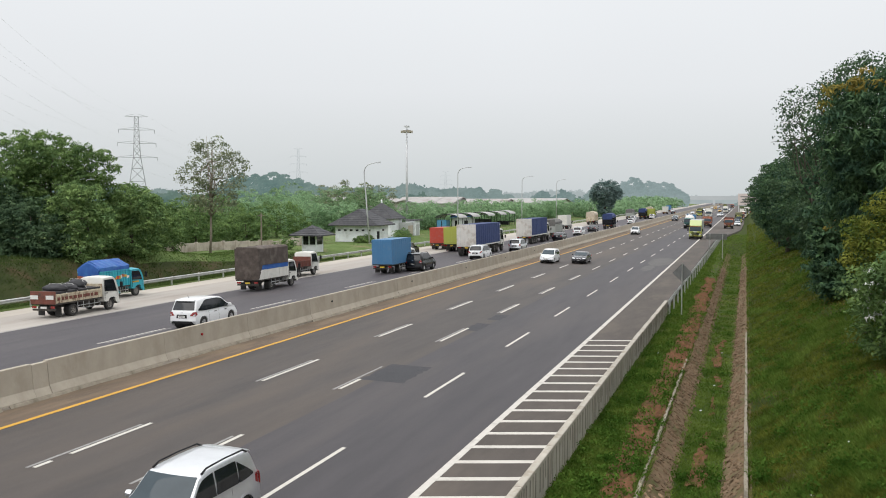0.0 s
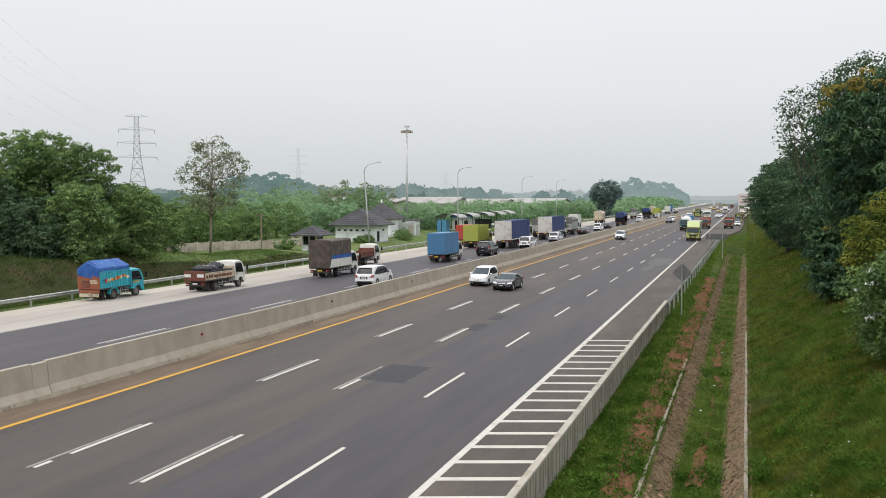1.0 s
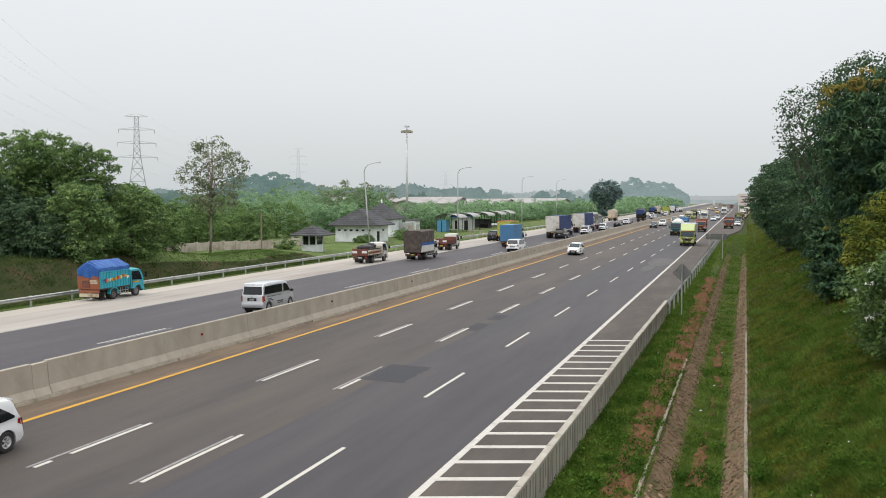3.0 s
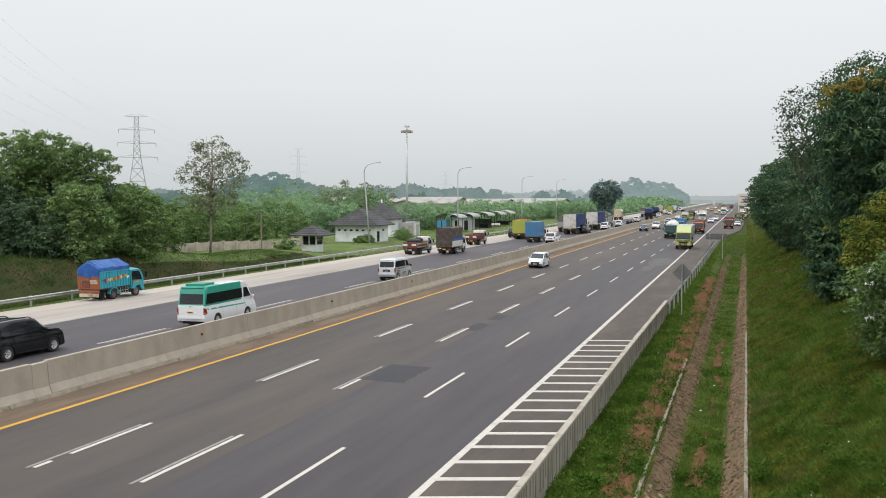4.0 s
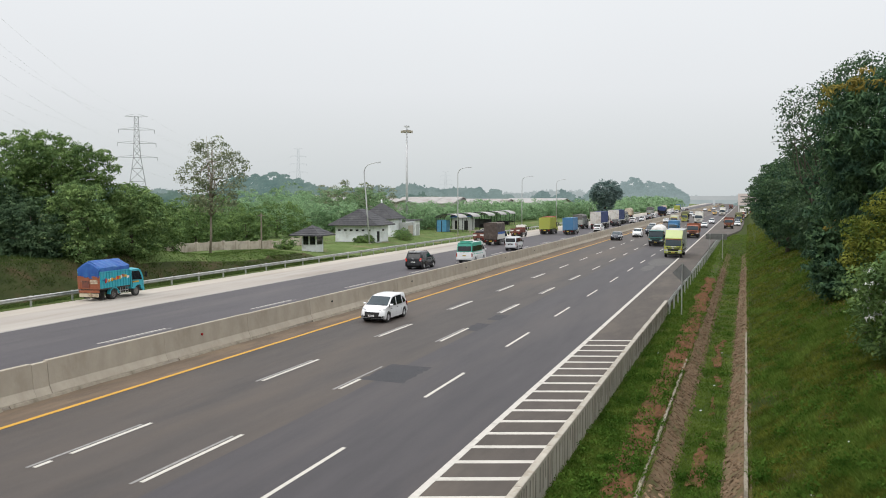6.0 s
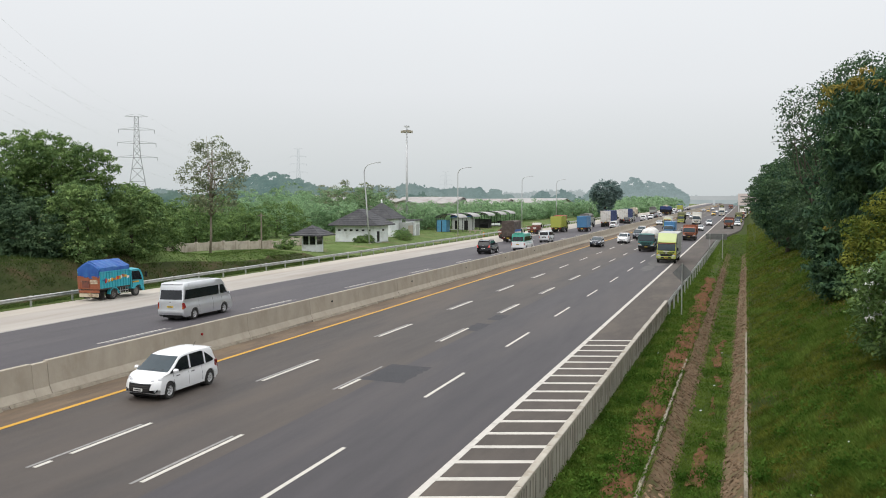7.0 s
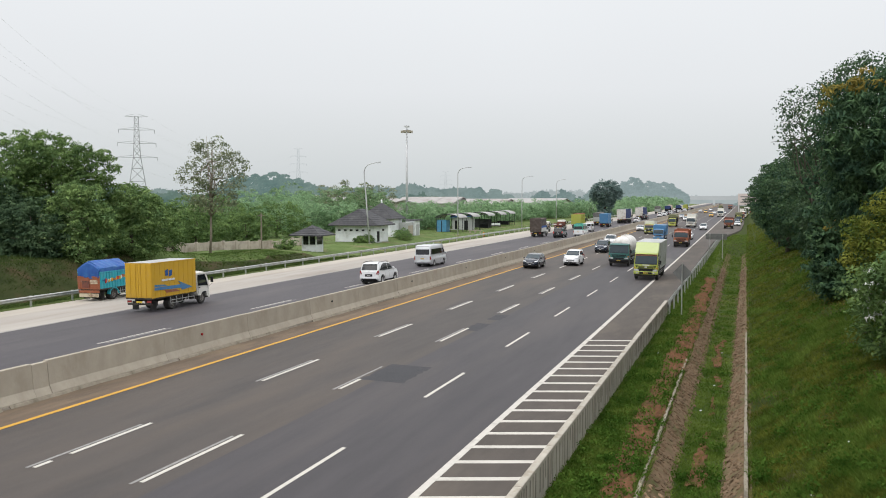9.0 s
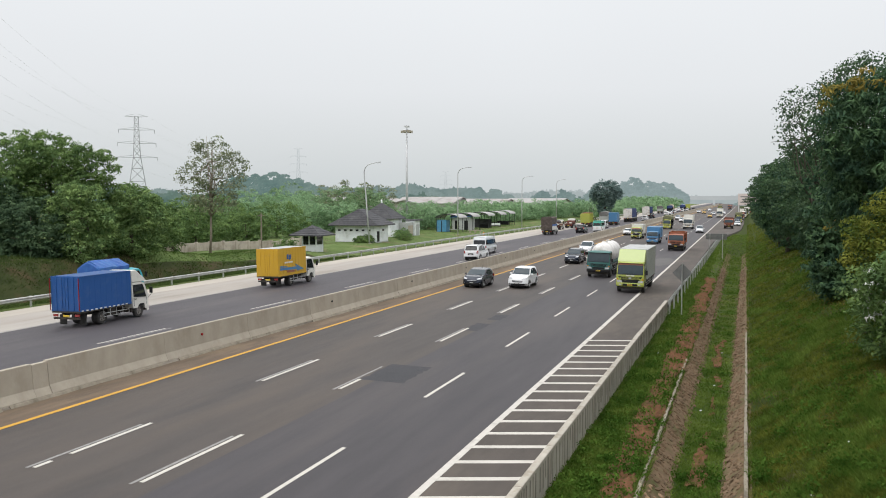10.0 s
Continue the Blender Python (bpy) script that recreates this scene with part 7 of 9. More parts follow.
    on_rear("plate_recess", [(-0.34, zp - 0.05), (0.34, zp - 0.05), (0.32, zp + 0.15), (-0.32, zp + 0.15)], paint_mat if plate is PLATE_Y else DARK, 0.008, 3, 1)
    on_rear("number_plate", [(-0.21, zp - 0.02), (0.21, zp - 0.02), (0.21, zp + 0.09), (-0.21, zp + 0.09)], p, 0.02, 2, 1)
    on_rear("plate_marks", [(-0.15, zp + 0.01), (0.15, zp + 0.01), (0.15, zp + 0.055), (-0.15, zp + 0.055)], PLATE_W if p is PLATE_K else PLATE_K, 0.024, 2, 1)
    on_rear("rear_badge", [(-0.07, zb - 0.04), (0.07, zb - 0.04), (0.07, zb + 0.0), (-0.07, zb + 0.0)], CHROME, 0.012, 2, 1)
    if style not in ("sedan", "pickup"):
        bm = bmesh.new()
        yy, w = c1 + dy, flank(c1, H - 0.08) * 0.9
        loft(bm, [[(x, yy - (0.06 if high else 0.14) + 0.05 * abs(x / w) ** 2, H - 0.115), (x, yy + 0.14, H - 0.10), (x, yy + 0.14, H - 0.045), (x, yy - (0.05 if high else 0.13) + 0.05 * abs(x / w) ** 2, H - 0.085)] for x in (-w, -w * 0.6, 0, w * 0.6, w)])
        part("roof_spoiler", bm, PAINT[upper] if upper else paint_mat, t, smooth="auto")
        on_rear("brake_light", [(-0.12, H - 0.135), (0.12, H - 0.135), (0.12, H - 0.12), (-0.12, H - 0.12)], TAIL, 0.012, 2, 1)
    # ---- flanks
    for s in (-1, 1):
        bm = bmesh.new()
        ym, zm = c3 - 0.38, zb + 0.04
        x = flank(ym, zm)
        loft(bm, [[(s * (x + a), ym + dy + b, zm + c) for b, c in ((0.0, 0.0), (0.10, 0.02), (0.12, 0.10), (0.06, 0.16), (-0.02, 0.15), (-0.03, 0.02))] for a in (0.05, 0.12, 0.21)] + [[(s * (x + 0.235), ym + dy + b, zm + c) for b, c in ((0.02, 0.03), (0.07, 0.04), (0.08, 0.09), (0.05, 0.12), (0.01, 0.12), (0.0, 0.04))]])
        box(bm, min(s * (x - 0.02), s * (x + 0.06)), max(s * (x - 0.02), s * (x + 0.06)), ym + 0.01 + dy, ym + 0.06 + dy, zm + 0.0, zm + 0.06)
        part("wing_mirror", bm, DARK if colour == "silver" and style == "van" else paint_mat, t, smooth="auto")
        for yy in (ro + wb * 0.40, ro + wb * 0.76):
            on_side("door_handle", s, [(yy, zb - 0.15), (yy + 0.20, zb - 0.15), (yy + 0.20, zb - 0.115), (yy, zb - 0.12)], CHROME if style == "sedan" else DARK if pillars or style == "mpv" else paint_mat, 0.022, 3, 1)
        for q in ((0.20, 0.54, 0.90) if not high else (0.16, 0.62, 0.93)):
            y = ro + wb * q
            on_side("door_seam", s, [(y, 0.36), (y + 0.012, 0.36), (y + 0.012, zb - 0.02), (y, zb - 0.02)], DARK, 0.0015, 1, 5)
        on_side("sill_trim", s, [(yr + R + 0.04, low + 0.005), (yf - R - 0.04, low + 0.005), (yf - R - 0.04, low + 0.08), (yr + R + 0.04, low + 0.08)], DARK if style in ("suv", "crossover") else paint_mat, 0.014, 8, 2)
        on_side("fuel_flap", s, [(yr - 0.07, zb - 0.28), (yr + 0.08, zb - 0.28), (yr + 0.08, zb - 0.13), (yr - 0.07, zb - 0.13)], DARK if pillars else paint_mat, 0.004, 2, 2) if s > 0 else None
        if style in ("suv", "crossover"):
            for yw in (yr, yf):
                rim = lambda u, v, yw=yw: side(yw + (R + 0.055 * v) * math.cos(math.pi * (0.06 + 0.88 * u)), 0.34 + (R + 0.055 * v) * math.sin(math.pi * (0.06 + 0.88 * u)), s)
                skin("arch_trim", rim, (s, 0, 0.1), DARK if colour != "silver" else paint_mat, t, 0.012, 10, 1)
        if trim:
            on_side("colour_band", s, [(0.35, 0.96), (L - 1.4, 0.92), (L - 1.4, 0.98), (0.35, 1.06)], PAINT[trim], 0.006, 8, 1)
        for yy in (ro, ro + wb):
            bm = bmesh.new()
            tube(bm, [(s * (half - 0.34), yy + dy, 0.36), (s * (half - 0.07), yy + dy, 0.36)], 0.39, 18)
            part("wheel_well", bm, RUBBER, t)
            wheel(t, "car", s * (half - 0.115), yy + dy, 0.33)
        if roof_rails:
            bm = bmesh.new()
            x = flank(c1 + 1.0, H - 0.06) * 0.95
            tube(bm, [(s * x, c1 + 0.15 + dy, H - 0.07), (s * x, c1 + 0.32 + dy, H + 0.025), (s * x, (c1 + c2) / 2 + dy, H + 0.045), (s * x, c2 - 0.42 + dy, H + 0.02), (s * x, c2 - 0.22 + dy, H - 0.07)], [0.03, 0.024, 0.022, 0.024, 0.03], 6)
            part("roof_rail", bm, DARK, t, smooth=True)
    if style == "minibus":
        boxed("roof_pod", (-half * 0.62, half * 0.62, c1 + 0.25 + dy, c1 + 1.3 + dy, H - 0.03, H + 0.09), PAINT[upper], t, bevel=0.04)
    if style == "pickup":
        boxed("load_bed", (-half * 0.82, half * 0.82, 0.12 + dy, c0 - 0.12 + dy, zb - 0.2, zb + 0.008), DARK, t)
    if style in ("mpv", "hatch", "crossover"):
        bm = bmesh.new()
        tube(bm, [(0, c1 + 0.35 + dy, H - 0.02), (0, c1 + 0.22 + dy, H + 0.16)], [0.012, 0.005], 5)
        part("aerial", bm, DARK, t)
    return t


def drive(ob, x, y0, v, a=0.0, dx=0.0, reverse=False):
    DRIVES.append((ob, x, y0, v, a, dx, reverse))
    return ob


def cab_over(t, colour, w, h, y0, depth, zc, plate, visor=None):
    """Forward-control cab: one rounded shell, with glass, doors, lamps, grille and mirrors laid on it."""
    m = PAINT[colour]
    hw = w / 2
    y1 = y0 + depth
    nose = 0.13
    zs = zc + 0.72
    def face_y(z):
        """The cab's front edge at that height."""
        if z > zs:
            return y1 - 0.02 - 0.30 * ((z - zs) / (h - zs)) ** 1.15
        return y1 - 0.02 * max(0, (z - zc) / (zs - zc)) - 0.05 * smooth01(zc, zc - 0.2, z)
    def half_at(z):
        return hw * (1 - 0.065 * smooth01(zs - 0.1, h, z) - 0.02 * smooth01(zc + 0.2, zc - 0.2, z))
    def at(q, y, z):
        f = smooth01(y0 + depth * 0.45, y1, y)
        b = smooth01(y0 + 0.3, y0, y)
        return (q * half_at(z), y - nose * f * abs(q) ** 3.2 + 0.05 * b * abs(q) ** 4, z - 0.09 * smooth01(h - 0.5, h, z) * abs(q) ** 4)
    o = [(y0, zc + 0.1), (y0, h - 0.14), (y0 + 0.05, h - 0.04), (y0 + 0.2, h), (y1 - 0.62, h), (y1 - 0.42, h - 0.035), (face_y(h - 0.12) - 0.01, h - 0.12)]
    o += [(face_y(zs + (h - 0.12 - zs) * k / 5), zs + (h - 0.12 - zs) * k / 5) for k in (4, 3, 2, 1, 0)]
    o += [(y1, zc + 0.4), (y1, zc), (y1 - 0.08, zc - 0.16), (y0 + depth * 0.80, zc - 0.14), (y0 + depth * 0.74, zc + 0.08), (y0 + depth * 0.62, zc + 0.17), (y0 + depth * 0.46, zc + 0.17), (y0 + depth * 0.34, zc + 0.08), (y0 + depth * 0.28, zc - 0.04), (y0 + 0.05, zc - 0.02)]
    bm = bmesh.new()
    loft(bm, [[at(q, y, z) for y, z in o] for q in (-1, -0.985, -0.94, -0.85, -0.65, -0.35, 0, 0.35, 0.65, 0.85, 0.94, 0.985, 1)])
    cab = part("cab", bm, m, t, smooth="auto")
    def plate_on(nm, corners, mat, off=0.01, nu=5, nv=2, lab=""):
        a, b, c, d = corners
        def fn(u, v):
            x = (a[0] * (1 - u) + b[0] * u) * (1 - v) + (d[0] * (1 - u) + c[0] * u) * v
            z = (a[1] * (1 - u) + b[1] * u) * (1 - v) + (d[1] * (1 - u) + c[1] * u) * v
            return at(x / half_at(z), face_y(z), z)
        return skin(nm, fn, (0, 1, 0.2), mat, cab, off, nu, nv, label=lab)
    def plate_side(nm, s, corners, mat, off=0.008, nu=3, nv=3):
        a, b, c, d = corners
        def fn(u, v):
            y = (a[0] * (1 - u) + b[0] * u) * (1 - v) + (d[0] * (1 - u) + c[0] * u) * v
            z = (a[1] * (1 - u) + b[1] * u) * (1 - v) + (d[1] * (1 - u) + c[1] * u) * v
            return at(s, y, z)
        return skin(nm, fn, (s, 0, 0.1), mat, cab, off, nu, nv)
    zt = h - 0.15
    plate_on("windscreen_seal", [(-hw * 0.93, zs + 0.03), (hw * 0.93, zs + 0.03), (hw * 0.89, zt), (-hw * 0.89, zt)], DARK, 0.006, 10, 5)
    plate_on("windscreen", [(-hw * 0.90, zs + 0.06), (hw * 0.90, zs + 0.06), (hw * 0.86, zt - 0.03), (-hw * 0.86, zt - 0.03)], WIND, 0.012, 10, 5)
    for s in (-1, 1):
        plate_side("window_frame", s, [(y0 + 0.17, zs - 0.06), (y1 - 0.17, zs - 0.14), (y1 - 0.50, zt + 0.0), (y0 + 0.17, zt + 0.0)], DARK, 0.006)
        plate_side("side_window", s, [(y0 + 0.20, zs - 0.03), (y1 - 0.24, zs - 0.09), (y1 - 0.53, zt - 0.03), (y0 + 0.20, zt - 0.03)], GLASS, 0.012)
        plate_side("door_seam", s, [(y0 + 0.115, zc + 0.10), (y0 + 0.13, zc + 0.10), (y0 + 0.13, zt + 0.03), (y0 + 0.115, zt + 0.03)], DARK, 0.003, 1, 4)
        plate_side("door_seam", s, [(y1 - 0.20, zc + 0.10), (y1 - 0.185, zc + 0.10), (y1 - 0.155, zs - 0.15), (y1 - 0.17, zs - 0.15)], DARK, 0.003, 1, 3)
        plate_side("door_handle", s, [(y0 + 0.22, zc + 0.50), (y0 + 0.38, zc + 0.50), (y0 + 0.38, zc + 0.55), (y0 + 0.22, zc + 0.55)], DARK, 0.025, 2, 1)
        plate_side("arch_trim", s, [(y0 + depth * 0.32, zc + 0.10), (y0 + depth * 0.76, zc + 0.10), (y0 + depth * 0.64, zc + 0.21), (y0 + depth * 0.44, zc + 0.21)], DARK, 0.012, 3, 1)
        lamp = plate_on("headlight", [(s * hw * 0.56, zc + 0.06), (s * hw * 0.93, zc + 0.08), (s * hw * 0.95, zc + 0.27), (s * hw * 0.60, zc + 0.24)], LAMP_GLASS, 0.016, 4, 2)
        plate_on("indicator", [(s * hw * 0.84, zc + 0.30), (s * hw * 0.96, zc + 0.30), (s * hw * 0.96, zc + 0.42), (s * hw * 0.86, zc + 0.42)], AMBER, 0.012, 2, 1)
        bm = bmesh.new()
        tube(bm, [(s * (hw - 0.06), y1 - 0.36, h - 0.26), (s * (hw + 0.20), y1 - 0.06, h - 0.30), (s * (hw + 0.20), y1 - 0.06, zs + 0.02), (s * (hw - 0.02), y1 - 0.14, zs - 0.22)], 0.014, 5)
        box(bm, s * (hw + 0.2) - 0.10, s * (hw + 0.2) + 0.10, y1 - 0.10, y1 - 0.04, zs + 0.08, zs + 0.46)
        part("mirror", bm, DARK, cab, bevel=0.012)
        bm = bmesh.new()
        tube(bm, [(s * hw * 0.66, face_y(zs) + 0.0, zs + 0.05), (s * hw * 0.10, face_y(zs) + 0.0, zs + 0.20)], 0.012, 4)
        part("wiper", bm, DARK, cab)
        step_y = y0 + depth * 0.80
        boxed("step", (min(s * (hw - 0.30), s * (hw - 0.03)), max(s * (hw - 0.30), s * (hw - 0.03)), step_y, step_y + 0.30, zc - 0.24, zc - 0.18), CHASSIS, cab)
    big = w > 2.2
    if colour == "limecab":
        plate_on("sun_strip", [(-hw * 0.87, zt - 0.20), (hw * 0.87, zt - 0.20), (hw * 0.86, zt - 0.04), (-hw * 0.86, zt - 0.04)], PAINT["orange"], 0.016, 8, 1, "faded orange sun strip")
        for q in (-0.30, 0.02):
            plate_on("name_panel", [(hw * q, zs - 0.09), (hw * (q + 0.26), zs - 0.09), (hw * (q + 0.26), zs + 0.0), (hw * q, zs + 0.0)], PLATE_W, 0.012, 2, 1)
        plate_on("grille_surround", [(-hw * 0.60, zc + 0.06), (hw * 0.60, zc + 0.06), (hw * 0.86, zc + 0.60), (-hw * 0.86, zc + 0.60)], DARK, 0.008, 10, 3)
        plate_on("badge", [(-0.13, zc + 0.40), (0.13, zc + 0.40), (0.13, zc + 0.54), (-0.13, zc + 0.54)], CHROME, 0.032, 2, 2)
    g = plate_on("grille", [(-hw * 0.62, zc + 0.30), (hw * 0.62, zc + 0.30), (hw * 0.72, zc + (0.60 if big else 0.50)), (-hw * 0.72, zc + (0.60 if big else 0.50))], DARK if colour not in ("cabwhite", "turq") else STEEL_RIM, 0.012, 8, 2)
    for k in range(3 if big else 1):
        z = zc + 0.36 + 0.09 * k
        a = plate_on("grille_bar", [(-hw * 0.66, z), (hw * 0.66, z), (hw * 0.67, z + 0.028), (-hw * 0.67, z + 0.028)], CHROME if not big else m, 0.026, 8, 1)
        a.parent = g
    if big:
        plate_on("lower_grille", [(-hw * 0.5, zc + 0.06), (hw * 0.5, zc + 0.06), (hw * 0.5, zc + 0.24), (-hw * 0.5, zc + 0.24)], DARK, 0.012, 6, 2)
    bm = bmesh.new()
    loft(bm, [[(q * hw, y1 - nose * abs(q) ** 3.2 + a, z) for a, z in ((-0.16, zc - 0.28), (0.03, zc - 0.27), (0.06, zc - 0.20), (0.06, zc - 0.03), (0.03, zc + 0.03), (-0.16, zc + 0.03))] for q in (-1.0, -0.95, -0.8, -0.5, 0, 0.5, 0.8, 0.95, 1.0)])
    part("bumper", bm, DARK if colour in ("teal", "orange") else m, cab, smooth="auto")
    if colour == "limecab":
        boxed("bumper_grille", (-hw * 0.52, hw * 0.52, y1 + 0.04, y1 + 0.068, zc - 0.22, zc - 0.02), DARK, cab)
        for s in (-1, 1):
            boxed("fog_lamp", (min(s * hw * 0.60, s * hw * 0.78), max(s * hw * 0.60, s * hw * 0.78), y1 - 0.02, y1 + 0.055, zc - 0.17, zc - 0.07), LAMP_GLASS, cab)
    boxed("number_plate", (-0.22, 0.22, y1 + 0.055, y1 + 0.078, zc - 0.18, zc - 0.06), plate, cab)
    boxed("plate_marks", (-0.16, 0.16, y1 + 0.075, y1 + 0.079, zc - 0.145, zc - 0.095), PLATE_K, cab)
    if visor:
        bm = bmesh.new()
        loft(bm, [[(q * hw * 0.94, face_y(h - 0.14) + a - nose * abs(q) ** 3.2, z) for a, z in ((0.0, h - 0.10), (0.16, h - 0.18), (0.17, h - 0.165), (0.02, h - 0.075))] for q in (-1, -0.8, -0.4, 0, 0.4, 0.8, 1)])
        part("sun_visor", bm, PAINT[visor], cab, smooth="auto")
    return cab


def chassis(t, w, y0, y1, z):
    for s in (-1, 1):
        boxed("chassis_rail", (s * 0.38 - 0.05, s * 0.38 + 0.05, y0, y1, z - 0.22, z), CHASSIS, t)
    boxed("fuel_tank", (0.45, w / 2 - 0.12, y0 + (y1 - y0) * 0.45, y0 + (y1 - y0) * 0.62, z - 0.42, z - 0.06), CHASSIS, t, bevel=0.05)
    boxed("battery_box", (-w / 2 + 0.14, -0.45, y0 + (y1 - y0) * 0.45, y0 + (y1 - y0) * 0.58, z - 0.42, z - 0.06), CHASSIS, t, bevel=0.02)


def rear_fittings(t, w, y, z, plate):
    """Tail lamps, under-run bar and plate across the tail at y."""
    boxed("underrun_bar", (-w * 0.46, w * 0.46, y + 0.02, y + 0.1, z - 0.42, z - 0.3), CHASSIS, t)
    boxed("number_plate", (-0.22, 0.22, y - 0.012, y + 0.018, z - 0.28, z - 0.16), plate, t)
    for s in (-1, 1):
        boxed("tail_light", (min(s * w * 0.3, s * w * 0.45), max(s * w * 0.3, s * w * 0.45), y - 0.02, y + 0.05, z - 0.26, z - 0.12), TAIL, t, bevel=0.01)
        boxed("mud_flap", (s * w * 0.34 - 0.25, s * w * 0.34 + 0.25, y + 0.5, y + 0.53, 0.12, z - 0.2), RUBBER, t)


def ribs(t, w, y0, y1, z0, z1, n, material, out=0.03):
    """Upright ribs down both sides of a load body, one mesh each side."""
    for s in (-1, 1):
        for k in range(n):
            y = y0 + (y1 - y0) * (k + 0.5) / n
            boxed("rib", (min(s * (w / 2 - 0.01), s * (w / 2 + out)), max(s * (w / 2 - 0.01), s * (w / 2 + out)), y - 0.03, y + 0.03, z0, z1), material, t)


def rear_doors(t, w, y, z0, z1, material, bolt=None):
    for s in (-1, 1):
        d = boxed("rear_door", (min(s * 0.012, s * (w / 2 - 0.04)), max(s * 0.012, s * (w / 2 - 0.04)), y - 0.025, y + 0.02, z0 + 0.05, z1 - 0.06), material, t, bevel=0.008)
        for q in (0.1, 0.3):
            bm = bmesh.new()
            tube(bm, [(s * w * q, y - 0.045, z0 + 0.04), (s * w * q, y - 0.045, z1 - 0.05)], 0.014, 5)
            part("lock_bar", bm, bolt or material, d)
        for zz in (0.12, 0.5, 0.88):
            boxed("hinge", (min(s * (w / 2 - 0.16), s * (w / 2 - 0.02)), max(s * (w / 2 - 0.16), s * (w / 2 - 0.02)), y - 0.04, y, z0 + (z1 - z0) * zz - 0.03, z0 + (z1 - z0) * zz + 0.03), bolt or material, d)


def side_guard(t, w, y0, y1, z, material=None):
    for s in (-1, 1):
        bm = bmesh.new()
        x = s * (w / 2 - 0.04)
        for zz in (z - 0.45, z - 0.25):
            tube(bm, [(x, y0, zz), (x, y1, zz)], 0.022, 5)
        for k in range(5):
            y = y0 + (y1 - y0) * k / 4
            tube(bm, [(x, y, z - 0.45), (x, y, z)], 0.02, 5)
        part("side_guard", bm, material or GALV, t)


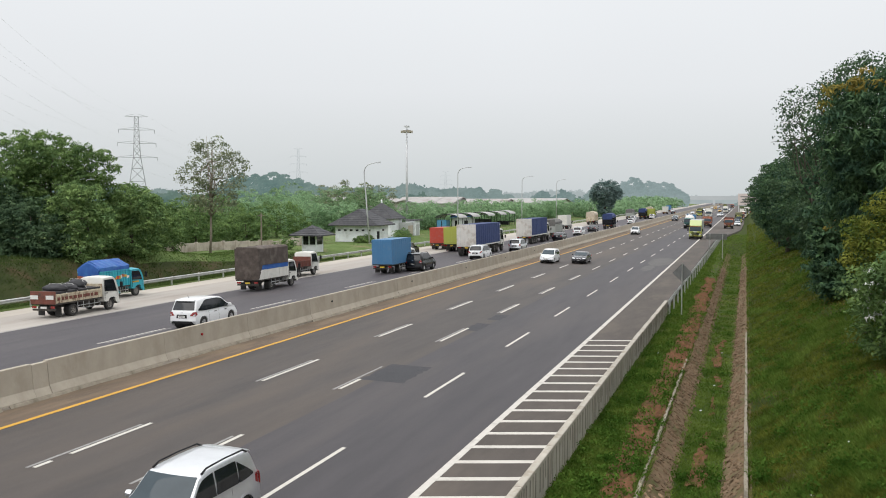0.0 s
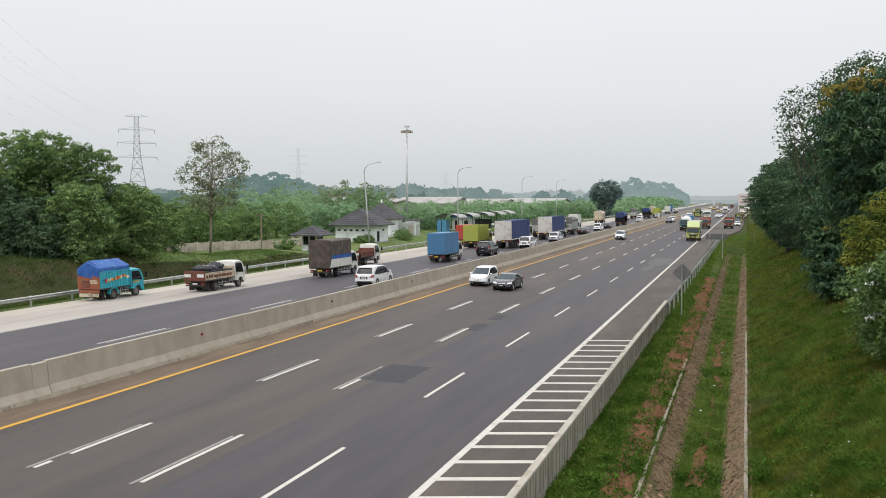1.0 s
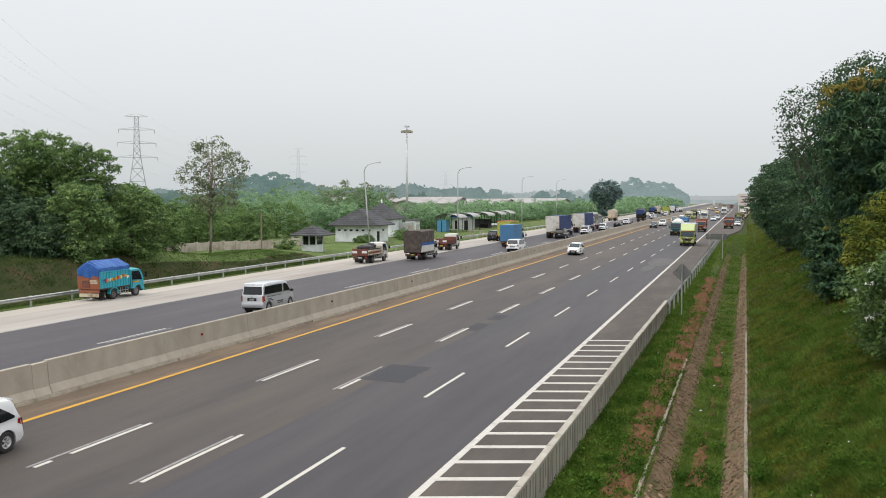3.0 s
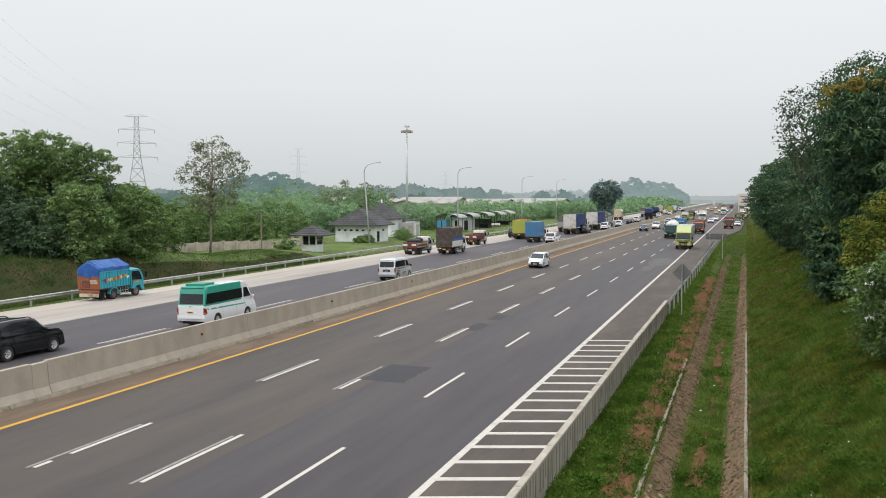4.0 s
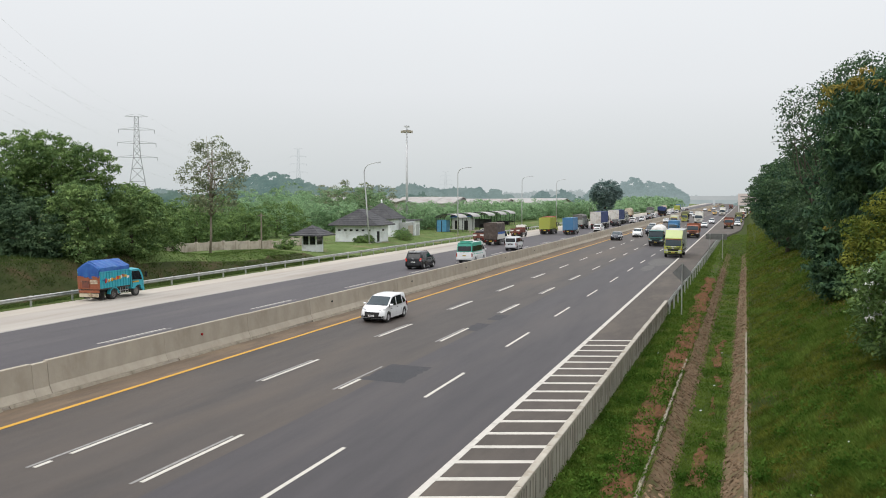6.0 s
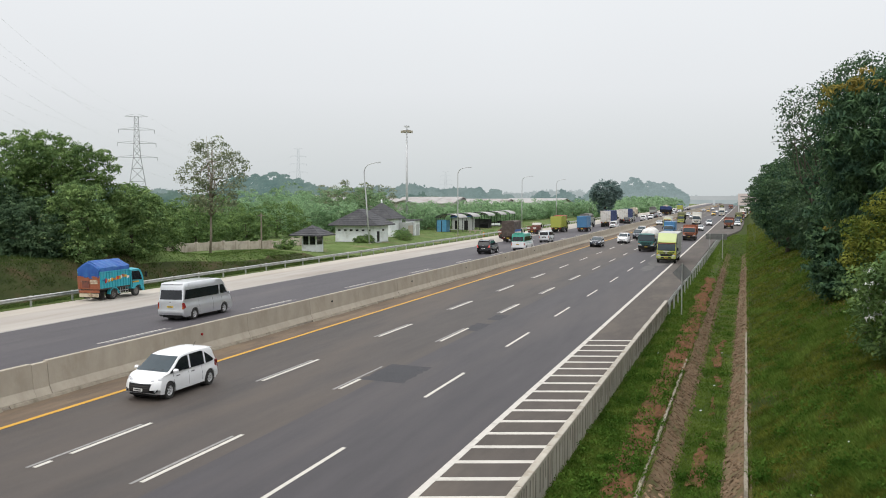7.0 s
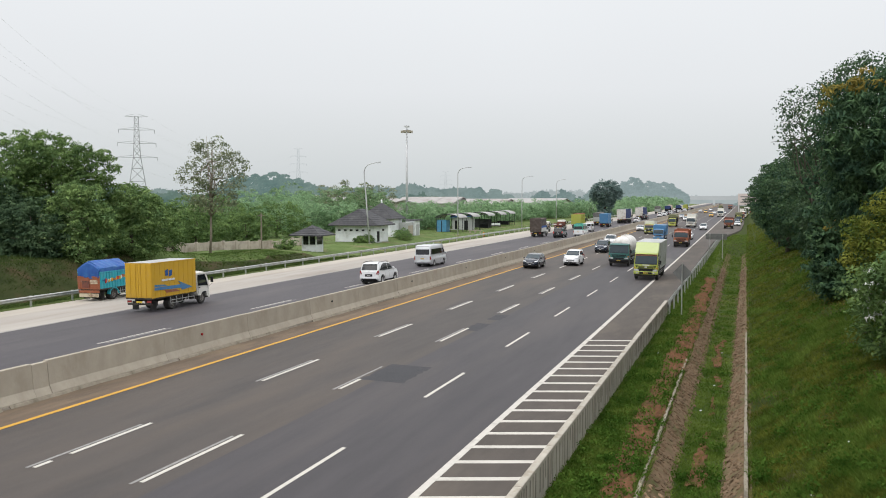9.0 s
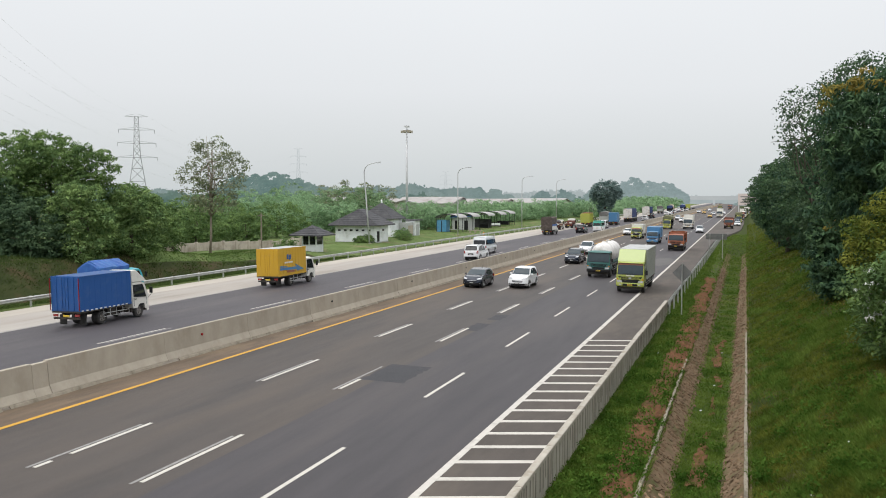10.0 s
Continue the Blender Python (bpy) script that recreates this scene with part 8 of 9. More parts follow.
def truck(name, label, cab, cargo, body, reverse, w=2.05, length=4.3, bed=0.95, high=2.2, cab_h=2.25, wb=3.4, plate=None, big=False, visor=None, extra=None, tilt_load=None, tandem=False, deflector=None, gable=False):
    """Rigid lorry, rear axle at the origin (front axle when it comes towards us)."""
    t = empty(name, label, "truck", "traffic on the toll road")
    plate = plate or PLATE_Y
    r = 0.5 if big else 0.4
    dy = -wb if reverse else 0.0
    cw = min(w, 2.0) if not big else 2.4
    depth = 1.6 if not big else 1.75
    cab_back = wb + 0.62 - depth + (0.5 if big else 0.35)
    tail = cab_back - 0.12 - length
    y0, y1 = tail + dy, cab_back - 0.12 + dy
    chassis(t, w, y0 + 0.1, cab_back + 0.6 + dy, bed - 0.08)
    cab_over(t, cab, cw, cab_h, cab_back + dy, depth, 0.62 if not big else 0.85, plate, visor)
    boxed("engine_pan", (-cw * 0.4, cw * 0.4, cab_back + 0.1 + dy, cab_back + depth - 0.15 + dy, 0.35, 0.75), CHASSIS, t)
    k1, k2 = ("big", "bigdual") if big else ("truck", "dual")
    for s in (-1, 1):
        wheel(t, k1, s * (cw / 2 - 0.16), wb + dy, r)
        wheel(t, k2, s * (w / 2 - 0.30), dy, r)
        if tandem:
            wheel(t, k2, s * (w / 2 - 0.30), dy + 1.25, r)
    boxed("bed_frame", (-w / 2, w / 2, y0, y1, bed - 0.1, bed), CHASSIS, t)
    rear_fittings(t, w, y0, bed - 0.05, plate)
    side_guard(t, w, y0 + 1.9, y1 - 0.2, bed - 0.08)
    z1 = bed + high
    if deflector:
        ya = cab_back + dy
        side_shape("wind_deflector", [(ya + 0.05, cab_h - 0.05), (ya + 0.05, z1 - 0.02), (ya + 0.45, z1 + 0.02), (ya + 1.25, cab_h + 0.12), (ya + 1.4, cab_h - 0.06)], cw / 2 - 0.06, PAINT[deflector], t, 0.15)
    if cargo == "box":
        m = PAINT[body]
        boxed("cargo_box", (-w / 2, w / 2, y0, y1, bed, z1), m, t, bevel=0.02)
        ribs(t, w, y0 + 0.1, y1 - 0.1, bed + 0.06, z1 - 0.05, 9, m, 0.014 if body != "blue" else 0.005)
        rear_doors(t, w, y0, bed, z1, m, extra or m)
        for s in (-1, 1):
            boxed("corner_rail", (min(s * (w / 2 - 0.03), s * (w / 2 + 0.018)), max(s * (w / 2 - 0.03), s * (w / 2 + 0.018)), y0 - 0.012, y1, z1 - 0.05, z1 + 0.012), extra or m, t)
            boxed("lower_rail", (min(s * (w / 2 - 0.03), s * (w / 2 + 0.018)), max(s * (w / 2 - 0.03), s * (w / 2 + 0.018)), y0 - 0.012, y1, bed - 0.02, bed + 0.07), extra or m, t)
        boxed("roof_panel", (-w / 2 + 0.03, w / 2 - 0.03, y0 + 0.02, y1 - 0.02, z1, z1 + 0.02), GALV if body in ("yellow", "cabwhite", "grebox") else m, t)
    elif cargo == "tarp_high":
        lo = PAINT["cream"]
        for s in (-1, 1):
            boxed("side_board", (min(s * (w / 2 - 0.05), s * (w / 2 + 0.01)), max(s * (w / 2 - 0.05), s * (w / 2 + 0.01)), y0, y1, bed, bed + 0.75), PAINT["cabwhite"], t, bevel=0.01)
            boxed("blue_band", (min(s * (w / 2 - 0.05), s * (w / 2 + 0.004)), max(s * (w / 2 - 0.05), s * (w / 2 + 0.004)), y0 + 0.1, y1, bed + 0.76, bed + 1.15), TARP_BLUE, t)
        ribs(t, w + 0.02, y0, y1, bed, bed + 0.75, 8, PAINT["cabwhite"], 0.02)
        rng = random.Random(17)
        bm = bmesh.new()
        rings = []
        for i in range(9):
            y = y0 + (y1 - y0) * i / 8
            j = lambda: rng.uniform(-0.03, 0.03)
            zz = bed + (0.05 if i == 0 else 1.12)
            rings.append([(-w / 2 - 0.03 + j(), y, zz), (-w / 2 - 0.02 + j(), y, z1 - 0.08), (-w / 2 + 0.15, y, z1 + 0.04 + j()), (0, y, z1 + 0.06 + j()), (w / 2 - 0.15, y, z1 + 0.04 + j()), (w / 2 + 0.02 + j(), y, z1 - 0.08), (w / 2 + 0.03 + j(), y, zz)])
        loft(bm, rings)
        part("tarpaulin", bm, TARP_BROWN, t, "sagging brown tarpaulin cover")
        boxed("rear_sheet", (-w / 2 - 0.02, w / 2 + 0.02, y0 - 0.06, y0 - 0.01, bed + 0.02, z1 - 0.03), TARP_BROWN, t, bevel=0.02)
    elif cargo in ("canvas", "dump", "flat"):
        m = PAINT[body]
        h = {"canvas": high * 0.6, "dump": high, "flat": 0.55}[cargo]
        for s in (-1, 1):
            b = boxed("side_board", (min(s * (w / 2 - 0.06), s * w / 2), max(s * (w / 2 - 0.06), s * w / 2), y0, y1, bed, bed + h), m, t, bevel=0.01)
            boxed("top_rail", (min(s * (w / 2 - 0.07), s * (w / 2 + 0.03)), max(s * (w / 2 - 0.07), s * (w / 2 + 0.03)), y0, y1, bed + h - 0.08, bed + h + 0.01), m, t)
        ribs(t, w, y0, y1, bed, bed + h, 11 if cargo != "flat" else 6, m, 0.05)
        boxed("headboard", (-w / 2, w / 2, y1 - 0.06, y1, bed, bed + h + (0.3 if cargo == "flat" else 0)), m, t, bevel=0.01)
        tg = PAINT[extra] if isinstance(extra, str) else m
        gate = boxed("tailgate", (-w / 2, w / 2, y0 - 0.04, y0 + 0.03, bed - 0.05, bed + (h if cargo == "dump" else 0.75 if cargo == "flat" else h * 0.75)), tg, t, bevel=0.01)
        for k in (-0.4, 0.0, 0.4):
            boxed("gate_rib", (k * w - 0.04, k * w + 0.04, y0 - 0.075, y0 - 0.035, bed - 0.03, bed + h * 0.72), tg, gate)
        for zz in (0.12, 0.42, 0.7):
            boxed("gate_rail", (-w / 2 + 0.02, w / 2 - 0.02, y0 - 0.065, y0 - 0.035, bed + h * zz - 0.03, bed + h * zz + 0.03), tg, gate)
        if cargo == "flat":
            for k in (-0.32, 0.3):
                boxed("load_mark", (k * w - 0.3, k * w + 0.3, y0 - 0.085, y0 - 0.07, bed + 0.25, bed + 0.5), PLATE_W, gate, "pale worn notice")
        if tilt_load:
            rng = random.Random(len(name))
            bm = bmesh.new()
            rings = []
            hh = high - h
            for i in range(11):
                y = y0 + 0.04 + (y1 - y0 - 0.08) * i / 10
                j = lambda: rng.uniform(-0.04, 0.04)
                top = bed + h + hh * (1.0 if 0 < i < 10 else 0.82) * (1 if cargo != "flat" else rng.uniform(0.5, 1.0))
                ww = w / 2 - (0.0 if cargo != "flat" else 0.12)
                if gable:
                    top = bed + high
                    rings.append([(-ww - 0.03, y, bed + h - 0.1 + j()), (-ww - 0.02, y, bed + h + hh * 0.34 + j()), (-ww * 0.5, y, bed + h + hh * 0.70 + j() * 0.7), (0, y, top + j() * 0.5), (ww * 0.5, y, bed + h + hh * 0.70 + j() * 0.7), (ww + 0.02, y, bed + h + hh * 0.34 + j()), (ww + 0.03, y, bed + h - 0.1 + j())])
                    continue
                rings.append([(-ww + j() * 0.3, y, bed + h - 0.15), (-ww - 0.02 + j() * 0.5, y, bed + h + hh * 0.45), (-ww * 0.62, y, top - hh * 0.12 + j()), (0, y, top + j()), (ww * 0.62, y, top - hh * 0.12 + j()), (ww + 0.02 + j() * 0.5, y, bed + h + hh * 0.45), (ww + j() * 0.3, y, bed + h - 0.15)])
            loft(bm, rings)
            part("tarpaulin", bm, tilt_load, t)
            if cargo == "canvas":
                boxed("rear_sheet", (-w / 2 + 0.06, w / 2 - 0.06, y0 + 0.0, y0 + 0.05, bed + h * 0.6, bed + (high * 0.95 if not gable else h + (high - h) * 0.34)), tilt_load, t, bevel=0.02)
    elif cargo == "tank":
        bm = bmesh.new()
        rings = []
        zc = bed + 1.1
        for yy, q in ((0.0, 0.35), (0.05, 0.6), (0.3, 0.88), (0.55, 0.97), (1.0, 1.0), (length - 1.0, 1.0), (length - 0.55, 0.97), (length - 0.3, 0.88), (length - 0.05, 0.6), (length, 0.35)):
            rings.append([(1.15 * q * math.cos(2 * math.pi * k / 28), y0 + yy, zc + 1.15 * q * math.sin(2 * math.pi * k / 28)) for k in range(28)])
        loft(bm, rings)
        tank = part("tank", bm, TANK_WHITE, t, "round white tank", smooth=True)
        boxed("tank_cradle", (-0.9, 0.9, y0 + 0.5, y1 - 0.4, bed - 0.02, bed + 0.35), PAINT[body], t)
        for q in (0.3, 0.7):
            bm = bmesh.new()
            tube(bm, [(0, y0 + length * q, zc + 1.1), (0, y0 + length * q, zc + 1.25)], 0.28, 14)
            part("hatch", bm, TANK_WHITE, tank)
    return t


def trailer_truck(name, label, reverse=False, side=None, rear=None, cab="cabwhite"):
    """Tractor with a semi-trailer and a tall curtain-sided load, rear bogie at the origin."""
    t = empty(name, label, "truck", "traffic on the toll road")
    w, bed, z1, y0, y1 = 2.5, 1.35, 3.95, -2.2, 9.0
    chassis(t, w, y0 + 0.1, y1 - 0.6, bed - 0.1)
    boxed("deck", (-w / 2, w / 2, y0, y1, bed - 0.14, bed), PAINT["cabwhite"], t, bevel=0.01)
    boxed("load_body", (-w / 2 + 0.03, w / 2 - 0.03, y0 + 0.05, y1 - 0.05, bed + 0.01, z1), side, t, bevel=0.03)
    ribs(t, w - 0.05, y0 + 0.2, y1 - 0.2, bed + 0.05, z1 - 0.05, 12, side, 0.02)
    boxed("rear_frame", (-w / 2, w / 2, y0 - 0.03, y0 + 0.06, bed, z1 + 0.02), rear, t, bevel=0.015)
    rear_doors(t, w, y0 - 0.03, bed, z1, rear, GALV)
    rear_fittings(t, w, y0, bed - 0.06, PLATE_Y)
    for yy in (-1.3, 0.0, 1.3):
        for s in (-1, 1):
            wheel(t, "bigdual", s * 0.95, yy, 0.5)
    cab_over(t, cab, 2.45, 3.1, y1 + 0.25, 1.8, 0.95, PLATE_Y)
    boxed("engine_pan", (-0.9, 0.9, y1 - 0.8, y1 + 1.8, 0.55, 1.1), CHASSIS, t)
    for yy, k in ((y1 + 1.35, "big"), (y1 - 1.6, "bigdual"), (y1 - 2.8, "bigdual")):
        for s in (-1, 1):
            wheel(t, k, s * 1.0, yy, 0.5)
    return t


# outbound, going away
box_blue = truck("box_truck", "white-cabbed lorry with a strong blue steel box", "cabwhite", "box", "blue", False, length=4.3, wb=3.25, high=1.98, plate=PLATE_Y, deflector="cabwhite")
for s in (-1, 1):
    for k in range(11):
        y = -1.75 + 0.37 * k
        boxed("lash_hook", (min(s * 1.03, s * 1.055), max(s * 1.03, s * 1.055), y, y + 0.17, 0.93, 1.0), PLATE_W, box_blue)
    boxed("reflective_tape", (min(s * 1.02, s * 1.034), max(s * 1.02, s * 1.034), -1.93, -1.87, 1.0, 2.85), TAIL, box_blue)
drive(box_blue, -36.49, -123.71, 16.46)
box_yellow = truck("box_truck", "white-cabbed lorry with a bright yellow box and blue swoosh", "cabwhite", "box", "yellow", False, length=4.7, wb=3.3, high=2.25)
drive(box_yellow, -36.31, -65.77, 9.59, 0.68, -0.07)
for s in (-1, 1):
    x = s * 1.035
    lo, hi = min(x, x + s * 0.02), max(x, x + s * 0.02)
    shapes = (("skyblue", ((-1.9, 1.42), (0.9, 1.34), (0.9, 1.58), (-1.9, 1.60))), ("skyblue", ((0.9, 1.20), (2.1, 1.30), (0.5, 1.86), (0.9, 1.55))), ("skyblue", ((-1.9, 1.64), (-0.6, 1.62), (-0.9, 1.72), (-1.9, 1.78))),
              ("orange", ((-0.7, 1.16), (0.8, 1.16), (0.2, 1.32), (-0.9, 1.34))), ("blue", ((-0.75, 2.28), (-0.5, 2.28), (-0.5, 2.72), (-0.8, 2.62))), ("blue", ((-0.42, 2.20), (-0.1, 2.28), (-0.05, 2.66), (-0.36, 2.60))))
    for mname, pts in shapes:
        bm = bmesh.new()
        loft(bm, [[(xx, y, z) for y, z in pts] for xx in (lo, hi)])
        part("painted_emblem", bm, PAINT[mname], box_yellow)
    for y, w in ((-1.15, 0.3), (-0.8, 0.26), (-0.48, 0.34), (-0.08, 0.26)):
        boxed("text_bar", (lo, hi, y, y + w, 1.95, 2.08), PLATE_W, box_yellow)
flat = truck("dropside_truck", "old white-cabbed dropside truck with a red-brown tailgate", "cabwhite", "flat", "cream", False, w=1.95, length=4.1, wb=3.3, bed=0.95, high=0.85, plate=PLATE_W, extra="rust", tilt_load=TARP_BLACK)
for k, (y, w, h, d) in enumerate(((1.30, 0.9, 0.72, 0.9), (0.45, 1.0, 0.50, 0.8), (-0.5, 1.1, 0.58, 0.9))):
    bm = bmesh.new()
    bmesh.ops.create_icosphere(bm, subdivisions=3, radius=1.0)
    for v in bm.verts:
        f = 1 + 0.16 * noise.noise(v.co * 2.2 + Vector((k * 5, 0, 0)))
        v.co = Vector((v.co.x * w * 0.8 * f, y + v.co.y * d * 0.62 * f, 1.5 + (0.5 + v.co.z * 0.5) * h * f))
    part("wrapped_bundle", bm, TARP_BLACK, flat, "bundle wrapped in black sheeting", smooth=True)
    tie = bmesh.new()
    tube(tie, [(-0.92, y, 1.5), (-0.5, y + 0.05, 1.55 + h * 0.95), (0.5, y - 0.05, 1.55 + h * 0.95), (0.92, y, 1.5)], 0.012, 4)
    part("tie_rope", tie, PLATE_W, flat)
rng = random.Random(8)
for s in (-1, 1):
    y = -1.4
    while y < 1.9:
        w = rng.uniform(0.12, 0.34)
        boxed("painted_bar", (min(s * 0.95, s * 1.032), max(s * 0.95, s * 1.032), y, y + w, 1.12, 1.32), PAINT["rust"], flat)
        y += w + rng.uniform(0.06, 0.2)
drive(flat, -41.12, 43.7, 15.71, -0.09)
tall = truck("tarpaulin_truck", "white-cabbed truck under a tall brown tarpaulin", "cabwhite", "tarp_high", "cream", False, w=2.1, length=4.6, wb=3.4, high=2.5)
drive(tall, -37.02, 60.88, 12.38, -0.31)
small = truck("open_truck", "cream-cabbed open truck with red-brown sides", "cabwhite", "flat", "rust", False, w=1.9, length=3.9, wb=3.0, high=1.0, extra="rust")
drive(small, -40.41, 71.82, 15.23, -0.32)
drive(car("minivan", "mpv", "white", "white family minivan with dark windows", False, plate=PLATE_W), -29.2, 40.6, 24.12, -0.25)
sky_truck = truck("box_truck", "lorry with a faded light blue box body", "cabwhite", "box", "skyblue", False, w=2.1, length=4.9, wb=3.5, high=2.35)
drive(sky_truck, -32.75, 77.96, 15.32, -0.04)
drive(car("off_roader", "suv", "black", "black off-road car with roof rails", False, roof_rails=True), -30.97, 80.1, 24.08, -0.28)
drive(car("minivan", "mpv", "white", "white family minivan with a black rear window", False), -29.82, 97.1, 23.5, 0.38)
drive(car("off_roader", "suv", "black", "glossy black off-road car in the concrete lane", False), -40.94, 101.46, 13.79)
tr1 = trailer_truck("articulated_lorry", "articulated lorry with navy curtain sides and white rear doors", side=TARP_NAVY, rear=CONTAINER)
drive(tr1, -32.75, 104.4, 17.45, -0.39)
tr2 = copy_thing(tr1, pose(0, 0, 0))
drive(tr2, -32.75, 133.94, 14.74, 0.53)
lime = truck("tipper_truck", "lime green ribbed tipper truck", "lime", "dump", "lime", False, w=2.3, length=5.4, wb=4.2, bed=1.1, high=2.25, cab_h=2.6, big=True, tandem=True)
drive(lime, -37.91, 113.65, 8.51, 0.37)
red = truck("box_truck", "lorry with a dusty red container body", "cabwhite", "box", "redbox", False, w=2.2, length=5.0, wb=3.8, high=2.2)
drive(red, -41.74, 118.37, 11.75, 0.09)
olive = truck("canvas_truck", "lorry with grey canvas over tall dark sides", "cabwhite", "canvas", "grebox", False, w=2.3, length=6.0, wb=4.5, bed=1.1, high=2.4, cab_h=2.5, big=True, tilt_load=TARP_GREY)
drive(olive, -36.76, 153.08, 7.12, 0.31)
whitebox = truck("box_truck", "lorry with a plain white box body", "cabwhite", "box", "cabwhite", False, w=2.2, length=4.8, wb=3.6, high=2.3)
drive(whitebox, -40.32, 200.87, 12.96)
beige = truck("canvas_truck", "lorry with a beige canvas cover", "cabwhite", "canvas", "cream", False, w=2.3, length=5.6, wb=4.2, bed=1.1, high=2.5, tilt_load=TARP_BEIGE)
drive(beige, -39.61, 235.23, 12.5, 0.22)
dark_truck = truck("canvas_truck", "lorry with a dark navy canvas cover", "cabwhite", "canvas", "black", False, w=2.3, length=5.6, wb=4.2, bed=1.1, high=2.5, tilt_load=TARP_NAVY)
drive(dark_truck, -29.73, 200.07, 20.02, 0.89)
drive(copy_thing(dark_truck, pose(0, 0, 0)), -32.84, 296.73, 10.95)
drive(copy_thing(lime, pose(0, 0, 0)), -30.71, 302.24, 19.58)
drive(copy_thing(olive, pose(0, 0, 0)), -32.93, 153.08, 15.58)
silver_car = car("hatchback", "hatch", "silver", "silver hatchback with tinted glass", False)
drive(silver_car, -29.28, 113.03, 24.91)
black_sedan = car("saloon_car", "sedan", "black", "black saloon car with tinted glass", False)
drive(black_sedan, -29.73, 143.11, 23.59)
white_hatch = car("hatchback", "hatch", "white", "white hatchback with dark rear glass", False)
drive(white_hatch, -30.26, 163.85, 23.32)
drive(copy_thing(black_sedan, pose(0, 0, 0)), -30.62, 182.45, 19.67)
drive(copy_thing(white_hatch, pose(0, 0, 0)), -29.37, 236.47, 19.76)
drive(copy_thing(silver_car, pose(0, 0, 0)), -32.57, 267, 18.69)
silver_van = car("van", "van", "silver", "boxy silver passenger van with dark lettering on its flanks", False, "van")
for s in (-1, 1):
    lo, hi = min(s * 0.80, s * 0.842), max(s * 0.80, s * 0.842)
    boxed("door_rail", (lo, hi, -0.2, 1.5, 1.0, 1.025), DARK, silver_van)
    for y, w, z, h in ((-0.15, 0.45, 0.84, 0.05), (-0.05, 0.55, 0.76, 0.04), (1.0, 0.75, 0.58, 0.07), (1.05, 0.62, 0.48, 0.05)):
        boxed("painted_bar", (lo, hi, y, y + w, z, z + h), DARK, silver_van)
drive(silver_van, -28.12, -19.6, 22.43, 0, -0.37)
drive(car("minibus", "minibus", "white", "white minibus with a green upper half", False, "minibus", upper="mint", plate=PLATE_Y, trim="mint"), -29.28, -67.4, 28.96, -0.81)
drive(car("off_roader", "suv", "black", "black seven-seat off-road car", False, roof_rails=True, plate=PLATE_W, lit=True), -31.95, -88.75, 31.69, -1.04)
drive(car("minibus", "hiace", "silver", "silver minibus with a high roof", False, "minibus", plate=PLATE_Y), -32.2, -117.1, 24.4, -0.4)
drive(car("off_roader", "suv", "white", "white family off-road car with dark rear bumper", False, roof_rails=True), -29.82, -189.3, 28.48)

# inbound, coming towards the bridge
drive(car("off_roader", "suv", "silver", "silver off-road car with black roof rails", True, roof_rails=True), -12.9, 16.1, -25.0, reverse=True)
drive(car("minivan", "mpv", "white", "clean white minivan with dark side glass", True, front="chrome"), -23.0, 104.5, -28.74, reverse=True)
drive(car("saloon_car", "sedan", "grey", "dark grey sports saloon car", True, front="kidney", lit=True), -19.34, 106.0, -32.36, -0.83, -0.69, reverse=True)
drive(car("minivan", "hatch", "white", "white compact minivan with a black grille", True, front="trapeze", pillars=True, plate=PLATE_W), -22.75, 190.5, -23.53, 0.13, reverse=True)
drive(car("off_roader", "crossover", "slate", "dark slate crossover car", True), -23.1, 305.0, -24.16, 0.22, reverse=True)
drive(car("off_roader", "suv", "white", "white off-road car with dark bumper", True), -23.38, 311.5, -19.86, -0.74, 0.41, reverse=True)
green_box = truck("box_truck", "lorry with pale lime cab and grey-green box", "limecab", "box", "grebox", True, w=2.45, length=7.4, wb=5.4, bed=1.1, high=2.65, cab_h=2.8, big=True, visor="limecab", deflector="palelime")
drive(green_box, -9.5, 179.4, -7.59, -0.52, reverse=True)
tanker = truck("tank_truck", "tank lorry with teal cab and round white tank", "teal", "tank", "teal", True, w=2.4, length=7.2, wb=5.2, bed=1.25, cab_h=2.75, big=True, tandem=True, visor="teal")
drive(tanker, -14.3, 236.3, -14.07, -0.11, reverse=True)
dump = truck("tipper_truck", "orange-cabbed tipper with high rust-red sides", "orange", "dump", "orange", True, w=2.4, length=5.4, wb=4.2, bed=1.15, high=1.7, cab_h=2.6, big=True, tandem=True)
drive(dump, -10.3, 251.0, -11.1, reverse=True)
blue_truck = truck("box_truck", "lorry with blue cab and faded blue box", "skyblue", "box", "skyblue", True, w=2.3, length=5.2, wb=4.0, bed=1.1, high=1.8, cab_h=2.25)
drive(blue_truck, -15.6, 269.0, -11.2, reverse=True)
cream_truck = truck("box_truck", "pale green box truck with cream front", "limecab", "box", "cabwhite", True, w=2.2, length=4.6, wb=3.6, high=1.8)
drive(cream_truck, -20.3, 405.0, -23.2, reverse=True)
small_green = truck("canvas_truck", "small lorry with lime cab and dark canvas", "lime", "canvas", "black", True, w=2.3, length=5.0, wb=3.8, bed=1.05, high=2.5, cab_h=2.4, tilt_load=TARP_OLIVE)
drive(small_green, -19.2, 391.9, -15.46, -0.17, reverse=True)
white_lorry = truck("box_truck", "tall lorry with a plain white box", "cabwhite", "box", "cabwhite", True, w=2.4, length=6.4, wb=4.6, bed=1.1, high=2.5, cab_h=2.7, big=True)
drive(white_lorry, -14.2, 362.0, -13.0, reverse=True)
dark_r = car("off_roader", "suv", "slate", "dark grey boxy off-road car", True, roof_rails=True)
drive(dark_r, -20.1, 334.1, -23.4, 0.11, reverse=True)
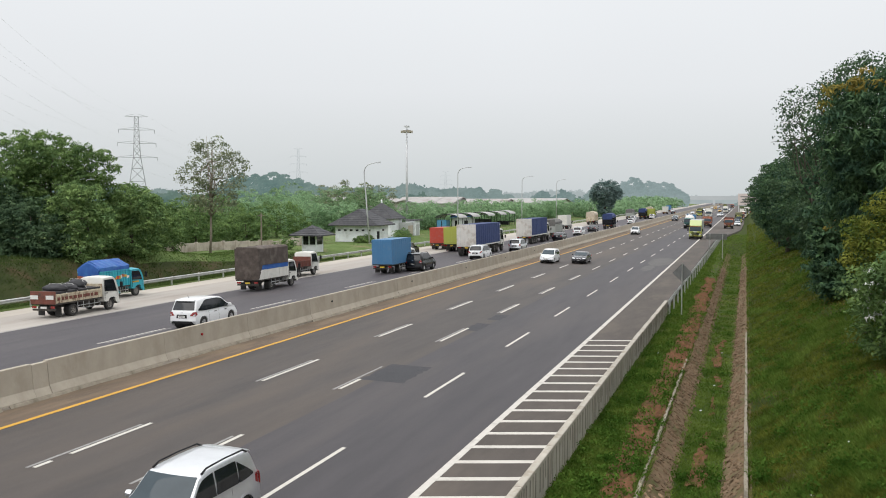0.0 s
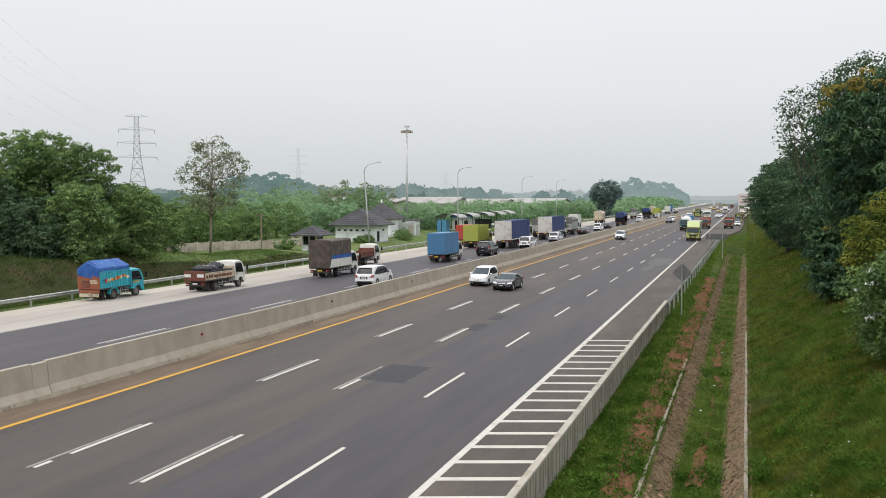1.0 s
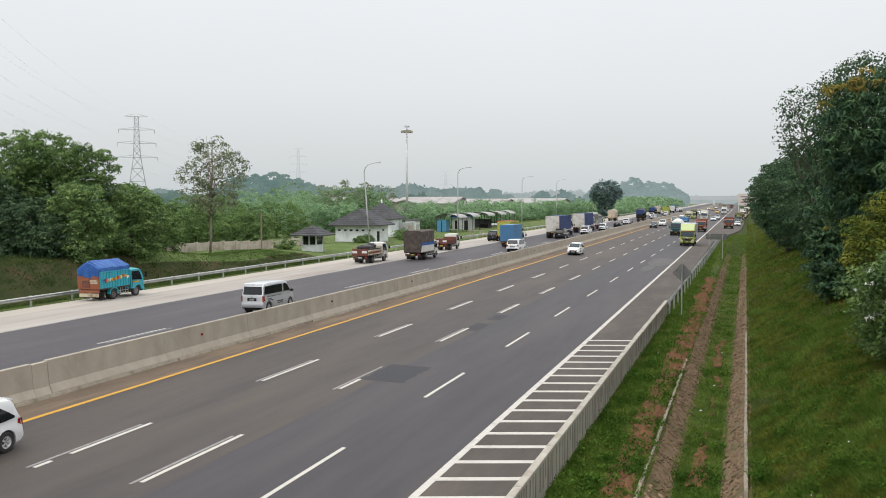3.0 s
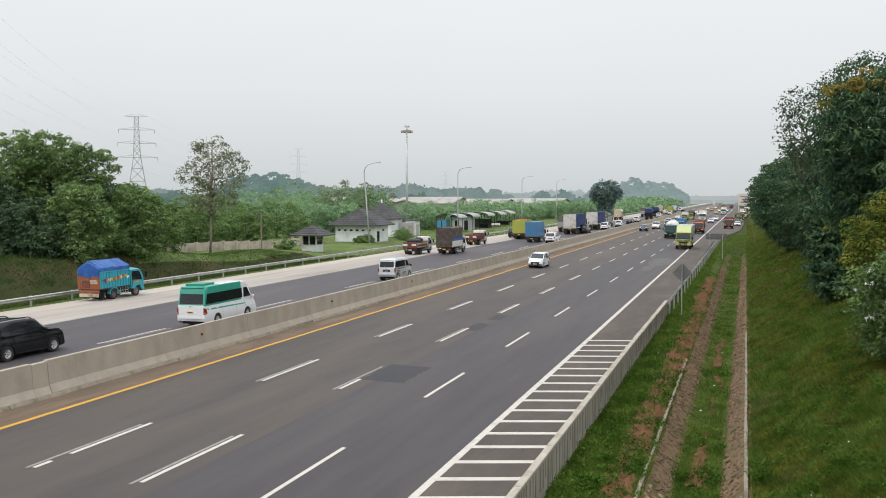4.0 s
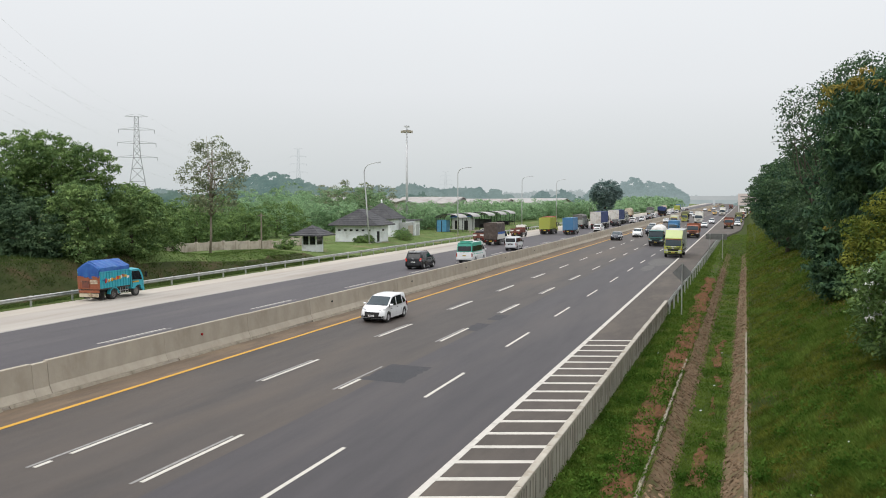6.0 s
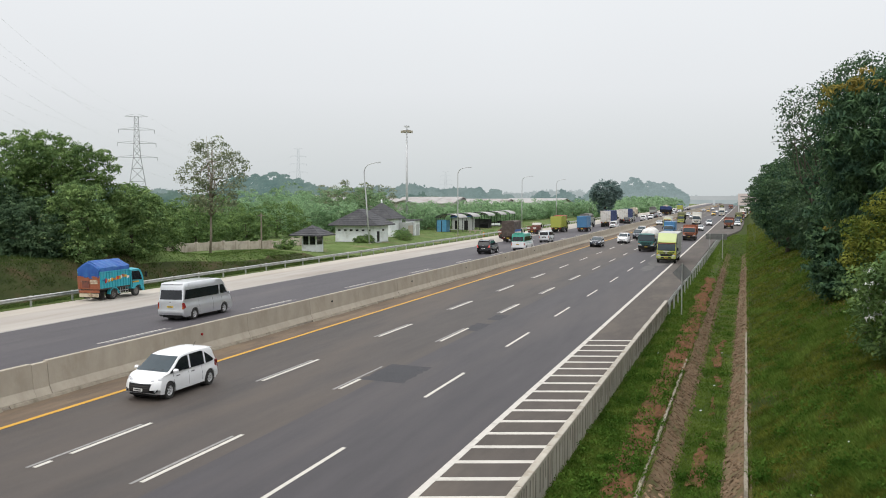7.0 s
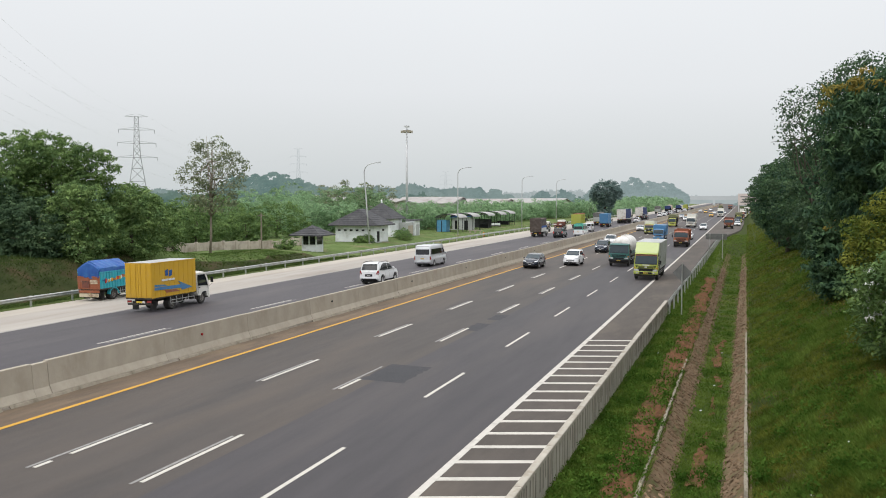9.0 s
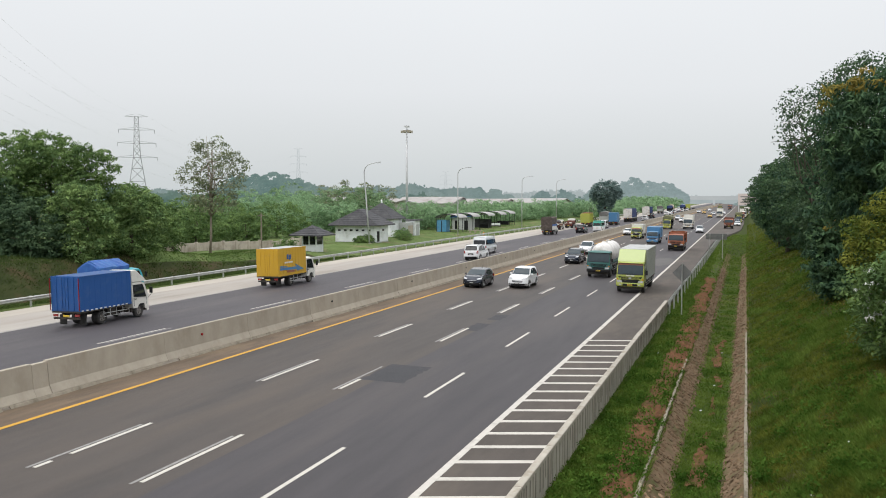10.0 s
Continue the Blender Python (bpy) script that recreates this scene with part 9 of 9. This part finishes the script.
drive(car("pickup_truck", "pickup", "white", "white double-cab pickup truck", True, "pickup"), -21.6, 353.0, -23.0, reverse=True)
white_r = car("saloon_car", "sedan", "white", "white saloon car with dark glass", True)
drive(white_r, -23.8, 420.9, -23.46, reverse=True)
silver_r = car("hatchback", "hatch", "silver", "silver hatchback on the inside lane", True)
drive(silver_r, -10.2, 395.0, -18.5, reverse=True)
drive(copy_thing(white_r, pose(0, 0, 0)), -10.8, 386.7, -23.36, reverse=True)
gold = car("van", "van", "gold", "yellow passenger van with dark windows", True, "van")
drive(gold, -13.8, 501.0, -13.73, reverse=True)
for k, (src, x, y, v) in enumerate(((white_r, -19.6, 470, -18), (silver_r, -23.2, 520, -20), (white_r, -14.4, 560, -14), (gold, -19.4, 600, -16), (white_lorry, -10.2, 470, -10), (small_green, -14.2, 640, -12), (white_r, -10.4, 560, -12), (silver_r, -19.8, 680, -16), (dump, -10.2, 700, -10), (white_r, -23.0, 640, -18))):
    drive(copy_thing(src, pose(0, 0, 0)), x, y, v, reverse=True)
for k, (src, x, y, v) in enumerate(((white_hatch, -29.55, 293.7, 17.8), (silver_car, -32.75, 331.1, 14.24), (beige, -36.67, 356, 10.68), (whitebox, -32.84, 382.7, 11.57), (white_hatch, -32.75, 418.3, 12.46), (sky_truck, -36.49, 445, 10.68), (black_sedan, -29.55, 382.7, 15.13), (olive, -36.67, 293.7, 10.68))):
    drive(copy_thing(src, pose(0, 0, 0)), x, y, v)

# standing vehicles
parked = truck("tarpaulin_truck", "parked turquoise truck with a blue tarpaulin and orange tailgate", "turq", "canvas", "turq", False, w=2.0, length=3.25, wb=2.5, bed=0.92, high=2.05, cab_h=2.15, extra="orange", tilt_load=TARP_BLUE, gable=True)


def dress_parked_truck():
    """Painted sides, splash board, mudguards and the loose sheet over the tail."""
    rng = random.Random(77)
    tail, front = -1.5, 1.75
    art = (PAINT["cabwhite"], PAINT["orange"], PAINT["cream"], PAINT["yellow"], PAINT["redbox"], PAINT["blue"])
    for s in (-1, 1):
        x0, x1 = min(s * 1.0, s * 1.056), max(s * 1.0, s * 1.056)
        y = tail + 0.25
        while y < front - 0.35:
            w, h = rng.uniform(0.10, 0.30), rng.uniform(0.10, 0.30)
            z = 1.55 + 0.10 * math.sin(y * 2.2) + rng.uniform(-0.06, 0.06)
            bm = bmesh.new()
            k = rng.uniform(-0.08, 0.08)
            loft(bm, [[(x, y, z - h / 2), (x, y + w, z - h / 2 + k), (x, y + w + 0.05, z + h / 2), (x, y + 0.05, z + h / 2 + k)] for x in (x0, x1 - 0.001)])
            part("painted_bar", bm, rng.choice(art), parked)
            y += w + rng.uniform(0.0, 0.06)
        for yw, r in ((0.0, 0.52),):
            bm = bmesh.new()
            loft(bm, [[(s * 0.72, yw + r * math.cos(a), 0.40 + r * math.sin(a)), (s * 1.02, yw + r * math.cos(a), 0.40 + r * math.sin(a)), (s * 1.02, yw + (r - 0.06) * math.cos(a), 0.40 + (r - 0.06) * math.sin(a)), (s * 0.72, yw + (r - 0.06) * math.cos(a), 0.40 + (r - 0.06) * math.sin(a))] for a in (0.05, 0.4, 0.8, 1.2, 1.57, 1.95, 2.35, 2.75, 3.1)])
            part("mudguard", bm, PAINT["turq"], parked)
        boxed("cab_stripe", (min(s * 0.99, s * 1.012), max(s * 0.99, s * 1.012), 2.05, 2.75, 1.05, 1.16), PAINT["yellow"], parked)
    boxed("splash_board", (-0.86, 0.86, tail - 0.06, tail, 0.30, 0.56), PAINT["cream"], parked, "dirty pale splash board")
    boxed("tail_lamp_bar", (-0.92, 0.92, tail - 0.05, tail + 0.02, 0.62, 0.80), PAINT["orange"], parked)
    boxed("painted_panel", (-0.55, 0.1, tail - 0.09, tail - 0.078, 1.0, 1.5), PAINT["rust"], parked, "faded dark picture panel")
    boxed("painted_panel", (0.2, 0.85, tail - 0.09, tail - 0.078, 1.28, 1.55), PAINT["cream"], parked, "faded pale picture panel")
    # the sheet sags in folds over the open tail
    bm = bmesh.new()
    rings = []
    for i in range(9):
        x = -1.0 + 2.0 * i / 8
        ridge = 2.93 - 0.50 * (abs(x) / 1.0) ** 1.3
        j = lambda q: q * rng.uniform(-1, 1)
        rings.append([(x, tail + 0.12, ridge + 0.02), (x, tail - 0.05 + j(0.04), ridge - 0.12), (x * 0.97, tail - 0.10 + j(0.06), 2.2 + j(0.05)), (x * 0.95, tail - 0.04 + j(0.05), 1.72 + j(0.08)), (x * 0.95, tail + 0.04, 1.72), (x * 0.96, tail + 0.05, 2.2)])
    loft(bm, rings)
    part("tail_sheet", bm, TARP_BLUE, parked, "crumpled blue sheet hanging over the tail", smooth="auto")


dress_parked_truck()
drive(parked, -45.45, 52.5, 0.0)
q_truck = truck("canvas_truck", "orange-cabbed lorry waiting in the lay-by", "orange", "dump", "rust", True, w=2.4, length=5.2, wb=4.0, bed=1.1, high=1.8, cab_h=2.6, big=True)
drive(q_truck, -4.4, 245.0, 0.0, reverse=True)
for src, x, y in ((white_r, -2.4, 268), (dark_r, -2.5, 280), (small_green, -2.3, 300), (white_r, -2.0, 318), (dump, -1.9, 336), (dark_r, -1.7, 352), (white_lorry, -1.2, 372), (white_r, -0.8, 392), (small_green, -0.4, 410), (white_lorry, 0.2, 436), (dump, 0.9, 470), (tanker, 1.4, 505)):
    src = copy_thing(src, pose(0, 0, 0))
    drive(src, x, y, 0.0, reverse=True)


def motions():
    for ob, x, y0, v, a, dx, reverse in DRIVES:
        zf = z_right if reverse else z_left
        turn = pose(0, 0, 0, 0, 0, 180 if reverse else 0) @ pose(0, 0, 0, 0, -1.146, 0)
        if not v:
            ob.matrix_world = Matrix.Translation((x, y0, zf(x) + 0.004)) @ turn
            continue
        rows = []
        for t in range(0, 11):
            xx = x + dx * t
            rows.append((t, Matrix.Translation((xx, y0 + v * t + 0.5 * a * t * t, zf(xx) + 0.008)) @ turn))
        walk(ob, rows)


motions()
